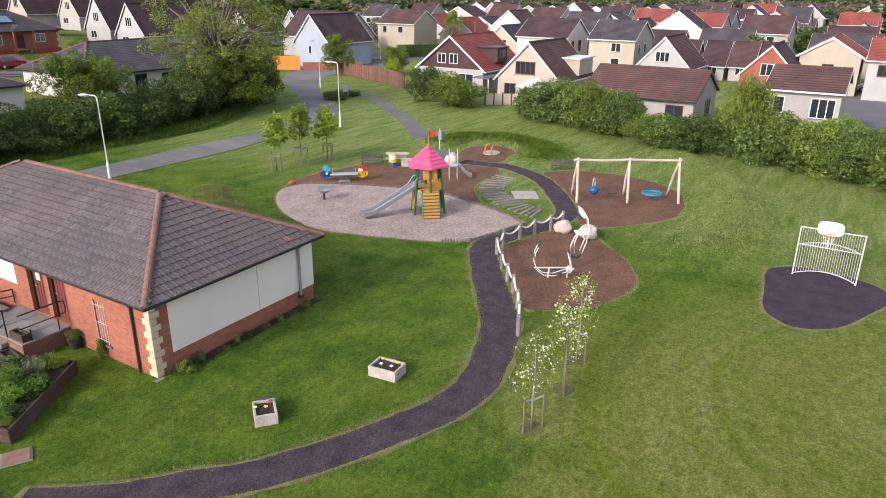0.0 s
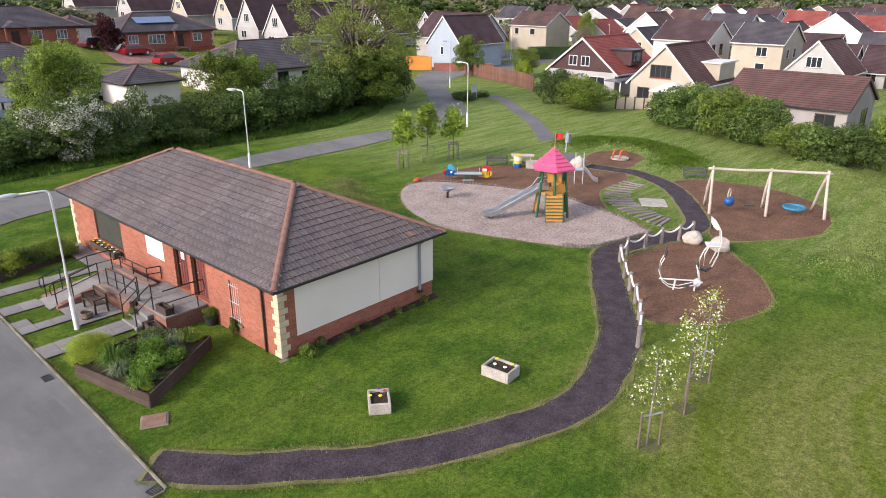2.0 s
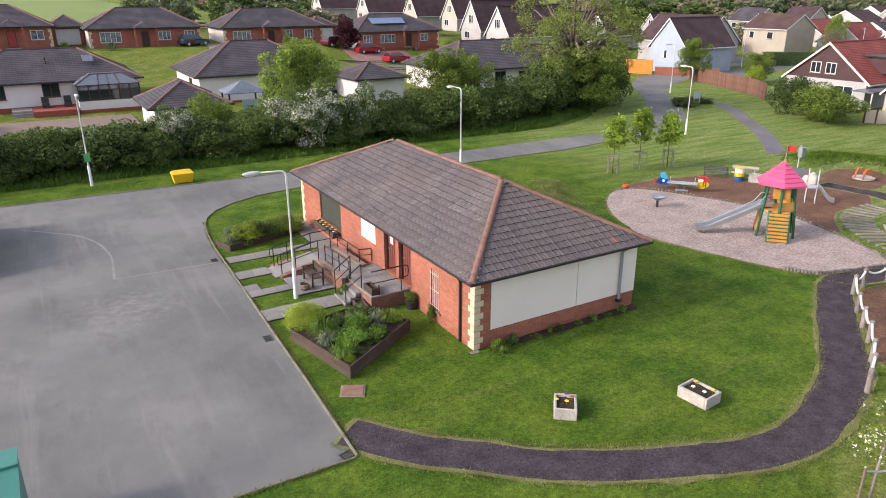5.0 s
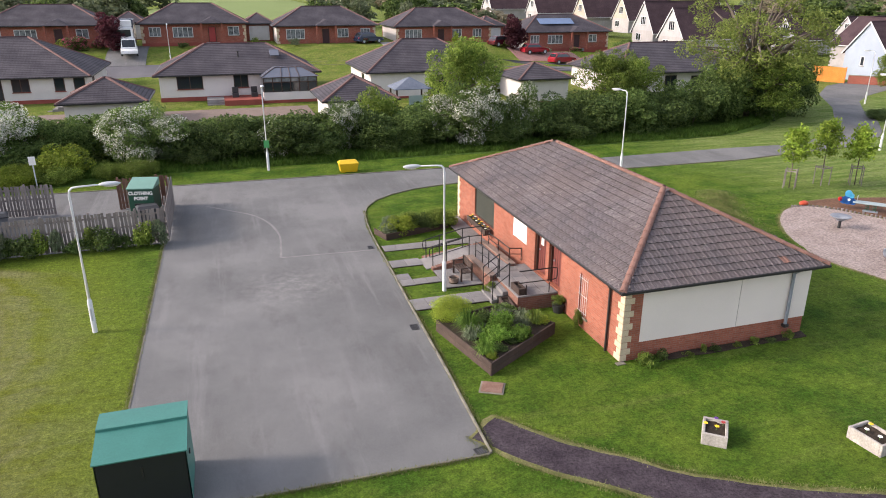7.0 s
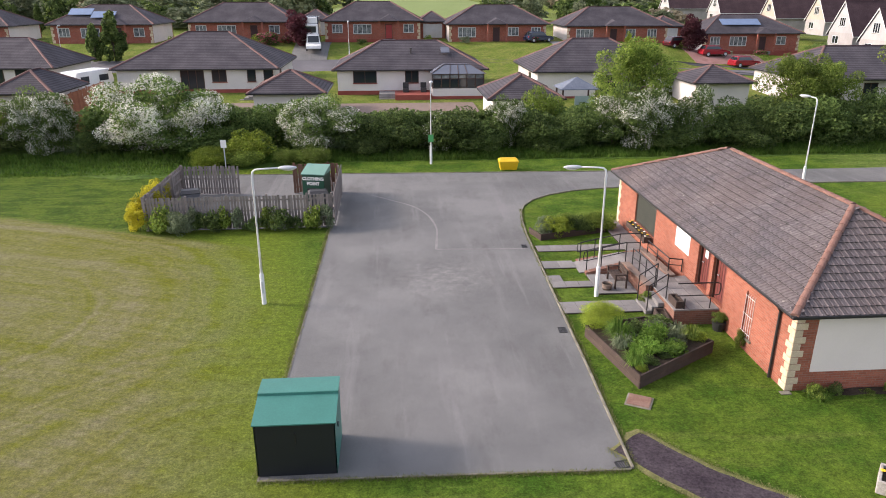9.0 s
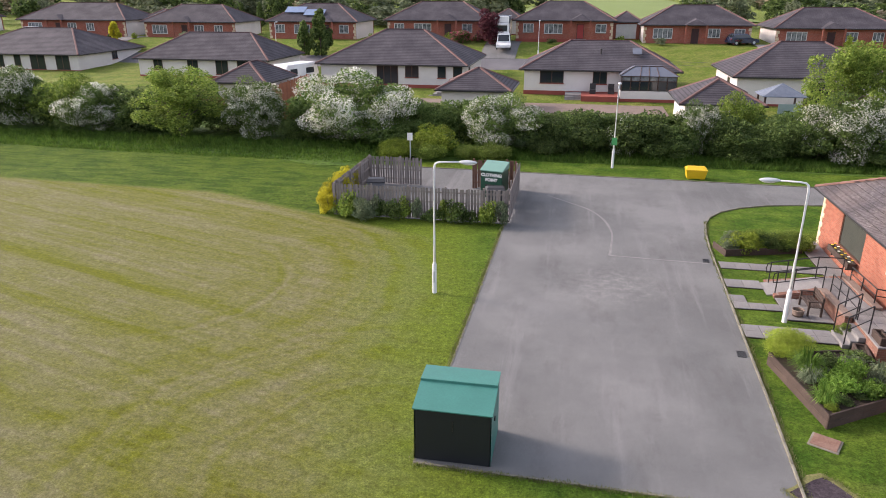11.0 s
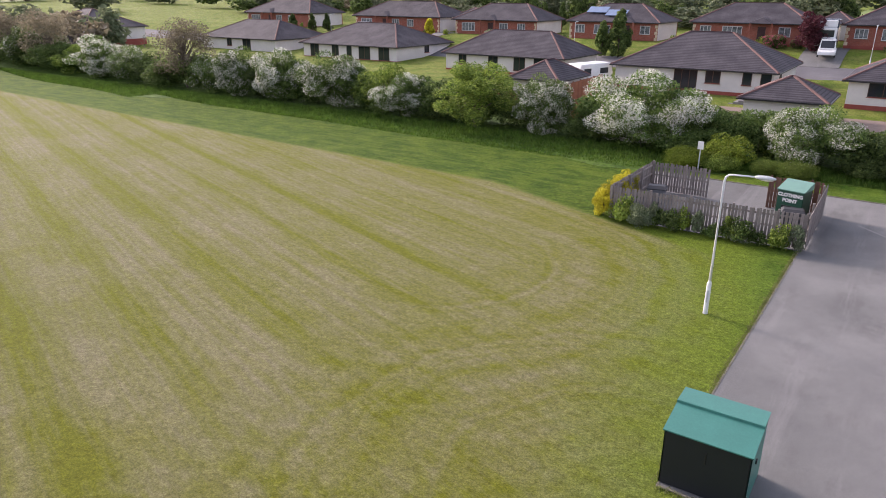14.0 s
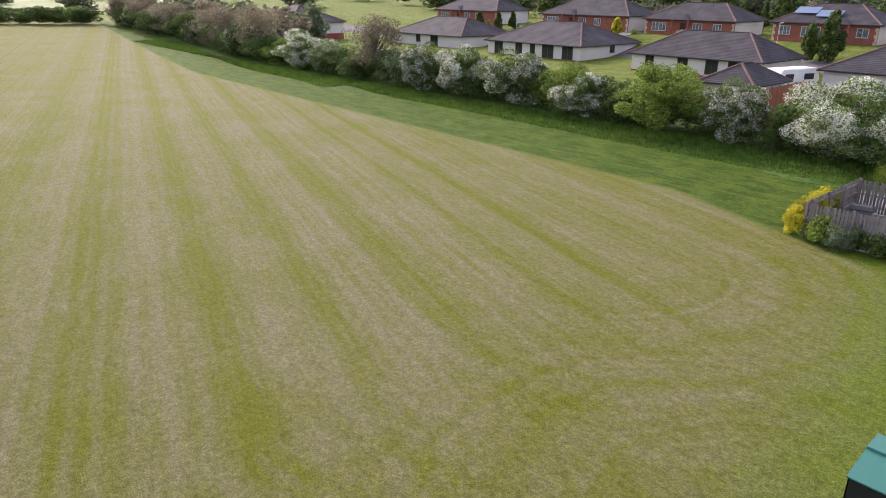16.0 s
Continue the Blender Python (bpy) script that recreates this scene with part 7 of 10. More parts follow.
M_BENCHG = surf("grey_bench_timber", (0.060, 0.056, 0.058), (0.095, 0.090, 0.092), 1.5, 12.0, 0.85, 0.4, 0.006)
spin = thing("roundabout", pose(43.6, 22.8, 0) @ Matrix.Diagonal((1, 1, 0.78, 1)), "small spinner with orange hoop rails", "roundabout")
part("disc", rods(((0, 0, 0.05), (0, 0, 0.18), 0.62), n=28), M_CONC, spin)
for yy in (-0.25, 0.25):
    part("hoop_rail", bent([(-0.55, yy, 0.15), (-0.5, yy, 0.65), (-0.3, yy, 0.9), (0.05, yy, 0.85), (0.4, yy, 0.55), (0.55, yy, 0.15)], 0.045, 10), M_ORANGE, spin, smooth=True)
bench(pose(36.15, 27.75, 0, rz=-43) @ Matrix.Diagonal((0.85, 0.8, 0.72, 1)), "dark grey timber park bench beside the bark bed", M_BENCHG, 1.7, False)
bench(pose(41.9, 16.6, 0, rz=-57) @ Matrix.Diagonal((0.85, 0.8, 0.72, 1)), "dark grey timber park bench beyond the swings", M_BENCHG, 1.7, False)
drum = thing("litter_bin", pose(36.75, 26.55, 0), "drum litter bin painted yellow, white and blue", "litter bin")
for z0, z1, m in ((0.0, 0.28, M_BLUEP), (0.282, 0.5, M_YELLOW), (0.502, 0.78, M_BLIND)):
    part("band", rods(((0, 0, z0), (0, 0, z1), 0.27), n=20), m, drum)
part("rim", rods(((0, 0, 0.782), (0, 0, 0.82), 0.29), n=20), M_YELLOW, drum)
table = thing("picnic_table", pose(37.75, 26.9, 0, rz=-57) @ Matrix.Diagonal((0.9, 0.85, 0.85, 1)), "pale weathered picnic table with two benches", "picnic table")
for k in range(5):
    part("top_board", boxed(((-0.85, -0.36 + k * 0.145, 0.72), (0.85, -0.225 + k * 0.145, 0.76)), bevel=0.006), M_PALEWOOD, table)
for sy in (-0.75, 0.6):
    part("seat", boxed(((-0.85, sy, 0.43), (0.85, sy + 0.2, 0.47)), bevel=0.006), M_PALEWOOD, table)
for sx in (-0.6, 0.6):
    part("leg", rods(((sx, -0.65, 0), (sx, -0.2, 0.72), 0.04), ((sx, 0.65, 0), (sx, 0.2, 0.72), 0.04), ((sx, -0.7, 0.41), (sx, 0.75, 0.41), 0.035), n=6), M_PALEWOOD, table)
trough(pose(37.3, 25.75, 0, rz=-57), 0.85, 0.5, 0.5, M_CONC, "pale concrete trough beside the picnic table")
toy = thing("rocking_toy", pose(29.5, 28.75, 0.0) @ Matrix.Diagonal((0.75, 0.8, 0.7, 1)), "small orange rocking toy at the gravel's edge", "spring toy")
bm = bmesh.new()
bmesh.ops.create_uvsphere(bm, u_segments=14, v_segments=8, radius=1, matrix=pose(0, 0, 0.2) @ Matrix.Diagonal((0.38, 0.22, 0.2, 1)))
part("body", bm, plain("orange_red_plastic", (0.50, 0.075, 0.03), 0.45), toy, smooth=True)
mini = thing("toddler_slide", pose(36.2, 21.5, 0, rz=-57) @ Matrix.Diagonal((0.62, 0.75, 0.95, 1)), "small steel toddler slide unit with posts", "slide")
for px0, py0 in ((-0.45, -0.4), (-0.45, 0.4), (0.35, -0.4), (0.35, 0.4)):
    part("post", rods(((px0, py0, -0.1), (px0, py0, 1.9), 0.035), n=10), M_LAMPHEAD, mini)
part("deck", boxed(((-0.5, -0.45, 0.85), (0.4, 0.45, 0.92))), M_STEEL, mini)
bm = bmesh.new()
rows = [[bm.verts.new((x, y, z + dz)) for y, dz in ((-0.26, 0.16), (-0.24, 0), (0.24, 0), (0.26, 0.16), (0.29, 0.14), (0.26, -0.05), (-0.26, -0.05), (-0.29, 0.14))] for x, z in ((0.4, 0.92), (0.7, 0.78), (1.3, 0.32), (1.6, 0.2), (1.85, 0.18))]
for a, b in zip(rows, rows[1:]):
    for i in range(8):
        bm.faces.new((a[i], a[(i + 1) % 8], b[(i + 1) % 8], b[i]))
bmesh.ops.recalc_face_normals(bm, faces=bm.faces)
part("chute", bm, M_STEEL, mini, "steel chute")
part("red_panel", boxed(((-0.49, -0.38, 1.0), (-0.46, 0.38, 1.55))), M_REDP, mini, "red panel")
dog = thing("dog_waste_bin", pose(42.8, 26.6, 0), "grey waste bin on a tall post", "litter bin")
part("post", rods(((0, 0.1, -0.1), (0, 0.1, 1.5), 0.035), n=8), M_LAMPHEAD, dog)
part("box", boxed(((-0.2, -0.18, 0.75), (0.2, 0.12, 1.4)), bevel=0.03), M_GREYPIPE, dog)

# stepping boards round the little lawn, and the pale slab in it
steps_path = [(38.3, 18.9), (37.3, 18.95), (36.2, 18.75), (35.2, 18.3), (34.4, 17.7), (33.8, 17.0), (33.3, 16.2), (32.9, 15.4), (32.6, 14.7), (32.4, 14.1)]
walkway = thing("stepping_boards", pose(0, 0, 0), "curved row of weathered timber stepping boards in grass", "stepping boards")
ring_pts = curve_through(steps_path, 2, False)
for i, (x, y) in enumerate(ring_pts):
    a = -88.0 + 92.0 * i / (len(ring_pts) - 1)
    part("board", boxed(((-0.75, -0.09, -0.05), (0.75, 0.09, 0.05)), bevel=0.012), M_GREYWOOD, walkway).matrix_basis = pose(x, y, 0.01, rz=a + random.uniform(-6, 6))
tagged(part("stone_slab", slab([(35.5, 17.15), (36.25, 15.95), (35.05, 15.15), (34.3, 16.3)], 0, 0.05), M_CONC), "pale square stone slab in the grass", "slab")

# log edging of the gravel
log_mesh = bpy.data.meshes.new("log")
b = rods(((0, 0, -0.1), (0, 0, 0.3), 0.06), n=8)
b.to_mesh(log_mesh)
b.free()
log_mesh.materials.append(M_GREYWOOD)
edging = thing("log_edging", pose(0, 0, 0), "low edging of upright grey timber logs round gravel", "edging")


def logs(line, high, step=0.135):
    pts = curve_through(line, 6, False)
    rest = 0.0
    for a, b in zip(pts, pts[1:]):
        a, b = Vector(a), Vector(b)
        d = (b - a).length
        u = rest
        while u < d:
            p = a.lerp(b, u / d)
            piece("log", log_mesh, edging, pose(p.x, p.y, random.uniform(-0.03, 0.03)) @ Matrix.Diagonal((1, 1, high, 1)))
            u += step
        rest = u - d


logs([(25.9, 15.9), (26.6, 14.95), (27.3, 14.62), (28.9, 14.15), (30.4, 13.8)], 0.55)
logs([(30.4, 13.8), (31.35, 15.5), (32.15, 17.65), (32.75, 20.1), (32.4, 23.2), (31.2, 26.5), (29.9, 28.4), (28.6, 28.7)], 0.35, 0.2)


# ---- trees, hedges and plants ----
M_LEAF = leaf_material("hedge_leaves", (0.036, 0.074, 0.016), (0.165, 0.232, 0.062))
M_LEAFD = leaf_material("dark_hedge_leaves", (0.028, 0.056, 0.015), (0.138, 0.190, 0.052))
M_LEAFY = leaf_material("spring_leaves", (0.066, 0.120, 0.016), (0.230, 0.292, 0.056))
M_LEAFOAK = leaf_material("thin_spring_leaves", (0.110, 0.155, 0.030), (0.215, 0.250, 0.062))
M_LEAFBED = leaf_material("lush_garden_leaves", (0.060, 0.135, 0.016), (0.190, 0.310, 0.050))
M_LEAFLIME = leaf_material("lime_leaves", (0.150, 0.225, 0.022), (0.330, 0.390, 0.052))
M_LEAFMAPLE = leaf_material("maple_leaves", (0.135, 0.220, 0.022), (0.250, 0.330, 0.045))
M_LEAFGOLD = leaf_material("golden_leaves", (0.30, 0.29, 0.016), (0.50, 0.44, 0.035))
M_LEAFPALE = leaf_material("pale_budding_leaves", (0.150, 0.130, 0.085), (0.250, 0.215, 0.145))
M_LEAFPURPLE = leaf_material("purple_leaves", (0.045, 0.012, 0.018), (0.085, 0.025, 0.032))
M_LEAFGREY = leaf_material("grey_green_leaves", (0.092, 0.128, 0.070), (0.205, 0.240, 0.140))
M_BLOSSOM = leaf_material("hawthorn_blossom", (0.66, 0.65, 0.57), (0.80, 0.79, 0.73), 0.08)
M_PINKBLOSSOM = leaf_material("pink_blossom", (0.50, 0.06, 0.16), (0.66, 0.14, 0.26), 0.1)
M_BARKWOOD = surf("tree_bark", (0.085, 0.068, 0.052), (0.140, 0.118, 0.095), 2.0, 14.0, 0.95, 0.8, 0.02, stretch=(4, 4, 0.6), grain=0.35)
# distance haze is mixed into this leaf colour, paler and greyer
M_FARWOOD = leaf_material("hazed_wood_leaves", (0.080, 0.106, 0.056), (0.155, 0.176, 0.098))


def leaf_mesh(name, pts, nrm, size, material, rng, long=1.5):
    """Leaves as small blades at the points, turned about their normals."""
    n = len(pts)
    t = rng.normal(size=(n, 3))
    t -= (t * nrm).sum(1)[:, None] * nrm
    t /= np.linalg.norm(t, axis=1)[:, None] + 1e-9
    b = np.cross(nrm, t)
    s = (size * rng.uniform(0.6, 1.35, n))[:, None]
    q = np.stack([pts - t * s * long * 0.55, pts + b * s * 0.5 + t * s * long * 0.15 - nrm * s * 0.1, pts - b * s * 0.5 + t * s * long * 0.45], 1).reshape(-1, 3)
    me = bpy.data.meshes.new(name)
    me.vertices.add(3 * n)
    me.vertices.foreach_set("co", q.astype(np.float32).ravel())
    me.loops.add(3 * n)
    me.loops.foreach_set("vertex_index", np.arange(3 * n, dtype=np.int32))
    me.polygons.add(n)
    me.polygons.foreach_set("loop_start", np.arange(0, 3 * n, 3, dtype=np.int32))
    me.polygons.foreach_set("loop_total", np.full(n, 3, dtype=np.int32))
    me.update()
    me.validate()
    me.materials.append(material)
    return me


def clumps(rng, count, shape, lobes, bottom=0.0):
    """Centres and radii of the clumps that make up a crown in the unit box: x, y in -0.5..0.5, z in 0..1."""
    c = []
    while len(c) < count:
        p = rng.uniform(-1, 1, 3)
        if p @ p > 1:
            continue
        x, y, z = p[0] * 0.42, p[1] * 0.42, 0.5 + p[2] * 0.42
        if z < bottom:
            continue
        if shape == "dome" and z < 0.12 + 0.1 * rng.random():
            z = rng.uniform(0.05, 0.3)
        if shape == "cone":
            k = 1.15 - z
            x, y = x * k * 1.1, y * k * 1.1
        c.append((x, y, z, rng.uniform(*lobes)))
    return np.array(c)


def crown_points(rng, c, total, squash=0.85):
    """Points on the outsides of the clumps, with their outward directions."""
    k = rng.choice(len(c), total, p=c[:, 3] ** 2 / (c[:, 3] ** 2).sum())
    d = rng.normal(size=(total, 3))
    d /= np.linalg.norm(d, axis=1)[:, None]
    r = c[k, 3] * rng.uniform(0.72, 1.08, total)
    p = c[k, :3] + d * r[:, None] * np.array([1, 1, squash])
    out = d * 0.6 + rng.normal(size=(total, 3)) * 0.7 + np.array([0, 0, 0.25])
    return p, out / np.linalg.norm(out, axis=1)[:, None]


def limbs(rng, c, w, h, trunk, lean=0.0, fork=0.25, count=7):
    bm = bmesh.new()

    def add(pts, r):
        s = bent(pts, r, 7)
        me = bpy.data.meshes.new("t")
        s.to_mesh(me)
        s.free()
        bm.from_mesh(me)
        bpy.data.meshes.remove(me)
    top = (lean * w, 0, h * 0.72)
    add([(0, 0, -0.15), (0.03 * w, 0.02 * w, h * 0.2), (lean * w * 0.5, -0.02 * w, h * 0.45), top], [trunk, trunk * 0.85, trunk * 0.6, trunk * 0.25])
    for i in rng.choice(len(c), min(count, len(c)), replace=False):
        e = Vector((c[i, 0] * w, c[i, 1] * w, c[i, 2] * h))
        u = rng.uniform(fork, 0.5)
        s = Vector((lean * w * u, 0, h * u * 0.9))
        m = s.lerp(e, 0.5) + Vector((0, 0, 0.06 * h))
        add([s, m, e], [trunk * 0.45, trunk * 0.3, trunk * 0.1])
    return bm


KINDS = {}


def plant_kind(key, w, h, leaves, size, material, seed, shape="dome", count=26, lobes=(0.13, 0.24), trunk=0.06, bloom=0, bottom=0.0, bloom_m=None, limb_count=7):
    """A prototype plant w wide and h high: trunk, crown of leaves, and blossom."""
    rng = np.random.default_rng(seed)
    leaves, bloom, size = int(leaves * 1.9), int(bloom * 2.8), size * 0.74
    c = clumps(rng, count, shape, lobes, bottom)
    p, n = crown_points(rng, c, leaves)
    keep = p[:, 2] > 0.01
    p, n = p[keep], n[keep]
    sc = np.array([w, w, h])
    data = [("trunk", None), ("crown", leaf_mesh("crown", p * sc, n, size, material, rng))]
    if trunk:
        bm = limbs(rng, c, w, h, trunk, count=limb_count)
        me = bpy.data.meshes.new("trunk")
        bm.to_mesh(me)
        bm.free()
        me.shade_smooth()
        me.materials.append(M_BARKWOOD)
        data[0] = ("trunk", me)
    if bloom:
        # sprays of blossom gather on the outer, upper and sunlit clumps
        hot = rng.random(len(c)) < 0.75
        cc = c[hot] if hot.any() else c
        bp, bn = crown_points(rng, cc * np.array([1, 1, 1, 1.04]), bloom * 3)
        patch = np.array([noise.noise((q[0] * 7, q[1] * 7, q[2] * 7 + seed)) for q in bp])
        keep = (patch > -0.05) & (bp[:, 2] > 0.05)
        bp, bn = bp[keep][:bloom], bn[keep][:bloom]
        data.append(("blossom", leaf_mesh("blossom", bp * sc, bn, size * 0.57, bloom_m or M_BLOSSOM, rng, 1.0)))
    KINDS[key] = (w, h, data)


plant_kind("haw1", 6, 4.6, 7500, 0.15, M_LEAF, 1, bloom=11500, count=40, lobes=(0.10, 0.2))
plant_kind("haw2", 6, 4.6, 8500, 0.15, M_LEAF, 2, bloom=8000, count=40, lobes=(0.10, 0.2))
plant_kind("haw3", 6, 4.6, 5600, 0.18, M_LEAFD, 3, bloom=1800, count=38, lobes=(0.10, 0.2))
plant_kind("green1", 5, 4.2, 5600, 0.15, M_LEAF, 4, count=38, lobes=(0.1, 0.2))
plant_kind("green2", 5, 4.2, 5600, 0.15, M_LEAFY, 5, count=36, lobes=(0.1, 0.2))
plant_kind("green3", 5, 4.2, 5600, 0.15, M_LEAFY, 15, count=40, lobes=(0.09, 0.18))
plant_kind("dark1", 5, 3.6, 5600, 0.15, M_LEAFD, 6, count=38, lobes=(0.1, 0.2))
plant_kind("dark2", 5, 3.6, 5600, 0.15, M_LEAFD, 7, count=36, lobes=(0.1, 0.2))
plant_kind("dark3", 5, 3.6, 5600, 0.15, M_LEAF, 8, count=38, lobes=(0.1, 0.2))
plant_kind("fill1", 5, 3.8, 2500, 0.225, M_LEAFD, 41, count=34, lobes=(0.1, 0.2), limb_count=3)
plant_kind("fill2", 5, 3.8, 2500, 0.225, M_LEAF, 42, count=34, lobes=(0.1, 0.2), limb_count=3)
plant_kind("ash", 7, 8, 10500, 0.155, M_LEAFY, 9, "round", 52, (0.07, 0.14), 0.16, bottom=0.2, limb_count=18)
plant_kind("oak", 11, 12, 9500, 0.145, M_LEAFOAK, 10, "round", 110, (0.035, 0.075), 0.3, bottom=0.3, limb_count=44)
plant_kind("pale", 8, 8.5, 3400, 0.19, M_LEAFPALE, 11, "round", 36, (0.09, 0.16), 0.16, bottom=0.2, limb_count=26)
plant_kind("conifer", 3.4, 7, 3000, 0.32, M_LEAFD, 12, "cone", 46, (0.07, 0.14), 0.12)
plant_kind("gold_conifer", 1.8, 2.8, 2000, 0.19, M_LEAFGOLD, 13, "cone", 30, (0.1, 0.18), 0.05)
plant_kind("purple", 4, 5, 3000, 0.25, M_LEAFPURPLE, 14, "round", 26, (0.12, 0.2), 0.1, bottom=0.15)
plant_kind("rhodo", 2.2, 1.6, 2200, 0.12, M_LEAFD, 16, bloom=1600, bloom_m=M_PINKBLOSSOM, count=18)
plant_kind("ball", 2.2, 1.4, 7000, 0.06, M_LEAFY, 17, count=80, lobes=(0.18, 0.21), trunk=0.04)
plant_kind("ball_grey", 2.2, 1.4, 3600, 0.085, M_LEAFGREY, 18, count=40, lobes=(0.16, 0.22), trunk=0.04)
plant_kind("ball_lime", 2.2, 1.4, 15000, 0.045, M_LEAFLIME, 23, count=90, lobes=(0.19, 0.21), trunk=0.04)
plant_kind("lime", 2.8, 2.3, 4000, 0.12, M_LEAFLIME, 19, count=24, trunk=0.04)
plant_kind("gold", 1.3, 1.8, 2400, 0.075, M_LEAFGOLD, 24, count=40, lobes=(0.12, 0.2), trunk=0.03)
plant_kind("herb1", 1.4, 0.9, 1300, 0.088, M_LEAFBED, 25, count=26, lobes=(0.14, 0.24), trunk=0.02, limb_count=5)
plant_kind("herb2", 1.4, 0.9, 900, 0.115, M_LEAFBED, 26, count=22, lobes=(0.14, 0.26), trunk=0.02, limb_count=5)
plant_kind("far1", 9, 9, 520, 1.0, M_FARWOOD, 20, "round", 30, (0.1, 0.18), 0.2, bottom=0.1, limb_count=2)
plant_kind("far2", 9, 9, 520, 1.0, M_LEAFD, 21, "round", 30, (0.1, 0.18), 0.2, bottom=0.1, limb_count=2)
plant_kind("far3", 9, 8, 420, 1.05, M_LEAFPALE, 22, "round", 28, (0.1, 0.18), 0.2, bottom=0.1, limb_count=2)
for n, m in enumerate((M_LEAF, M_LEAFY, M_LEAFD, M_LEAFGREY, M_LEAFLIME)):
    plant_kind("min%d" % n, 2, 1.5, 700, 0.15, m, 70 + n, count=22, lobes=(0.12, 0.22), trunk=0.03, limb_count=4)
WHAT = {"fil": ("bush", "dense green bush deep in the hedgerow", "bush"), "haw": ("hawthorn_bush", "hawthorn bush covered in white May blossom", "bush"), "gre": ("bush", "leafy green bush in the hedgerow", "bush"), "dar": ("bush", "dark green dense hedgerow bush", "bush"),
        "ash": ("tree", "young tree with fresh yellow-green leaves", "tree"), "oak": ("tree", "tall spreading tree with thin spring foliage", "tree"), "pal": ("tree", "pale tree with budding bronze leaves", "tree"),
        "con": ("conifer", "dark green conifer in a front garden", "tree"), "her": ("garden_plant", "bushy green garden plant", "plant"), "gold": ("bush", "golden privet bush", "bush"), "gol": ("conifer", "small golden conifer in a front garden", "tree"), "pur": ("tree", "purple-leaved tree in a front garden", "tree"), "rho": ("rhododendron", "rhododendron with bright pink flowers", "bush"),
        "bal": ("clipped_bush", "low clipped rounded bush on the verge", "bush"), "lim": ("bush", "bright lime-green bush beside the verge", "bush"), "min": ("bush", "small leafy garden shrub beside a wall", "bush"), "far": ("tree", "distant leafy tree beyond the houses", "tree")}


def plant(key, x, y, w, h, turn=None, label="", group="", z=None):
    pw, ph, data = KINDS[key]
    nm, lb, cat = WHAT[key[:3]]
    turn = random.uniform(0, 360) if turn is None else turn
    t = thing(nm, pose(x, y, (rise(x, y) if z is None else z) - 0.05, rz=turn) @ Matrix.Diagonal((w / pw, w / pw, h / ph, 1)), label or lb, cat, group)
    for n, me in data:
        if me:
            o = new(n, me)
            o.parent = t
    return t


HEDGE = "hedgerow along the verge"
for k, (x, y, w, h) in enumerate(((-89.0, 53.0, 8.3, 5.0), (-60.8, 51.0, 5.4, 4.6), (-54.5, 51.0, 5.6, 4.9), (-47.4, 51.0, 6.2, 4.7), (-38.8, 50.2, 5.0, 3.7), (-24.4, 50.0, 4.8, 4.2), (-16.2, 49.7, 7.9, 5.7), (-5.2, 49.6, 5.6, 4.1))):
    plant("haw1" if k % 2 == 0 else "haw2", x, y, w * 1.08, h * (1.12 if x < -20 else 1.0), group=HEDGE)
for k, (x, y, w, h) in enumerate(((3.1, 48.9, 2.4, 2.8), (8.1, 50.3, 3.4, 3.8), (17.3, 49.4, 6.2, 4.6), (22.0, 49.8, 3.6, 4.4), (-66.5, 51.3, 5.0, 4.0), (-82.0, 52.0, 6.0, 4.2))):
    plant("haw2" if k in (2, 1) else "haw3", x, y, w, h, group=HEDGE)
for k, (x, y, w, h) in enumerate(((-101.9, 53.0, 7.5, 3.8), (-96.0, 53.0, 6.5, 4.0), (-41.6, 51.2, 5.4, 5.1), (-10.5, 51.0, 4.0, 3.3), (-7.2, 51.2, 3.2, 3.6), (11.3, 52.6, 3.2, 4.6), (60.2, 35.7, 6.0, 3.5), (58.0, 24.2, 6.2, 4.0), (55.9, 19.9, 5.6, 4.7),
                                  (52.6, 13.9, 4.4, 2.6), (51.9, 10.7, 4.8, 2.9), (51.6, 4.8, 4.6, 4.2), (50.0, 2.2, 4.8, 3.9), (49.0, -0.2, 4.6, 3.8), (48.0, -2.6, 4.8, 4.0), (-73.5, 51.0, 5.5, 3.2))):
    plant((("green1", "green2", "green3") if x < 45 else ("green2", "green1", "green3"))[k % 3], x, y, w, h, group=HEDGE)
plant("ash", -30.2, 49.4, 8.4, 6.0, label="broad young tree with yellow-green leaves in the hedge", group=HEDGE)
plant("ash", 18.3, 53.0, 7.4, 8.2, group=HEDGE)
plant("ash", 30.8, 52.4, 6.2, 7.0, group=HEDGE)
plant("ash", 34.4, 53.6, 5.4, 6.2, group=HEDGE)
plant("green2", 52.2, 7.6, 4.4, 6.0, label="rounded garden tree with fresh green leaves", group=HEDGE)
plant("green1", 54.4, 16.9, 3.6, 3.9, group=HEDGE)
plant("oak", 45.5, 52.8, 14.5, 14.2, group=HEDGE)
plant("ash", 46.6, 52.2, 8.6, 6.6, label="broad leafy tree filling the foot of a taller one", group=HEDGE)
plant("pale", -71.3, 52.0, 8.6, 8.4, group=HEDGE)
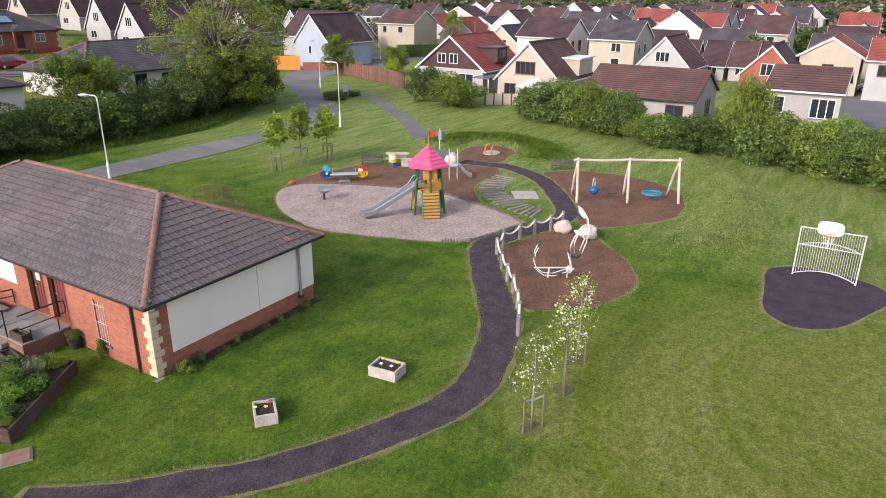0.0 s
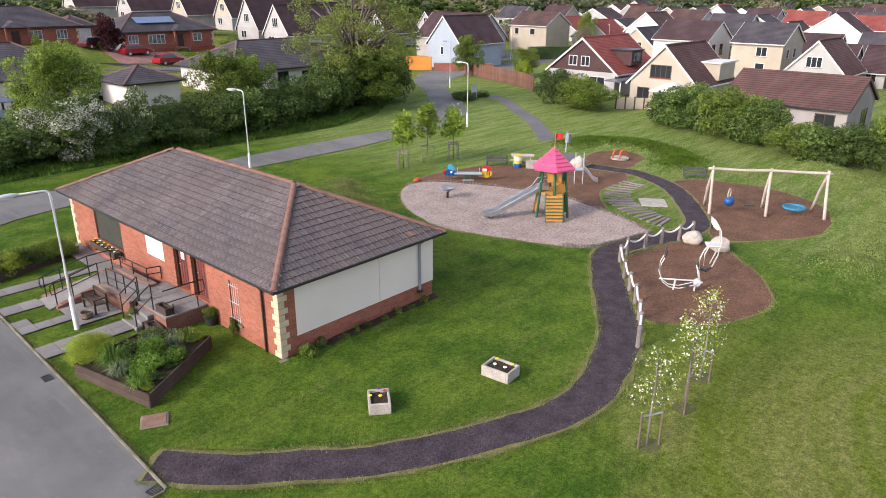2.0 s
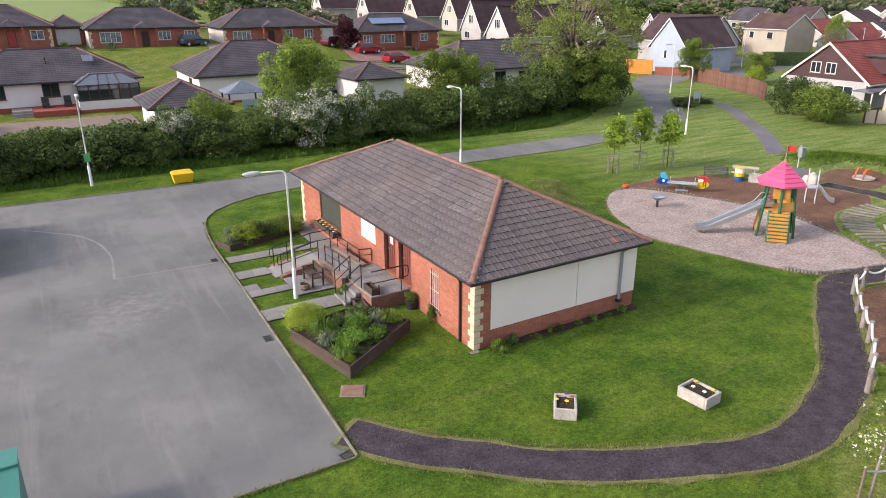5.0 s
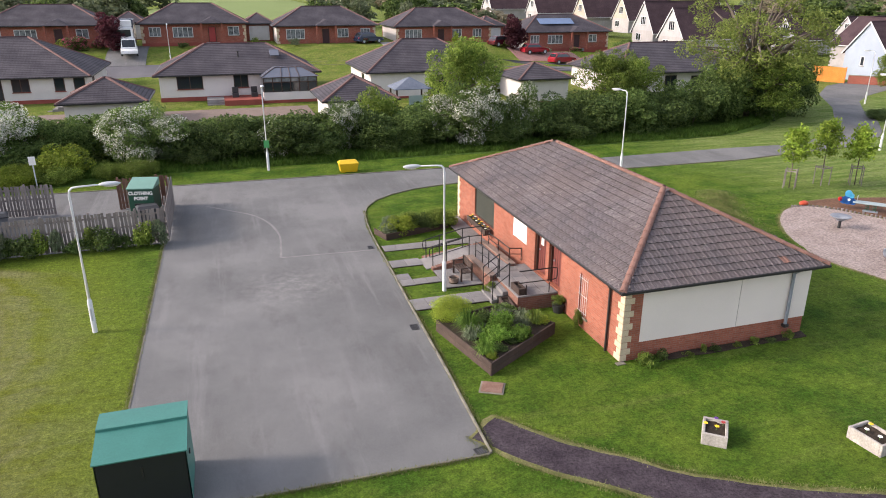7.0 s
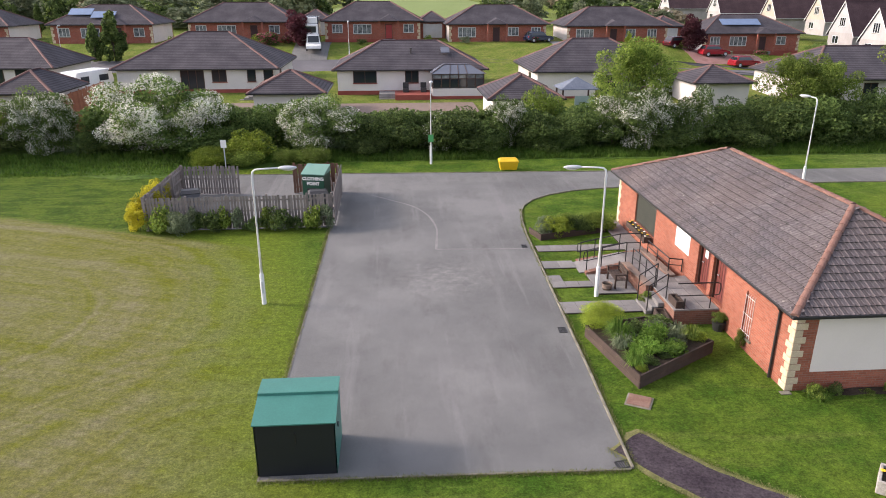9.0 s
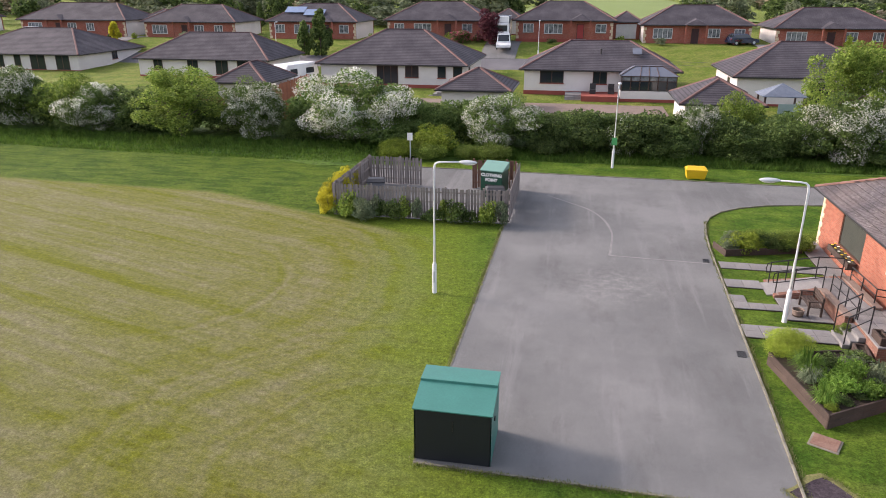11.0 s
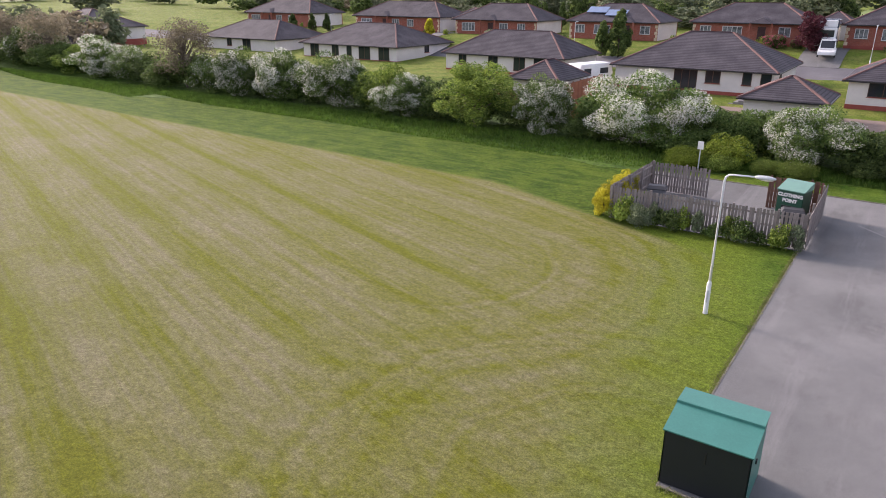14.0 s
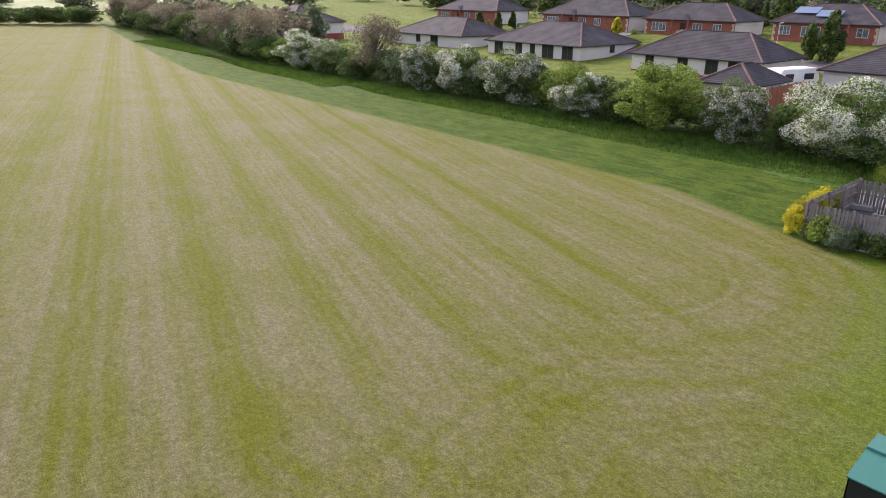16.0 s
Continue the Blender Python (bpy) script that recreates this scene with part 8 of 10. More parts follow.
for k, (x, y, w, h) in enumerate(((-0.5, 49.5, 4.8, 3.2), (3.9, 49.6, 5.6, 3.0), (13.3, 50.0, 4.2, 2.5), (23.6, 51.0, 5.0, 4.0), (27.9, 50.4, 6.0, 3.8), (31.4, 50.4, 5.6, 3.8), (35.2, 50.6, 5.4, 3.8), (38.6, 51.2, 6.2, 4.2), (42.2, 52.4, 6.2, 5.2), (46.4, 52.6, 6.0, 5.2), (50.4, 54.0, 6.0, 5.4), (53.8, 57.5, 4.6, 4.6), (57.0, 61.5, 4.0, 4.0), (62.3, 40.4, 4.6, 3.8))):
    plant(("dark1", "dark2", "dark3")[k % 3], x, y, w, h, group=HEDGE)
for k, (x, y, w, h) in enumerate(((-20.5, 50.6, 5.0, 2.6), (-28.0, 52.5, 6.0, 3.0), (-34.5, 51.8, 5.5, 2.8), (-44.0, 52.5, 6.0, 3.4), (-51.0, 52.6, 6.0, 3.6), (-57.6, 52.6, 6.0, 3.6), (-64.0, 53.0, 6.0, 3.6), (-78.0, 53.0, 7.0, 3.8), (-11.8, 49.0, 4.4, 2.2), (-1.8, 48.2, 3.2, 1.8), (6.0, 48.6, 4.4, 2.0), (11.0, 49.0, 4.4, 2.0), (20.0, 48.6, 4.6, 2.2), (25.5, 48.7, 4.6, 2.2))):
    plant(("dark2", "dark1", "dark3")[k % 3], x, y, w, h, group=HEDGE)
for k in range(24):
    x = -104 - k * 4.1 + random.uniform(-1.2, 1.2)
    key = ("pale", "haw3", "dark2", "pale", "fill2", "pale")[k % 6]
    plant(key, x, 54.0 + k * 0.42 + random.uniform(-1, 1), random.uniform(7.5, 10), random.uniform(6.5, 9.0) if key == "pale" else random.uniform(4.8, 6.4), group="trees at the field's far corner")
for k in range(44):
    x = -114 + k * 3.75 + random.uniform(-0.6, 0.6)
    if -29.5 < x < -20.5:
        continue
    plant(("fill1", "fill2", "fill1")[k % 3], x, 52.2 + max(0.0, -x - 60) * 0.04 + max(0.0, x - 38) * 0.4 + random.uniform(-0.7, 0.7), random.uniform(4.6, 5.8), random.uniform(3.2, 4.3) if x < -12 else random.uniform(2.7, 3.5), group=HEDGE)
for k in range(13):
    x = -2.6 + k * 3.1 + random.uniform(-0.4, 0.4)
    plant(("fill1", "dark2", "fill1", "fill2")[k % 4], x, 49.6 + random.uniform(-0.4, 0.4), random.uniform(4.2, 5.0), random.uniform(2.8, 3.4), group=HEDGE)
for k, (x, y, h) in enumerate(((52.3, 12.4, 2.6), (52.0, 9.6, 2.8), (51.3, 6.2, 3.2), (50.6, 3.6, 3.0), (49.6, 1.0, 3.0), (48.6, -1.4, 3.2), (47.4, -4.2, 3.2), (58.8, 26.4, 3.2), (57.2, 22.2, 3.4), (55.4, 18.4, 3.4), (61.0, 37.6, 3.0))):
    plant(("fill2", "fill1", "fill2")[k % 3], x, y, 4.6, h, group=HEDGE)
plant("lime", -9.6, 47.2, 3.0, 2.2, group=HEDGE)
for key, x, y, w, h in (("ball_lime", -12.1, 45.9, 2.8, 1.3), ("ball", -9.9, 46.0, 2.5, 1.25), ("ball", -7.1, 46.3, 1.9, 1.15), ("ball", -5.3, 46.0, 2.4, 1.3)):
    plant(key, x, y, w, h, group="clipped bushes on the verge")
for y, w, h in ((32.75, 1.2, 1.5), (33.6, 1.3, 1.75), (34.5, 1.2, 1.9), (35.4, 1.1, 1.9), (36.3, 1.0, 1.8)):
    plant("gold", -12.35, y, w, h, label="golden privet bush along the fence", group="plants at the fence")
plant("min1", -11.3, 32.3, 1.6, 1.4, label="green shrub at the fence's foot", group="plants at the fence")
plant("ball_grey", -10.2, 32.1, 1.4, 1.3, label="grey-green shrub against the fence", group="plants at the fence")
plant("min2", -8.7, 32.2, 1.3, 1.0, label="dark shrub against the fence", group="plants at the fence")
plant("min0", -5.8, 32.35, 1.3, 1.2, label="dark shrub against the fence", group="plants at the fence")
plant("min1", -4.0, 32.4, 1.1, 1.3, label="climbing plant against the fence", group="plants at the fence")
for k in range(16):
    plant(("min2", "min0", "min1", "min3")[k % 4], -11.4 + k * 0.52 + random.uniform(-0.2, 0.2), 32.42, random.uniform(0.5, 1.0), random.uniform(0.35, 1.35), label="straggling climber against the slatted fence", group="plants at the fence")
# round the clubhouse
plant("ball_lime", 6.75, 20.7, 1.5, 0.78, z=0.25, label="clipped golden-green round bush in the bed", group="plants in the raised bed")
for key, x, y, w, h in (("herb1", 8.05, 19.25, 0.95, 0.7), ("herb1", 7.65, 18.5, 1.0, 0.55), ("herb2", 8.4, 18.5, 0.8, 0.45), ("min2", 7.75, 19.95, 0.9, 0.45), ("ball_grey", 8.3, 20.0, 0.8, 0.5), ("herb1", 7.25, 18.55, 0.6, 0.4), ("min1", 8.75, 18.8, 0.5, 0.3),
                        ("ball_grey", 8.85, 19.5, 0.6, 0.3), ("lime", 9.5, 19.25, 0.5, 0.35), ("min0", 8.65, 20.4, 0.8, 0.4), ("lime", 7.08, 17.5, 0.35, 0.28), ("min2", 7.45, 17.9, 0.6, 0.28), ("min2", 8.0, 18.2, 0.5, 0.25), ("min3", 7.5, 19.3, 0.7, 0.3)):
    plant(key, x, y, w, h, z=0.33, label="bushy green garden plant in the raised bed", group="plants in the raised bed")
for key, x, y, w, h in (("ball_grey", 7.0, 30.95, 1.1, 1.0), ("lime", 7.35, 30.7, 1.4, 1.05), ("green2", 7.9, 31.1, 1.4, 1.0), ("min3", 6.9, 30.4, 0.8, 0.7), ("dark1", 8.6, 31.2, 1.3, 0.9), ("ball", 9.3, 31.45, 1.5, 0.95), ("ball", 9.9, 31.3, 1.3, 0.95), ("lime", 8.2, 30.75, 0.6, 0.6), ("dark2", 9.0, 30.95, 1.0, 0.7)):
    plant(key, x, y, w, h, label="shrub in the bed beside the clubhouse", group="shrubs beside the clubhouse")
edging = tagged(part("timber_edging", boxed(((0, 0, 0), (1.85, 0.06, 0.3)), ((1.86, 0, 0), (3.5, 0.06, 0.24)), ((0, 0.061, 0), (0.06, 1.2, 0.28))), M_TIMBER), "dark timber edging of the shrub bed", "edging")
edging.matrix_world = pose(6.62, 29.92, 0, rz=16.5)
plant("green3", 10.8, 20.55, 0.55, 0.5, z=0.3, label="leafy plant in the dark pot", group="pot plants")
plant("ball_grey", 8.8, 20.75, 0.7, 0.3, z=0.25, label="small plants in the timber trough", group="pot plants")
plant("green2", 9.05, 22.78, 0.6, 0.6, z=0.0, label="small leafy plant beside the steps", group="pot plants")
for k in range(9):
    plant(("min1", "min2", "min1")[k % 3], 11.8 + k * 0.68 + random.uniform(-0.2, 0.2), 16.4, random.uniform(0.25, 0.5), random.uniform(0.12, 0.4) if k else 0.45, z=0.02, label="small weed at the foot of the wall", group="weeds along the wall")
plant("green2", 10.85, 19.2, 0.35, 0.8, z=0.0, label="climbing plant below the barred window", group="weeds along the wall")
plant("min1", 11.75, 16.25, 0.55, 0.4, z=0.02, label="clump of fresh green leaves at the wall's corner", group="weeds along the wall")
# junction and gardens
plant("ash", 74.0, 62.6, 5.0, 6.0, label="garden tree with fresh green leaves at the junction")
plant("ash", 80.0, 57.6, 5.0, 4.2, label="round-headed garden tree beside a fence")
for x, y, w, h in ((57.2, 49.0, 3.0, 0.9), (59.0, 50.3, 2.8, 0.8), (60.4, 49.2, 2.0, 0.7)):
    plant("dark1", x, y, w, h, label="low shrubs in a bed at the junction", group="junction shrubs")
plant("lime", 77.4, 56.0, 2.0, 2.6, label="golden ivy on the fence")
plant("conifer", 97, 77, 3.6, 5.5)
plant("pale", 109, 66, 4.5, 6.0, label="thin garden tree with pale buds")
plant("ash", 121, 73, 4.5, 8.0, label="tall narrow garden tree")
for x, y, w, h in ((-35.4, 95.0, 4.0, 6.6), (-37.8, 95.0, 2.6, 5.0), (-100.4, 98.0, 2.4, 3.8), (-97.3, 100.0, 2.0, 3.6), (-94.5, 101.0, 2.0, 3.4)):
    plant("conifer", x, y, w, h)
for x in (-61.9, -59.0, -55.6, -52.6):
    plant("conifer", x, 120.0, 1.9, 4.8, label="narrow dark cypress behind the brick bungalows", group="row of cypresses")
plant("gold_conifer", -70.5, 100.0, 2.4, 3.0)
plant("purple", -12.9, 101.5, 4.6, 5.0)
plant("purple", 42.5, 100.5, 4.2, 5.2)
plant("rhodo", -16.9, 102.3, 3.2, 1.9)
plant("rhodo", -14.6, 103.3, 1.8, 1.2)
for k in range(26):
    x = -118 + k * 7.2 + random.uniform(-2, 2)
    plant(("min0", "min2", "min1", "min3", "rhodo")[k % 5] if k % 7 else "min4", x, 102.8 + random.uniform(-1.5, 1.0), random.uniform(1.0, 2.4), random.uniform(0.7, 1.6), label="small garden shrub in front of a bungalow", group="front garden shrubs")

# far woods and trees among the houses
def grove(name, trees, label):
    """Woods too far off to tell the trees apart: trunks and crowns joined into one mesh. trees: kind, x, y, width, height."""
    mats, vs, ids = [], [], []
    for key, x, y, w, h in trees:
        pw, ph, data = KINDS[key]
        turn = random.uniform(0, 2 * math.pi)
        c, q = math.cos(turn) * w / pw, math.sin(turn) * w / pw
        co = np.empty(len(data[1][1].vertices) * 3, dtype=np.float32)
        data[1][1].vertices.foreach_get("co", co)
        co = co.reshape(-1, 3)
        vs.append(np.stack([x + co[:, 0] * c - co[:, 1] * q, y + co[:, 0] * q + co[:, 1] * c, rise(x, y) + co[:, 2] * h / ph], 1))
        m = data[1][1].materials[0]
        if m not in mats:
            mats.append(m)
        ids.append(np.full(len(co) // 3, mats.index(m), dtype=np.int32))
    v = np.concatenate(vs)
    n = len(v) // 3
    me = bpy.data.meshes.new(name)
    me.from_pydata(v.tolist(), [], np.arange(3 * n).reshape(-1, 3).tolist())
    for m in mats:
        me.materials.append(m)
    me.polygons.foreach_set("material_index", np.concatenate(ids))
    tagged(new(name, me), label, "trees", kind="stuff")


wood = []
for k in range(150):
    a = radians(-8 + 186 * k / 149)
    d = random.uniform(190, 330) if k % 3 else random.uniform(330, 520)
    x, y = d * math.cos(a), d * math.sin(a) + 10
    if y < 75 and x < 0:
        d = 360 + 60 * random.random()
        x, y = d * math.cos(a), d * math.sin(a)
    if y > 85 and (-0.07 < x / y < 0.10 or (0.40 < x / y < 0.9 and y < 250)):
        continue
    wood.append((("far1", "far2", "far1", "far3")[k % 4], x, y, random.uniform(9, 18), random.uniform(6.5, 10)))
for k in range(180):
    # the wood that closes the view beyond the estate
    a = radians(-16 + 66 * (k % 90) / 89 + random.uniform(-0.4, 0.4))
    d = random.uniform(236, 262) if k < 90 else random.uniform(275, 340)
    wood.append((("far1", "far3", "far1", "far2", "far1")[k % 5], d * math.cos(a), d * math.sin(a), random.uniform(11, 17), random.uniform(7.0, 10.0) if k < 90 else random.uniform(9, 13)))
for k in range(40):
    x = -150 + k * 7.6 + random.uniform(-3, 3)
    if -20 < x < 34 or x > 62:
        continue
    wood.append((("far1", "far2", "far1", "far3")[k % 4], x, random.uniform(150, 175), random.uniform(9, 14), random.uniform(4.5, 7.0)))
grove("far_woods", wood, "hazy green woods beyond the houses and fields")
for k in range(70):
    x, y = random.uniform(108, 232), random.uniform(-30, 105)
    plant(("far1", "far2", "far3", "far1")[k % 4], x, y, random.uniform(3.5, 6.5), random.uniform(3.0, 5.5), group="trees among the far houses", label="tree among the houses of the estate")
for k in range(60):
    x = -150 + k * 4.6 + random.uniform(-2, 2)
    if -8 < x < 14 or x > 56:
        continue
    plant(("far2", "far1", "far1")[k % 3], x, 124 + random.uniform(-3, 12), random.uniform(5, 9), random.uniform(3.5, 6.5), group="trees behind the second row", label="tree behind the brick bungalows")
for k in range(14):
    plant(("far3", "far1", "far3")[k % 3], -108 - k * 7.0 + random.uniform(-2, 2), 66 + random.uniform(-3, 6), random.uniform(8, 11), random.uniform(5.5, 8.0), group="trees at the field's far corner", label="budding tree at the far end of the field")

# long grass of the bank below the hedge, and rough tufts
rng = np.random.default_rng(33)


def tufts(name, n, where, low, high, material, label, wide=0.05):
    p = where(n)
    z = np.array([rise(a, b) for a, b in p])
    hgt = rng.uniform(low, high, len(p)) * (np.clip(0.35 + 0.2 * (p[:, 1] - 43.5), 0.3, 1.3) if name == "long_grass" else 1.0)
    a = rng.uniform(0, 2 * math.pi, len(p))
    lean = rng.normal(size=(len(p), 2)) * 0.35
    s = np.stack([np.cos(a), np.sin(a)], 1) * wide * rng.uniform(0.6, 1.6, len(p))[:, None]
    v = np.zeros((len(p), 3, 3))
    v[:, 0, :2], v[:, 1, :2], v[:, 2, :2] = p - s, p + s, p + lean * hgt[:, None]
    v[:, 0, 2], v[:, 1, 2], v[:, 2, 2] = z, z, z + hgt
    me = bpy.data.meshes.new(name)
    me.from_pydata(v.reshape(-1, 3).tolist(), [], np.arange(3 * len(p)).reshape(-1, 3).tolist())
    me.materials.append(material)
    tagged(new(name, me), label, "grass", kind="stuff")


M_BLADE = leaf_material("grass_blades", (0.044, 0.100, 0.012), (0.105, 0.170, 0.026))
M_BLADEP = leaf_material("pale_grass_blades", (0.12, 0.16, 0.04), (0.22, 0.22, 0.09))


def bank_edge(x):
    return ramp_of(-x, [(11, 35.3), (20, 35.6), (56, 37.0), (85, 40.5), (141, 49.5), (196, 58.5)])


bank_outline = [(x, bank_edge(x) + (9.0 if x > -70 else 5.5)) for x in range(-196, -17, 6)] + [(-16.5, 42.6), (-14.2, 43.0), (-14.2, 43.6), (-3.5, 46.5), (4, 46.6), (14, 46.3), (25, 46.2), (36, 46.4), (40, 46.8), (44, 48.5), (50, 53), (56, 60), (58, 66), (50, 66), (40, 58), (30, 56), (0, 55), (-50, 56), (-100, 58), (-196, 66)]
bank = slab(ragged(bank_outline, 0.25, 31, 0.9), -0.05, 0.02)
bmesh.ops.subdivide_edges(bank, edges=bank.edges[:], cuts=2)
for vv in bank.verts:
    vv.co.z += rise(vv.co.x, vv.co.y)
tagged(part("rough_grass", bank, M_BANK), "long dark green grass on the bank below the hedge", "long grass", kind="structure")


def on_bank(n):
    x = -150 + 200 * rng.random(n) ** 0.75
    lo = np.array([bank_edge(a) + (8.2 if a > -70 else 5.0) if a < -12 else 46.6 + max(0.0, a - 38) * 0.5 for a in x])
    hi = 49.5 + np.maximum(0, x - 40) * 0.6
    y = lo + (hi - lo) * rng.random(n)
    return np.stack([x, y], 1)


tufts("long_grass", 90000, on_bank, 0.10, 0.36, M_BLADE, "long grass blades on the bank", 0.045)


def on_mound(which):
    line, high, wide = MOUNDS[which]

    def spots(n):
        i = rng.integers(0, len(line) - 1, n)
        a, u = np.array(line), rng.random((n, 1))
        return a[i] + (a[i + 1] - a[i]) * u + rng.normal(size=(n, 2)) * wide * 0.6
    return spots


tufts("mound_grass", 9000, on_mound(0), 0.03, 0.10, M_BLADEP, "uncut pale grass on the low mound by the gravel", 0.02)
M_BLADEL = leaf_material("lush_grass_blades", (0.062, 0.128, 0.010), (0.130, 0.205, 0.022))
M_BLADEB = leaf_material("berm_grass_blades", (0.115, 0.160, 0.035), (0.200, 0.235, 0.085))
tufts("mound_grass", 14000, on_mound(1), 0.03, 0.09, M_BLADEB, "uncut pale green grass on the berm by the swings", 0.025)
MOUNDS.append(([(48.2, 8.6), (44.4, 5.6), (40.4, 4.2), (37.0, 3.5), (33.2, 3.6)], 0.0, 0.55))
tufts("mound_grass", 5000, on_mound(3), 0.06, 0.16, M_BLADEL, "long dark grass along the foot of the berm", 0.03)
MOUNDS.pop()
tufts("mound_grass", 12000, on_mound(2), 0.06, 0.18, M_BLADEL, "long dark grass on the bank round the spinner", 0.03)


def along_edges(n):
    lines = [grown(ribbon(path_line[:14], 0.575), 0.12), grown(gravel_line, 0.12), grown(gym_line, 0.1), grown(pad_line, 0.12)]
    out = []
    for _ in range(n):
        ln = lines[rng.choice(4, p=[0.55, 0.2, 0.15, 0.1])]
        i = rng.integers(0, len(ln) - 1)
        u = rng.random()
        out.append((ln[i][0] + (ln[i + 1][0] - ln[i][0]) * u + rng.normal() * 0.07, ln[i][1] + (ln[i + 1][1] - ln[i][1]) * u + rng.normal() * 0.07))
    return np.array(out)


def along_kerbs(n):
    runs = [[(5.60, 13.7), (5.78, 18.0), (5.94, 23.0), (6.03, 28.0), (6.18, 32.0), (6.58, 34.8)], [(-3.47, 13.8), (-3.27, 32.4)], [(-3.4, 13.66), (5.4, 13.47)]]
    out = []
    for _ in range(n):
        ln = runs[rng.choice(3, p=[0.5, 0.32, 0.18])]
        i = rng.integers(0, len(ln) - 1)
        u = rng.random()
        out.append((ln[i][0] + (ln[i + 1][0] - ln[i][0]) * u + rng.normal() * 0.05, ln[i][1] + (ln[i + 1][1] - ln[i][1]) * u + rng.normal() * 0.05))
    return np.array(out)


tufts("kerb_grass", 9000, along_kerbs, 0.03, 0.10, M_BLADEP, "tufts of dry grass and weeds along the kerbs", 0.012)
tufts("edge_grass", 26000, along_edges, 0.02, 0.07, M_BLADEP, "tufts of dry grass along the path edges", 0.012)


# young trees with stakes
M_STAKE = surf("brown_stake_timber", (0.10, 0.075, 0.055), (0.16, 0.12, 0.09), 2.0, 14.0, 0.9, 0.5, 0.006)
def young_tree(x, y, h, leaves, leaf_m, size, bloom, label, seed, cage=False, group=""):
    t = thing("young_tree", pose(x, y, 0, rz=seed * 50), label, "tree", group)
    r = np.random.default_rng(seed)
    part("trunk", bent([(0, 0, -0.1), (0.03, 0.02, h * 0.35), (0.0, 0.04, h * 0.7), (0.04, 0.02, h)], [0.035, 0.03, 0.02, 0.006], 8), M_GREYWOOD if bloom else M_BARKWOOD, t, smooth=True)
    pts, dirs = [], []
    for k in range(16):
        z = h * (0.42 + 0.55 * k / 16)
        a = 2.4 * k + r.uniform(-0.5, 0.5)
        ln = (0.55 if bloom else 1.2) * (1.12 - z / h) + (0.22 if bloom else 0.1)
        e = Vector((ln * math.cos(a), ln * math.sin(a), z + ln * 0.55))
        part("branch", rods(((0.01, 0.03, z), e, 0.011, 0.004), n=5), M_BARKWOOD, t)
        m = leaves // 16
        u = r.uniform(0.3, 1.1, m)[:, None]
        pts.append(np.array([0.01, 0.03, z]) * (1 - u) + np.array(e) * u + r.normal(size=(m, 3)) * (0.09 if bloom else 0.15))
        dirs.append(r.normal(size=(m, 3)) + np.array([0, 0, 0.6]))
    pts, dirs = np.concatenate(pts), np.concatenate(dirs)
    dirs /= np.linalg.norm(dirs, axis=1)[:, None]
    o = new("crown", leaf_mesh("crown", pts, dirs, size, leaf_m, r))
    o.parent = t
    if bloom:
        k = r.choice(len(pts), bloom)
        o = new("blossom", leaf_mesh("blossom", pts[k] + r.normal(size=(bloom, 3)) * 0.05, dirs[k], size * 1.25, M_BLOSSOM, r, 1.0))
        o.parent = t
    if cage:
        for sx, sy in ((-0.3, -0.3), (0.3, -0.3), (0.3, 0.3), (-0.3, 0.3)):
            part("stake", rods(((sx, sy, -0.1), (sx, sy, 1.15), 0.028), n=7), M_GREYWOOD, t)
        part("tie", boxed(((-0.32, -0.32, 1.02), (0.32, -0.29, 1.08)), ((-0.32, 0.29, 1.02), (0.32, 0.32, 1.08)), ((-0.32, -0.29, 1.02), (-0.29, 0.29, 1.08)), ((0.29, -0.29, 1.02), (0.32, 0.29, 1.08))), M_GREYWOOD, t)
    else:
        for sx in (-0.32, 0.3):
            part("stake", rods(((sx, 0.05, -0.1), (sx, 0.05, 1.05), 0.03), n=8), M_STAKE, t)
        part("tie", bent([(-0.32, 0.05, 0.98), (0.0, 0.03, 0.94), (0.3, 0.05, 0.98)], 0.025, 6), M_GREYPIPE, t, "grey rubber tie")
    return t


M_MULCH = surf("grassy_mulch", (0.075, 0.085, 0.025), (0.12, 0.115, 0.05), 4.0, 18.0, 0.95, 0.9, 0.05, 0.2, grain=0.5)
for k, (x, y, h) in enumerate(((14.75, 6.05, 2.7), (17.0, 6.1, 2.75), (18.95, 6.45, 2.9))):
    young_tree(x, y, h, 460, M_LEAFLIME, 0.05, 170, "staked young tree with white blossom", 3 + k, group="staked young trees by the path")
    tagged(part("bare_patch", slab(ragged(curve_through([(x - 0.3, y - 0.22), (x + 0.3, y - 0.26), (x + 0.3, y + 0.22), (x - 0.24, y + 0.26)], 4), 0.1, 60 + k, 0.12), -0.02, 0.005), M_MULCH), "dry mulched patch round a young tree", "bare ground", kind="structure")
for k, (x, y, h) in enumerate(((31.5, 32.0, 3.5), (33.9, 32.05, 3.8), (35.8, 31.4, 3.4))):
    young_tree(x, y, h, 1700, M_LEAFMAPLE, 0.125, 0, "young maple with fresh green leaves in a stake guard", 8 + k, True, "staked young maples")
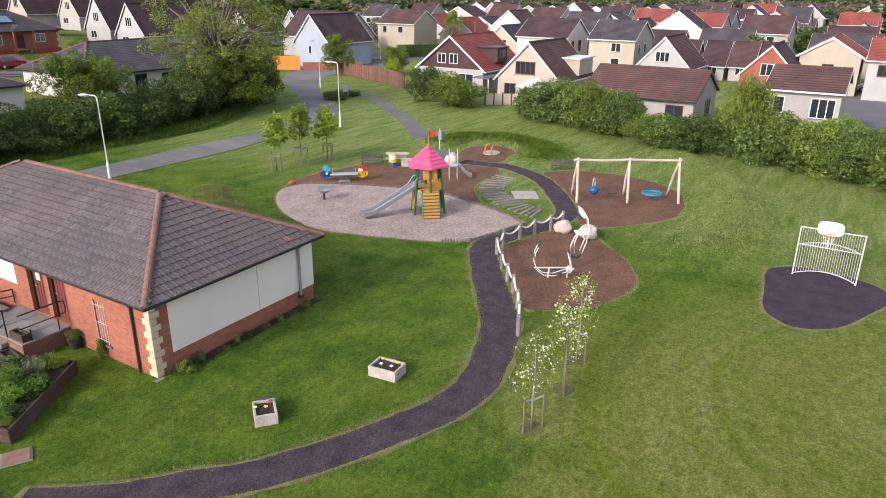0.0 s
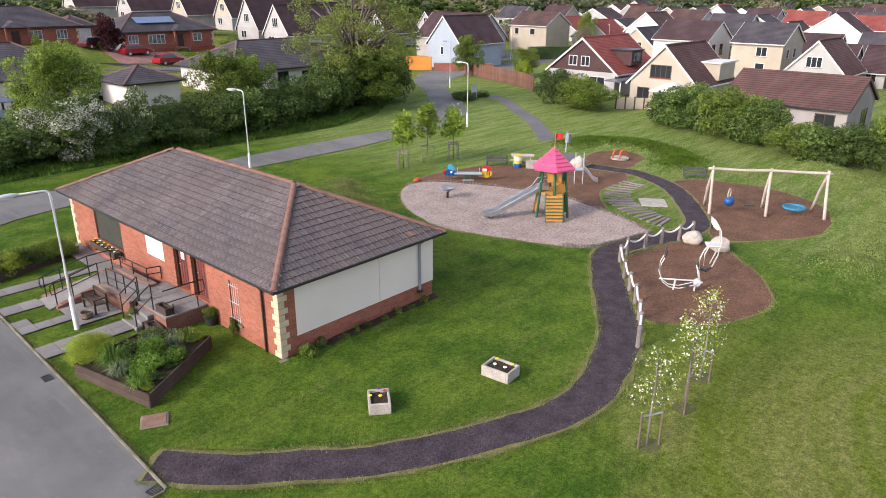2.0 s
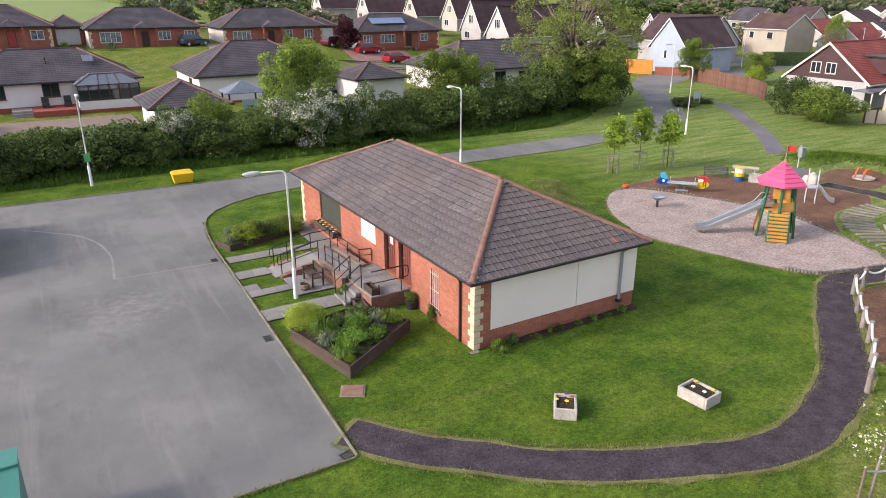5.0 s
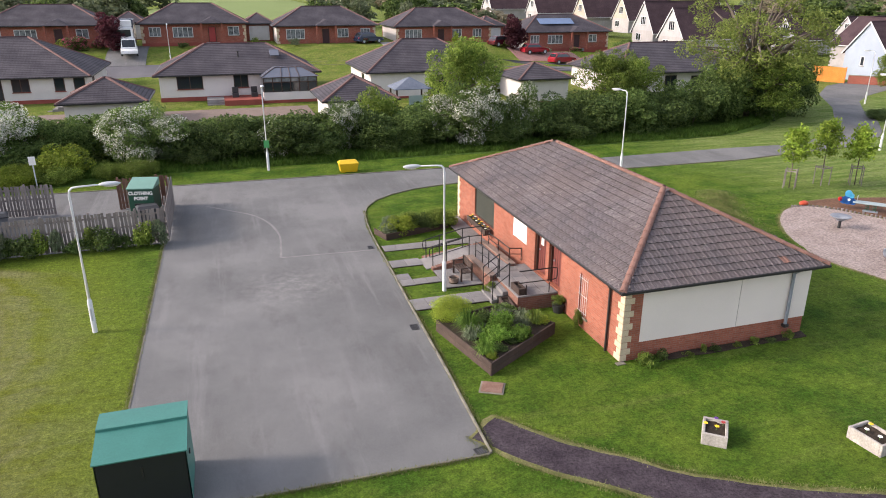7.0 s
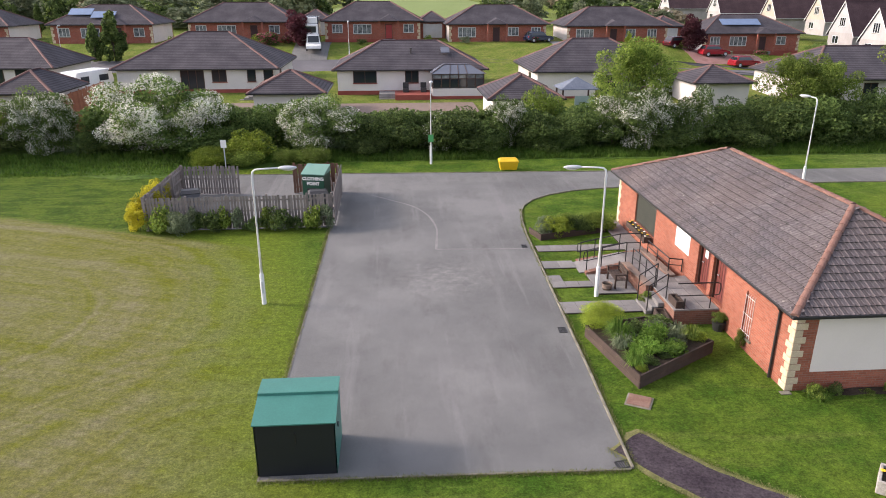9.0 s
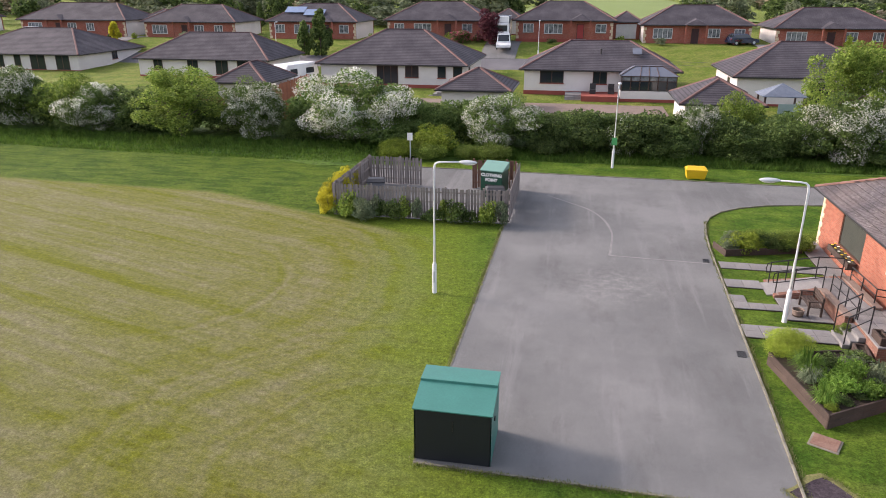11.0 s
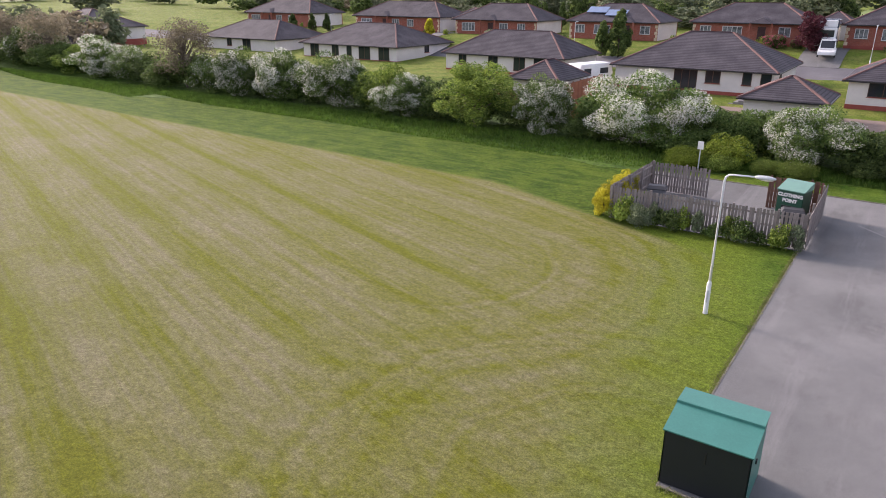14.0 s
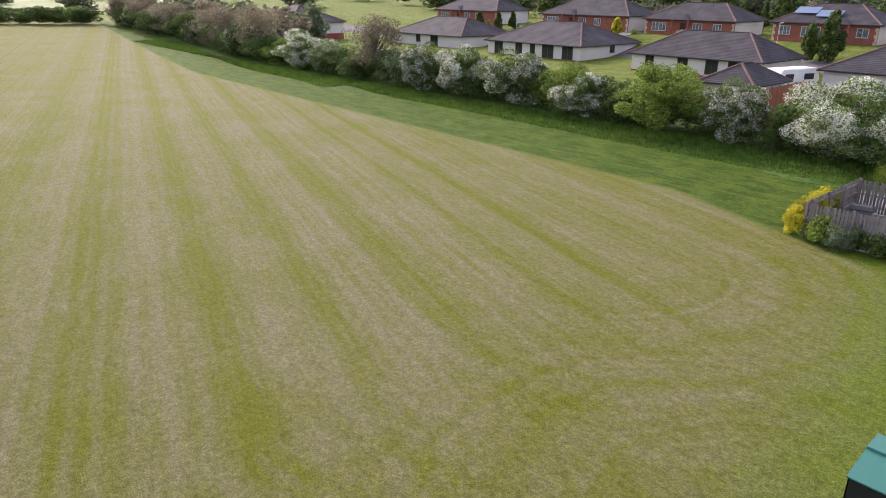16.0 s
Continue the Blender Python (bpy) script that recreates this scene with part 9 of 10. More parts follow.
# strap-leaved clumps in the raised bed
def strap_clump(x, y, z, r0, n, material, label, seed, long=0.5):
    q = np.random.default_rng(seed)
    bm = bmesh.new()
    for k in range(n):
        a = q.uniform(0, 2 * math.pi)
        l = long * q.uniform(0.6, 1.1)
        d = Vector((math.cos(a), math.sin(a), 0))
        s = Vector((-math.sin(a), math.cos(a), 0)) * q.uniform(0.007, 0.013)
        b = d * q.uniform(0, r0)
        up, out = q.uniform(0.45, 0.95), q.uniform(0.5, 1.0)
        p = [b, b + d * l * 0.4 * out + Vector((0, 0, l * up)), b + d * l * out + Vector((0, 0, l * up * q.uniform(0.3, 0.9)))]
        v = [bm.verts.new(p[0] - s), bm.verts.new(p[0] + s), bm.verts.new(p[1] + s), bm.verts.new(p[1] - s), bm.verts.new(p[2])]
        bm.faces.new(v[:4])
        bm.faces.new((v[3], v[2], v[4]))
    t = thing("garden_plant", pose(x, y, z), label, "plant", "plants in the raised bed")
    part("leaves", bm, material, t)


for k, (x, y, n, long) in enumerate(((6.98, 19.5, 420, 0.7), (6.9, 18.9, 260, 0.48), (6.98, 17.85, 260, 0.5), (9.35, 19.35, 220, 0.45), (9.05, 19.75, 180, 0.4), (7.35, 19.0, 180, 0.42), (8.75, 19.1, 150, 0.36))):
    strap_clump(x, y, 0.34, 0.16, n, (M_LEAFBED, M_LEAFGREY, M_LEAFBED, M_LEAFY, M_LEAFGREY)[k % 5], "clump of strap-shaped leaves in the raised bed", 40 + k, long)

for k, (x, y) in enumerate(((11.6, 16.3), (11.9, 16.25), (12.15, 16.3), (11.75, 16.1))):
    strap_clump(x, y, 0.0, 0.16, 70, M_BLADE, "clump of long grass at the wall's corner", 60 + k, 0.24)

# ---- vehicles and gardens beyond the hedge ----
M_CARRED = plain("red_car_paint", (0.24, 0.008, 0.016), 0.25, 0.6)
M_CARWHITE = plain("white_car_paint", (0.75, 0.75, 0.75), 0.25, 0.6)
M_CARBLUE = plain("dark_blue_car_paint", (0.02, 0.03, 0.06), 0.25, 0.6)
M_TYRE = plain("tyre_rubber", (0.02, 0.02, 0.02), 0.8)
M_TAIL = plain("tail_light", (0.4, 0.01, 0.01), 0.3)


def car(x, y, rz, paint, label, ln=4.1, wd=1.75, ht=1.48, van=False, z=None):
    c = thing("van" if van else "car", pose(x, y, rise(x, y) if z is None else z, rz=rz), label, "van" if van else "car")
    h = ln / 2
    low = [(-h, 0.3), (h, 0.3), (h, 0.62), (h * 0.9, 0.78), (h * 0.45, 0.92), (-h * 0.95, 0.95), (-h, 0.8)]
    bm = bmesh.new()
    vs = [bm.verts.new((u, s * wd / 2, v)) for s in (-1, 1) for u, v in low]
    bmesh.ops.convex_hull(bm, input=vs)
    bmesh.ops.bevel(bm, geom=bm.edges[:], offset=0.05, segments=2, affect="EDGES")
    part("body", bm, paint, c, smooth=False)
    cab = [(-h * 0.93, 0.9), (h * 0.48, 0.9), (h * 0.12, ht), (-h * 0.72, ht)] if not van else [(-h * 0.98, 0.9), (h * 0.6, 0.9), (h * 0.38, ht), (-h * 0.97, ht)]
    bm = bmesh.new()
    bmesh.ops.convex_hull(bm, input=[bm.verts.new((u, s * wd * (0.47 if v < 1 else 0.40), v)) for s in (-1, 1) for u, v in cab])
    bmesh.ops.bevel(bm, geom=bm.edges[:], offset=0.05, segments=2, affect="EDGES")
    cabin = part("cabin", bm, paint, c)
    for s in (-1, 1):
        u0, u1 = (cab[0][0] * 0.88, cab[1][0] * 0.72)
        bm = bmesh.new()
        bmesh.ops.convex_hull(bm, input=[bm.verts.new((u, s * (wd * (0.475 if v < 1.05 else 0.422) + dd), v)) for dd in (0, 0.012) for u, v in ((u0, 1.0), (u1, 1.0), (cab[2][0] * 0.8, ht - 0.12), (cab[3][0] * 0.95, ht - 0.12))])
        part("side_window", bm, M_GLASS, cabin)
    bm = bmesh.new()
    p, q = cab[1], cab[2]
    bmesh.ops.convex_hull(bm, input=[bm.verts.new((p[0] + (q[0] - p[0]) * u + dd, s * wd * 0.38, p[1] + (q[1] - p[1]) * u + dd)) for u in (0.15, 0.88) for s in (-1, 1) for dd in (0.0, 0.03)])
    part("windscreen", bm, M_GLASS, cabin)
    bm = bmesh.new()
    p, q = cab[0], cab[3]
    bmesh.ops.convex_hull(bm, input=[bm.verts.new((p[0] + (q[0] - p[0]) * u - dd, s * wd * 0.36, p[1] + (q[1] - p[1]) * u + dd * 0.3)) for u in (0.2, 0.85) for s in (-1, 1) for dd in (0.0, 0.03)])
    part("rear_window", bm, M_GLASS, cabin)
    for u in (-h * 0.62, h * 0.62):
        for s in (-1, 1):
            w = part("wheel", rods(((u, s * (wd / 2 - 0.16), 0.31), (u, s * (wd / 2 + 0.01), 0.31), 0.31), n=18), M_TYRE, c)
            part("rim", rods(((u, s * (wd / 2 - 0.02), 0.31), (u, s * (wd / 2 + 0.02), 0.31), 0.19), n=14), M_LAMPHEAD, w)
    for s in (-1, 1):
        part("headlight", boxed(((h - 0.06, s * wd * 0.36 - 0.14, 0.6), (h + 0.01, s * wd * 0.36 + 0.14, 0.72)), bevel=0.01), M_BLIND, c)
        part("tail_light", boxed(((-h - 0.01, s * wd * 0.4 - 0.08, 0.68), (-h + 0.05, s * wd * 0.4 + 0.08, 0.86)), bevel=0.01), M_TAIL, c)
    return c


car(45.2, 98.6, 4, M_CARRED, "red parked car on a block-paved drive")
car(47.8, 94.6, 12, M_CARRED, "red hatchback parked on a block-paved drive")
car(41.0, 101.6, 20, plain("dark_red_car_paint", (0.06, 0.006, 0.012), 0.25, 0.6), "dark red car parked under a purple tree")
car(29.3, 73.2, 80, M_CARWHITE, "white van parked beside a garage", 4.6, 1.85, 1.9, True)
car(21.2, 104.0, 20, M_CARBLUE, "dark blue car parked beside a bungalow")
car(-10.6, 99.2, -85, M_CARWHITE, "white van parked on a drive", 4.8, 1.95, 2.0, True)
tagged(part("parking_place", slab([(66, -1.0), (82, 3.4), (97, 4.2), (112, 2.0), (112, -16), (66, -12)], -0.02, 0.014), M_ROAD), "grey tarmac parking place among the houses", "road", kind="structure")
car(98.0, 0.5, 85, M_CARWHITE, "white van parked on the estate road", 4.6, 1.85, 1.9, True)
car(98.0, -3.5, 85, M_CARWHITE, "white car parked on the estate road")
car(-88.0, 104.5, 0, M_CARWHITE, "white car in front of a garage door")
lorry = thing("lorry", pose(-11.4, 103.6, rise(-11.4, 103.6), rz=-88), "dark blue lorry with white cab parked behind a van", "lorry")
part("cargo_box", boxed(((-3.6, -1.2, 0.9), (0.9, 1.2, 3.6)), bevel=0.05), M_CARBLUE, lorry, "dark cargo box")
cabo = part("cab", boxed(((0.95, -1.15, 0.5), (2.5, 1.15, 2.7)), bevel=0.1), M_CARWHITE, lorry, "white cab")
part("windscreen", boxed(((2.49, -0.95, 1.6), (2.52, 0.95, 2.4))), M_GLASS, cabo)
part("visor", boxed(((0.95, -1.1, 2.72), (1.9, 1.1, 3.55)), bevel=0.08), M_CARWHITE, lorry)
for u in (-2.6, 1.7):
    for s in (-1, 1):
        part("wheel", rods(((u, s * 0.9, 0.48), (u, s * 1.18, 0.48), 0.48), n=18), M_TYRE, lorry)
caravan = thing("caravan", pose(-31.0, 74.5, rise(-31, 74.5), rz=70), "white touring caravan beside a garage", "caravan")
bm = bmesh.new()
prof = [(-2.6, 0.6), (-2.7, 1.4), (-2.3, 2.5), (2.4, 2.55), (2.75, 1.5), (2.6, 0.6)]
bmesh.ops.convex_hull(bm, input=[bm.verts.new((u, s * 1.1, v)) for s in (-1, 1) for u, v in prof])
bmesh.ops.bevel(bm, geom=bm.edges[:], offset=0.08, segments=2, affect="EDGES")
part("body", bm, M_CARWHITE, caravan)
for s in (-1, 1):
    for u0, u1 in ((-1.9, -0.8), (0.6, 1.9)):
        part("window", boxed(((u0, s * 1.1 - 0.012, 1.45), (u1, s * 1.1 + 0.012, 2.05))), M_GLASS, caravan)
    part("wheel", rods(((-0.1, s * 0.85, 0.34), (-0.1, s * 1.1, 0.34), 0.34), n=16), M_TYRE, caravan)
part("front_window", boxed(((2.55, -0.8, 1.5), (2.72, 0.8, 2.1))), M_GLASS, caravan)
part("drawbar", rods(((2.5, 0.5, 0.5), (3.8, 0, 0.5), 0.05), ((2.5, -0.5, 0.5), (3.8, 0, 0.5), 0.05), ((3.7, 0, 0), (3.7, 0, 0.6), 0.04), n=8), M_LAMPHEAD, caravan)

# conservatory and patio of the middle bungalow
cons = thing("conservatory", pose(3.9, 70.6, 1.2), "brown framed conservatory with a hipped glazed roof", "conservatory")
part("dwarf_wall", boxed(((0, 0, -1.2), (5.2, 2.8, 0.55))), M_RENDER, cons)
part("brick_base", boxed(((-0.03, -0.03, -1.2), (5.23, 2.8, -0.2))), M_PLINTH, cons)
for k in range(7):
    u = 0.02 + k * 0.85
    part("mullion", boxed(((u, 0.0, 0.552), (u + 0.08, 0.08, 1.95))), M_BROWNFRAME, cons)
    if k < 6:
        part("pane", boxed(((u + 0.09, 0.03, 0.6), (u + 0.84, 0.05, 1.45))), M_GLASS, cons)
        part("top_pane", boxed(((u + 0.09, 0.03, 1.53), (u + 0.84, 0.05, 1.9))), M_NET, cons)
part("transom", boxed(((0.0, 0.0, 1.455), (5.2, 0.08, 1.525)), ((0.0, 0.0, 1.9), (5.2, 0.1, 1.98)), ((0.0, 0.1, 1.9), (0.1, 2.8, 1.98)), ((5.1, 0.1, 1.9), (5.2, 2.8, 1.98))), M_BROWNFRAME, cons)
for u in (0.0, 5.12):
    part("side_glazing", boxed(((u, 0.1, 0.56), (u + 0.08, 2.7, 1.89))), M_GLASS, cons)
bm = bmesh.new()
bmesh.ops.convex_hull(bm, input=[bm.verts.new(p) for p in ((-0.15, -0.15, 1.98), (5.35, -0.15, 1.98), (-0.15, 2.8, 1.98), (5.35, 2.8, 1.98), (1.3, 1.4, 2.75), (3.9, 1.4, 2.75), (1.3, 2.8, 2.75), (3.9, 2.8, 2.75))])
croof = part("glazed_roof", bm, M_ROOFGLASS, cons, "dark glazed roof")
for p, q in (((-0.15, -0.15, 2.0), (1.3, 1.4, 2.78)), ((5.35, -0.15, 2.0), (3.9, 1.4, 2.78)), ((1.3, 1.4, 2.78), (3.9, 1.4, 2.78)), ((2.6, -0.15, 2.0), (2.6, 1.4, 2.78)), ((1.75, -0.15, 2.0), (1.9, 1.4, 2.78)), ((3.5, -0.15, 2.0), (3.3, 1.4, 2.78))):
    part("glazing_bar", rods((p, q, 0.035), n=6), M_BROWNFRAME, croof)
patio = thing("patio", pose(-1.6, 70.2, 0.2), "raised red patio with steps and dark chairs", "patio")
part("deck", boxed(((1.8, 0, -0.2), (5.4, 3.15, 1.0))), M_PLINTH, patio)
for k in range(5):
    part("step", boxed(((0.2, 0.25 * k, -0.2), (1.78, 3.1, 0.2 * (k + 1)))), M_SLAB, patio)
for u in (2.6, 4.4):
    part("chair", boxed(((u, 1.9, 1.0), (u + 0.6, 2.5, 1.42)), ((u, 2.45, 1.42), (u + 0.6, 2.52, 1.95)), bevel=0.03), M_POT, patio)
tagged(part("patio_paving", slab([(-6.0, 60.5), (7.8, 60.5), (7.8, 70.1), (-6.0, 70.1)], 0.2, 0.62), M_STONECAP), "low red paved terrace in front of a bungalow", "paving", kind="structure")
tagged(part("patio_paving", slab([(-27.6, 61.0), (-12.4, 61.0), (-12.4, 75.5), (-27.6, 75.5)], 0.2, 0.66), M_STONECAP), "red-brown paved garden terrace in front of a bungalow", "paving", kind="structure")
gsteps = thing("garden_steps", pose(-15.2, 71.0, 0.6), "pale concrete steps beside a garage", "steps")
for k in range(5):
    part("step", boxed(((0.45 * k, 0, 0.0), (0.45 * (k + 1), 2.6, 0.17 * (k + 1)))), M_SLAB, gsteps)
for x, y, w in ((4.3, 111.0, 3.9), (-72.6, 112.0, 3.9), (-14.0, 116.0, 4.0), (41.5, 112.0, 4.0)):
    z = rise(x + 2, y)
    g = bungalow(x, y, w, 6.0, z + 0.1, z + 2.5, z + 3.9, M_BRICK_DARK, "small red brick garage with hipped charcoal roof", plinth=0.1, group=GAR, name="garage", category="garage", inset=1.9)
    part("garage_door", boxed(((0.5, -0.04, 0.12), (w - 0.5, -0.003, 2.15)), bevel=0.01), M_WHITEFRAME, g, "white up-and-over door")
gaz = thing("gazebo", pose(16.6, 63.4, rise(16.6, 63.4)), "square garden gazebo with a slate blue pyramid roof", "gazebo")
bm = bmesh.new()
bmesh.ops.convex_hull(bm, input=[bm.verts.new(p) for p in [(sx * 1.75, sy * 1.5, 2.25 + dz) for sx in (-1, 1) for sy in (-1, 1) for dz in (0, 0.06)] + [(0, 0, 3.25)]])
part("roof", bm, surf("slate_blue_felt", (0.10, 0.12, 0.16), (0.14, 0.16, 0.20), 2.0, 12.0), gaz)
for sx in (-1.5, 1.5):
    for sy in (-1.25, 1.25):
        part("post", boxed(((sx - 0.07, sy - 0.07, -0.1), (sx + 0.07, sy + 0.07, 2.26))), M_BROWNFRAME, gaz)
part("screen", boxed(((-0.4, -1.28, 0.0), (1.45, -1.22, 1.7))), plain("pale_green_board", (0.36, 0.45, 0.42), 0.6), gaz, "pale green board")
M_RUSTWOOD = surf("rust_stained_timber", (0.225, 0.082, 0.042), (0.295, 0.120, 0.062), 1.4, 14.0, 0.85, 0.4, 0.006, stretch=(6, 6, 0.5), spread=0.12, grain=0.25)
rust_mesh = red_mesh.copy()
rust_mesh.materials[0] = M_RUSTWOOD
slat_fence((-28.0, 60.5), (-28.6, 72.5), "rust coloured garden fence beside a caravan", 0.15, rust_mesh, M_RUSTWOOD, z=rise(-28, 64), high=1.2)
slat_fence((-33.5, 57.5), (-20.0, 57.5), "rust coloured garden fence behind the hedge", 0.15, rust_mesh, M_RUSTWOOD, z=rise(-28, 57), high=1.0)
slat_fence((-14.0, 58.5), (-4.0, 58.8), "red-brown garden fence behind the hedge", 0.15, red_mesh, M_REDWOOD, z=rise(-8, 58), high=0.7)
M_ORANGEWOOD = surf("orange_stained_timber", (0.50, 0.17, 0.025), (0.58, 0.22, 0.04), 1.2, 14.0, 0.7, 0.4, 0.006, stretch=(6, 6, 0.5))
of = thing("fence", pose(74.0, 74.5, 0, rz=-62), "bright orange stained timber fence", "fence")
for k in range(24):
    part("board", boxed(((k * 0.16, 0, 0.05), (k * 0.16 + 0.15, 0.03, 1.95))), M_ORANGEWOOD, of)
for k in range(3):
    part("post", boxed(((k * 1.9 - 0.05, 0.03, 0), (k * 1.9 + 0.05, 0.13, 2.0))), M_ORANGEWOOD, of)
wl = thing("garden_wall", pose(76.2, 71.0, 0, rz=-52), "low red brick garden wall with coping", "wall")
part("brickwork", boxed(((0, 0, -0.1), (8.5, 0.22, 1.0))), M_BRICK_DARK, wl)
part("coping", boxed(((-0.03, -0.03, 1.002), (8.53, 0.25, 1.08))), M_KERB, wl)
slat_fence((75.4, 64.2), (70.0, 50.5), "red-brown timber garden fence along the path", 0.16, red_mesh, M_REDWOOD)
slat_fence((70.0, 50.5), (67.6, 47.2), "dark red timber garden fence", 0.16, red_mesh, M_REDWOOD)
cream = thing("garden_fence", pose(0, 0, 0), "cream panelled garden fence with timber posts", "fence")
ca, cb = Vector((63.22, 34.12, 0)), Vector((65.60, 30.34, 0))
for k in range(5):
    p, q = ca.lerp(cb, k / 5), ca.lerp(cb, (k + 1) / 5)
    t = (q - p).normalized()
    n = Vector((-t.y, t.x, 0)) * 0.025
    bm = bmesh.new()
    bmesh.ops.convex_hull(bm, input=[bm.verts.new(c + m + Vector((0, 0, z))) for c in (p + t * 0.06, q - t * 0.06) for m in (n, -n) for z in (0.02, 1.15)])
    part("fence_panel", bm, M_BUFF, cream, "cream fence panel")
for k in range(6):
    p = ca.lerp(cb, k / 5)
    part("post", boxed(((p.x - 0.06, p.y - 0.06, -0.1), (p.x + 0.06, p.y + 0.06, 1.25))), M_TIMBER, cream)
hd = thing("clipped_hedge", pose(100, 71, 0, rz=-38), "long dark clipped garden hedge", "hedge")
bm = bmesh.new()
box(bm, (0, 0, 0), (24, 1.2, 2.0))
bmesh.ops.subdivide_edges(bm, edges=bm.edges[:], cuts=12, use_grid_fill=True)
for vv in bm.verts:
    vv.co += Vector((noise.noise(vv.co * 1.3), noise.noise(vv.co * 1.3 + Vector((7, 0, 0))), noise.noise(vv.co * 1.7))) * 0.16
part("foliage", bm, surf("clipped_hedge_leaves", (0.016, 0.032, 0.010), (0.035, 0.060, 0.018), 2.0, 14.0, 0.9, 1.0, 0.08, grain=0.6), hd)
part("clipped_top", boxed(((0.2, 0.1, 1.9), (23.8, 1.1, 2.06))), M_LEAFD, hd)
tagged(part("far_road", slab([(84, 62.5), (100, 66.5), (120, 60), (140, 56), (140, 60), (120, 65), (101, 72), (84, 68.5)], -0.02, 0.015), M_ROAD), "grey estate road beyond the junction", "road", kind="structure")
bm = slab([(-150, 90.2), (-60, 90.2), (0, 90.2), (62, 88), (75, 82), (78, 86), (64, 94), (0, 95.2), (-60, 95.2), (-150, 95.2)], -0.05, 0.03)
bmesh.ops.subdivide_edges(bm, edges=bm.edges[:], cuts=6)
for vv in bm.verts:
    vv.co.z += rise(vv.co.x, vv.co.y)
tagged(part("street", bm, M_ROAD), "grey street between the two rows of bungalows", "road", kind="structure")
M_MONO = surf("block_paving", (0.20, 0.10, 0.09), (0.27, 0.15, 0.135), 1.0, 10.0, 0.9, 0.4, 0.01)
for n, (x0, x1, y1, m) in enumerate(((-13.4, -8.6, 106, M_TARMAC), (41.5, 52.0, 103, M_MONO), (22.8, 25.4, 104, M_SLAB), (-72.0, -69.0, 106, M_SLAB), (-32.0, -29.4, 106, M_SLAB))):
    bm = slab([(x0, 95.0), (x1, 95.0), (x1, y1), (x0, y1)], -0.05, 0.035)
    bmesh.ops.subdivide_edges(bm, edges=bm.edges[:], cuts=5, use_grid_fill=True)
    for vv in bm.verts:
        vv.co.z += rise(vv.co.x, vv.co.y) + 0.03
    tagged(part("driveway", bm, m), "paved driveway up to a bungalow", "driveway", kind="structure")

# ---- far houses ----
FARH = "white gabled houses on the rise"
for x, y, b, d, w, t, wm in ((67.1, 93.4, 2.2, 6.4, 10.5, 7.1, M_WHITE), (70.3, 106.3, 2.5, 6.4, 10.8, 7.6, M_WHITE), (82.1, 104.6, 1.4, 6.4, 10, 7.2, M_DARKBOARD), (80.4, 130.6, 3.6, 6.4, 10, 7.3, M_BUFF), (77.0, 142.0, 3.9, 6.4, 10, 7.2, M_BUFF), (70.0, 152.0, 4.6, 6.4, 10, 7.0, M_WHITE),
                             (84.0, 164.0, 4.9, 6.4, 10, 7.0, M_WHITE), (65.0, 168.0, 5.2, 6.4, 10, 7.0, M_WHITE), (94.0, 120.0, 2.0, 6.4, 10, 7.0, M_WHITE), (98.0, 136.0, 2.8, 6.4, 10, 7.0, M_WHITE), (98.0, 104.0, 0.9, 5.8, 9, 6.2, M_WHITE), (112.0, 104.0, 0.9, 5.8, 9, 6.4, M_WHITE), (106.0, 122.0, 1.2, 5.8, 9, 6.2, M_BUFF)):
    gable_house(x, y, w, d, 2.3, t - 0.7, M_GREYHARL, M_ROOF_PLUM, "dark boarded house with steep gabled roof" if wm is M_DARKBOARD else "buff house with steep dark gabled roof" if wm is M_BUFF else "white house with steep dark gabled roof", True, base=b, gable_m=wm, west=[(2.4, 3.2, 1.5, 1.4, "win", 3), (1.2, 0.6, 1.6, 1.2, "win", 2)], group=FARH)
for x, y, w, h in ((63.5, 98.0, 3.4, 2.2), (64.2, 95.0, 3.0, 1.8), (67.5, 105.5, 3.4, 2.4), (66.5, 109.0, 3.4, 2.4), (79.0, 108.0, 3.0, 2.2), (62.0, 101.0, 3.4, 2.6), (65.5, 103.0, 3.0, 2.4), (59.0, 112.0, 4.0, 3.2), (63.0, 118.0, 4.6, 4.2), (67.0, 122.0, 4.4, 4.0)):
    plant("fill2", x, y, w, h, label="garden shrub among the gabled houses", group="garden shrubs on the rise")
rnd = random.Random(5)
FARW = (M_WHITE, M_RENDER, M_BUFF, M_GREYHARL)
FARR = (M_ROOF_PLUM, M_ROOF_BROWN, M_ROOF, M_ROOF_RED)
FARE = "far houses of the estate"
for i in range(9):
    for j in range(12):
        x, y = 114 + i * 15 + rnd.uniform(-2, 2), -34 + j * 12.5 + rnd.uniform(-2, 2)
        if x < 132 and y > 60:
            continue
        ax_x = rnd.random() < 0.45
        two = rnd.random() < 0.5
        e = 4.7 if two else 2.6
        wm, rm = rnd.choice(FARW), rnd.choice(FARR)
        name = {M_WHITE: "white", M_RENDER: "cream", M_BUFF: "buff", M_GREYHARL: "grey"}[wm]
        gable_house(x, y, rnd.uniform(7, 9), rnd.uniform(6.5, 8.5), e, e + rnd.uniform(2.0, 3.0), wm, rm, "distant " + name + " estate house with a gabled tiled roof", ax_x, base=rise(x, y),
                    west=[(1.0, e - 1.6, 1.2, 1.1, "win", 2), (4.2, e - 1.6, 1.2, 1.1, "win", 2)], south=[(1.6, e - 1.5, 1.1, 1.1, "win", 1)], group=FARE, far=True)

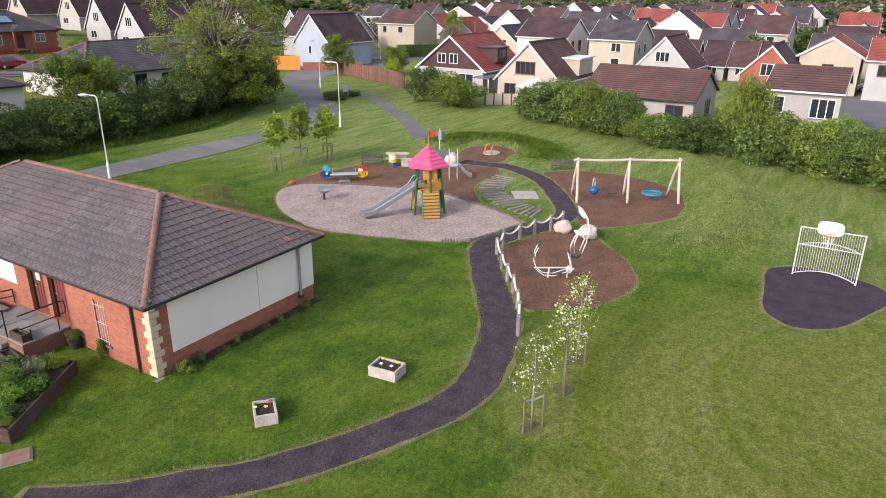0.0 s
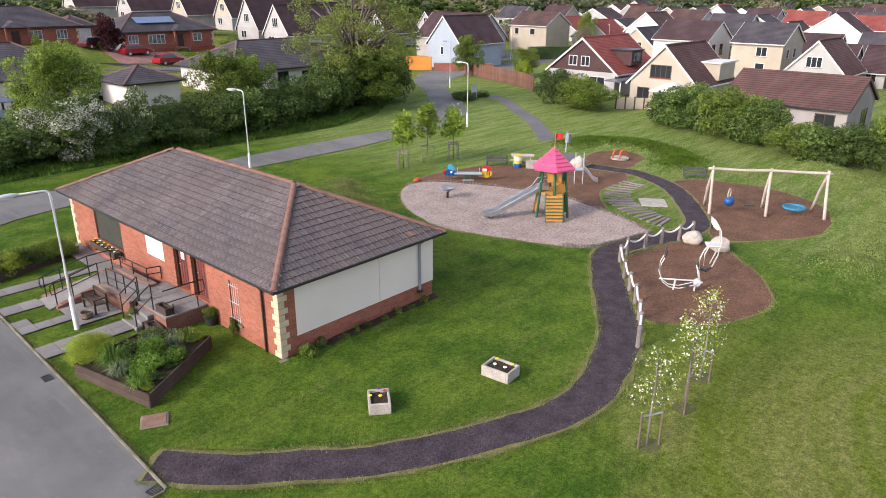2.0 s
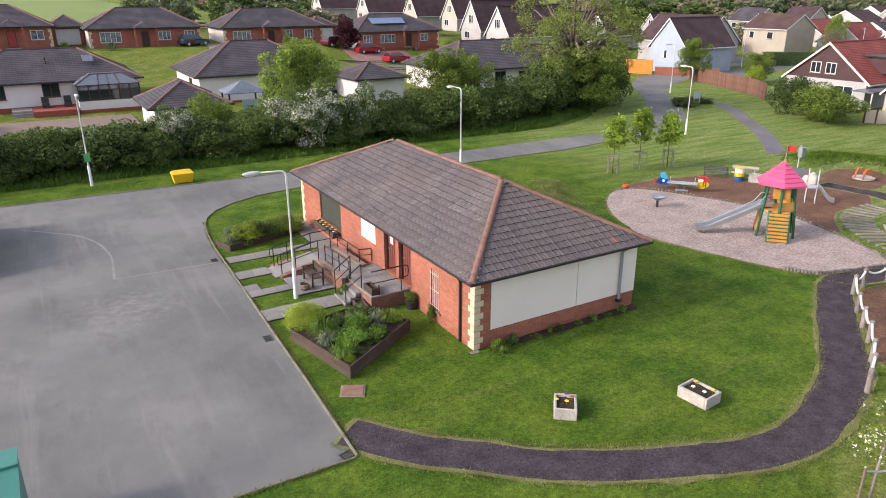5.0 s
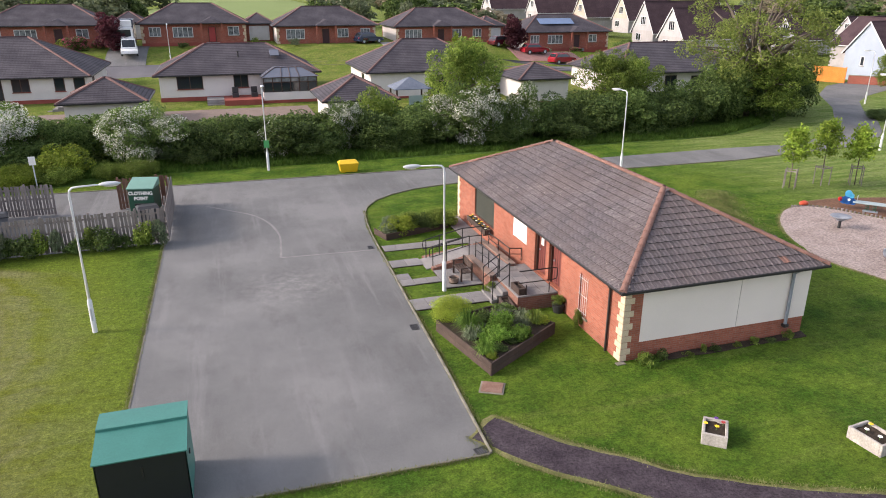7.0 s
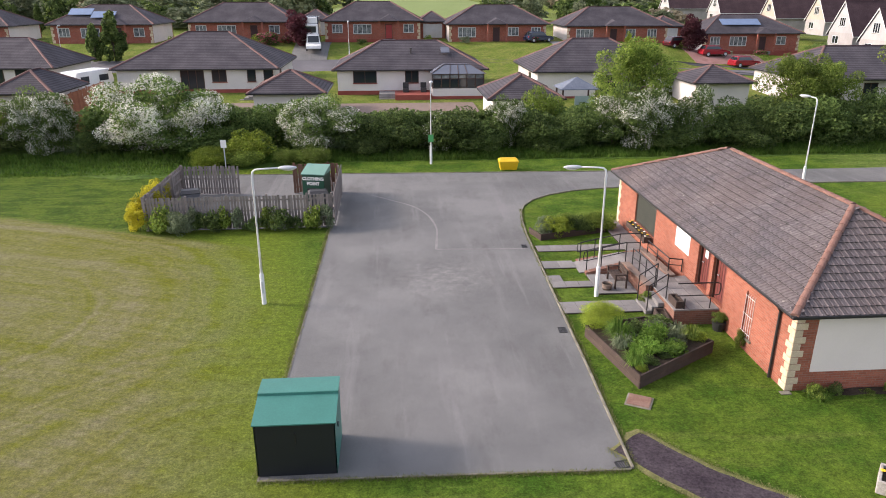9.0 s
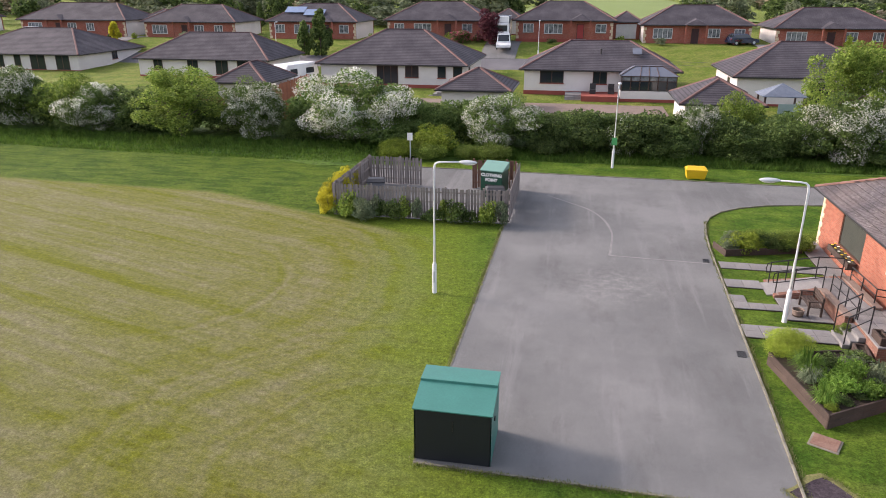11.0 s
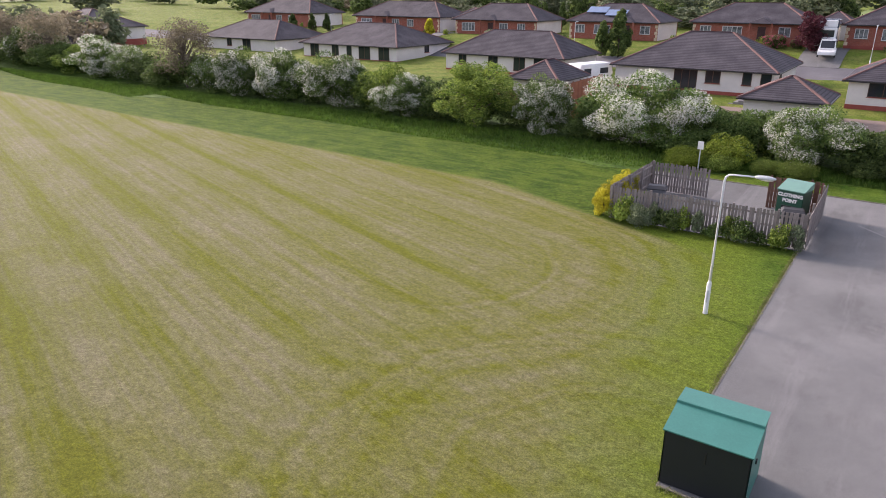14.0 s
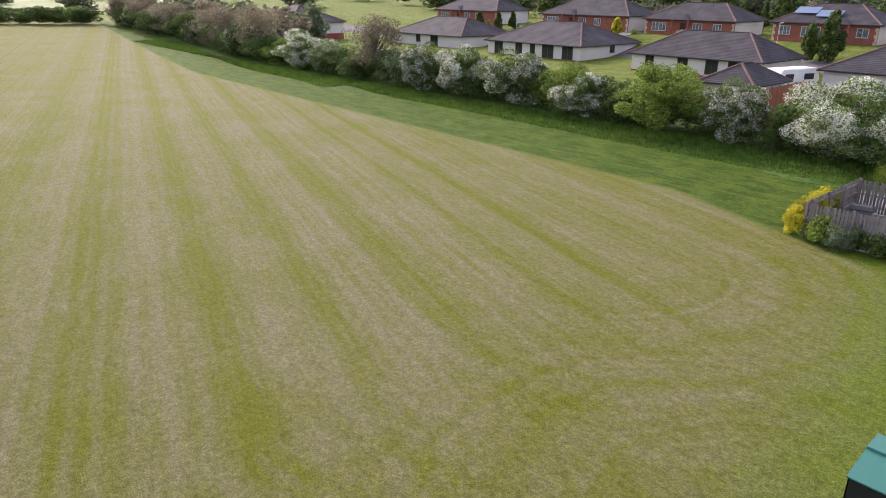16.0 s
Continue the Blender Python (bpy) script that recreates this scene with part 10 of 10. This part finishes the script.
# extras on the near estate houses
dorm = part("dormer", boxed(((3.2, -0.1, 3.2), (5.6, 2.6, 4.75))), M_DARKBOARD, house_red, "dark flat-roofed dormer")
part("dormer_roof", boxed(((3.0, -0.3, 4.752), (5.8, 3.2, 4.88))), M_GUTTER, dorm)
part("dormer_window", boxed(((3.7, -0.14, 3.65), (5.1, -0.103, 4.55))), M_NET, dorm)
dorm = part("dormer", boxed(((4.6, -0.3, 2.7), (8.4, 2.6, 4.3))), M_BUFF, house_buff, "buff flat-roofed dormer")
part("dormer_roof", boxed(((4.4, -0.5, 4.302), (8.6, 2.9, 4.45))), M_WHITEFRAME, dorm)
part("lean_to", boxed(((-2.0, 0.4, 0.0), (-0.02, 3.6, 1.95))), M_BUFF, house_buff, "small sun porch")
bm = bmesh.new()
bmesh.ops.convex_hull(bm, input=[bm.verts.new(q) for q in ((-2.2, 0.2, 1.955), (-0.02, 0.2, 1.955), (-2.2, 3.8, 1.955), (-0.02, 3.8, 1.955), (-1.1, 1.6, 2.75), (-1.1, 2.4, 2.75), (-0.02, 2.0, 2.75))])
part("lean_to_roof", bm, M_WHITEFRAME, house_buff, "white pyramid roof of the sun porch")
part("lean_to_window", boxed(((-2.03, 0.8, 0.8), (-2.003, 3.2, 1.8))), M_GLASS, house_buff)
part("carport_roof", boxed(((-2.6, -2.2, 2.0), (2.5, -0.1, 2.12))), M_ROOFGLASS, house_red, "grey carport roof")
for u, w in ((-2.5, -2.1), (2.3, -2.1)):
    part("carport_post", boxed(((u, w, 0), (u + 0.1, w + 0.1, 1.998))), M_WHITEFRAME, house_red)
arr = thing("solar_canopy", pose(150.0, 131.0, rise(150, 131), rz=-52), "long rack of blue solar panels behind the houses", "solar panels")
for k in range(7):
    for j in range(2):
        part("solar_panel", boxed(((-0.8, -0.9, 0), (0.8, 0.9, 0.06)), bevel=0.01), M_SOLAR, arr, "blue solar panel").matrix_basis = pose(-5.4 + 1.75 * k, -0.6 + 1.35 * j, 2.3 + 1.35 * j, 48)
for k in range(4):
    part("leg", rods(((-5.2 + 3.5 * k, 0.3, -0.2), (-5.2 + 3.5 * k, 0.3, 3.2), 0.1), n=8), M_GUTTER, arr)
field_far = sheet(spaced([((-700, -262), 30)]), spaced([((-160, 140), 20)]), lambda x, y: rise(x, y) + 0.25)
field_far.name = "crop_field"
M_CROP = surf("bright_crop", (0.12, 0.165, 0.036), (0.15, 0.20, 0.048), 0.05, 3.0, 0.9, 0.4, 0.1)
field_far.materials.append(M_CROP)
tagged(new("crop_field", field_far), "bright green crop field beyond the park", "field", kind="structure")
field_hill = sheet(spaced([((-16, 34), 5)]), spaced([((150, 520), 18)]), lambda x, y: rise(x, y) + 0.3)
field_hill.name = "crop_field"
field_hill.materials.append(M_CROP)
tagged(new("crop_field", field_hill), "bright green crop field on the rise behind the houses", "field", kind="structure")
for k in range(44):
    plant(("fill1", "fill2", "fill1")[k % 3], -203 - k * 2.6, 57 - k * 3.4, 9.0, random.uniform(4.0, 5.2), label="field hedge at the edge of the park", group="far field hedge")

# ---- roof tiles of the clubhouse, last ----
west_near = [m for m in west_tiles if m.translation.y < 5.6 and m.translation.x < 1.9]
n_parts = 300 - len(south_tiles)
west_parts = west_near[:max(0, n_parts)]
chosen = {id(m) for m in west_parts}
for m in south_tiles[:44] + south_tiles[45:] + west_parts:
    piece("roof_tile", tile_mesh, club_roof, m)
red_tile = tile_mesh.copy()
red_tile.materials[0] = M_HIP
piece("roof_tile", red_tile, club_roof, south_tiles[44]).location.z += 0.012
rest = [m for m in west_tiles if id(m) not in chosen] + east_tiles + north_tiles
vs, fs = [], []
for m in rest:
    o = len(vs)
    vs += [tuple(m @ Vector(p)) for p in tile_pts]
    fs += [tuple(i + o for i in f) for f in tile_faces]
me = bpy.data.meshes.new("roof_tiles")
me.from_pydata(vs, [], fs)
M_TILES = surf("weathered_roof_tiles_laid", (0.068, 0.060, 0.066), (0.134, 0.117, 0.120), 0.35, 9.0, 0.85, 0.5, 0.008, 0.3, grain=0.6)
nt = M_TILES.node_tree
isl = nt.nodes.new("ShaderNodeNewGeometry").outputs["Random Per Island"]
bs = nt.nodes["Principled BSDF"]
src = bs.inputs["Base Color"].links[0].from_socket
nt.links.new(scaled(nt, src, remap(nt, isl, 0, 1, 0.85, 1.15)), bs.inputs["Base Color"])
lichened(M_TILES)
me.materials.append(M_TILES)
# the joined tiles get the same shadow colour on their lips
me.materials.append(M_LIPSHADE)
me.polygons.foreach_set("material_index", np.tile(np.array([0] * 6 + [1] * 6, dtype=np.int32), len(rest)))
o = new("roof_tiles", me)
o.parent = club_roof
o["kind"] = "stuff"
for run in hips:
    for m in run:
        piece("hip_tile", hip_mesh, club_roof, m)
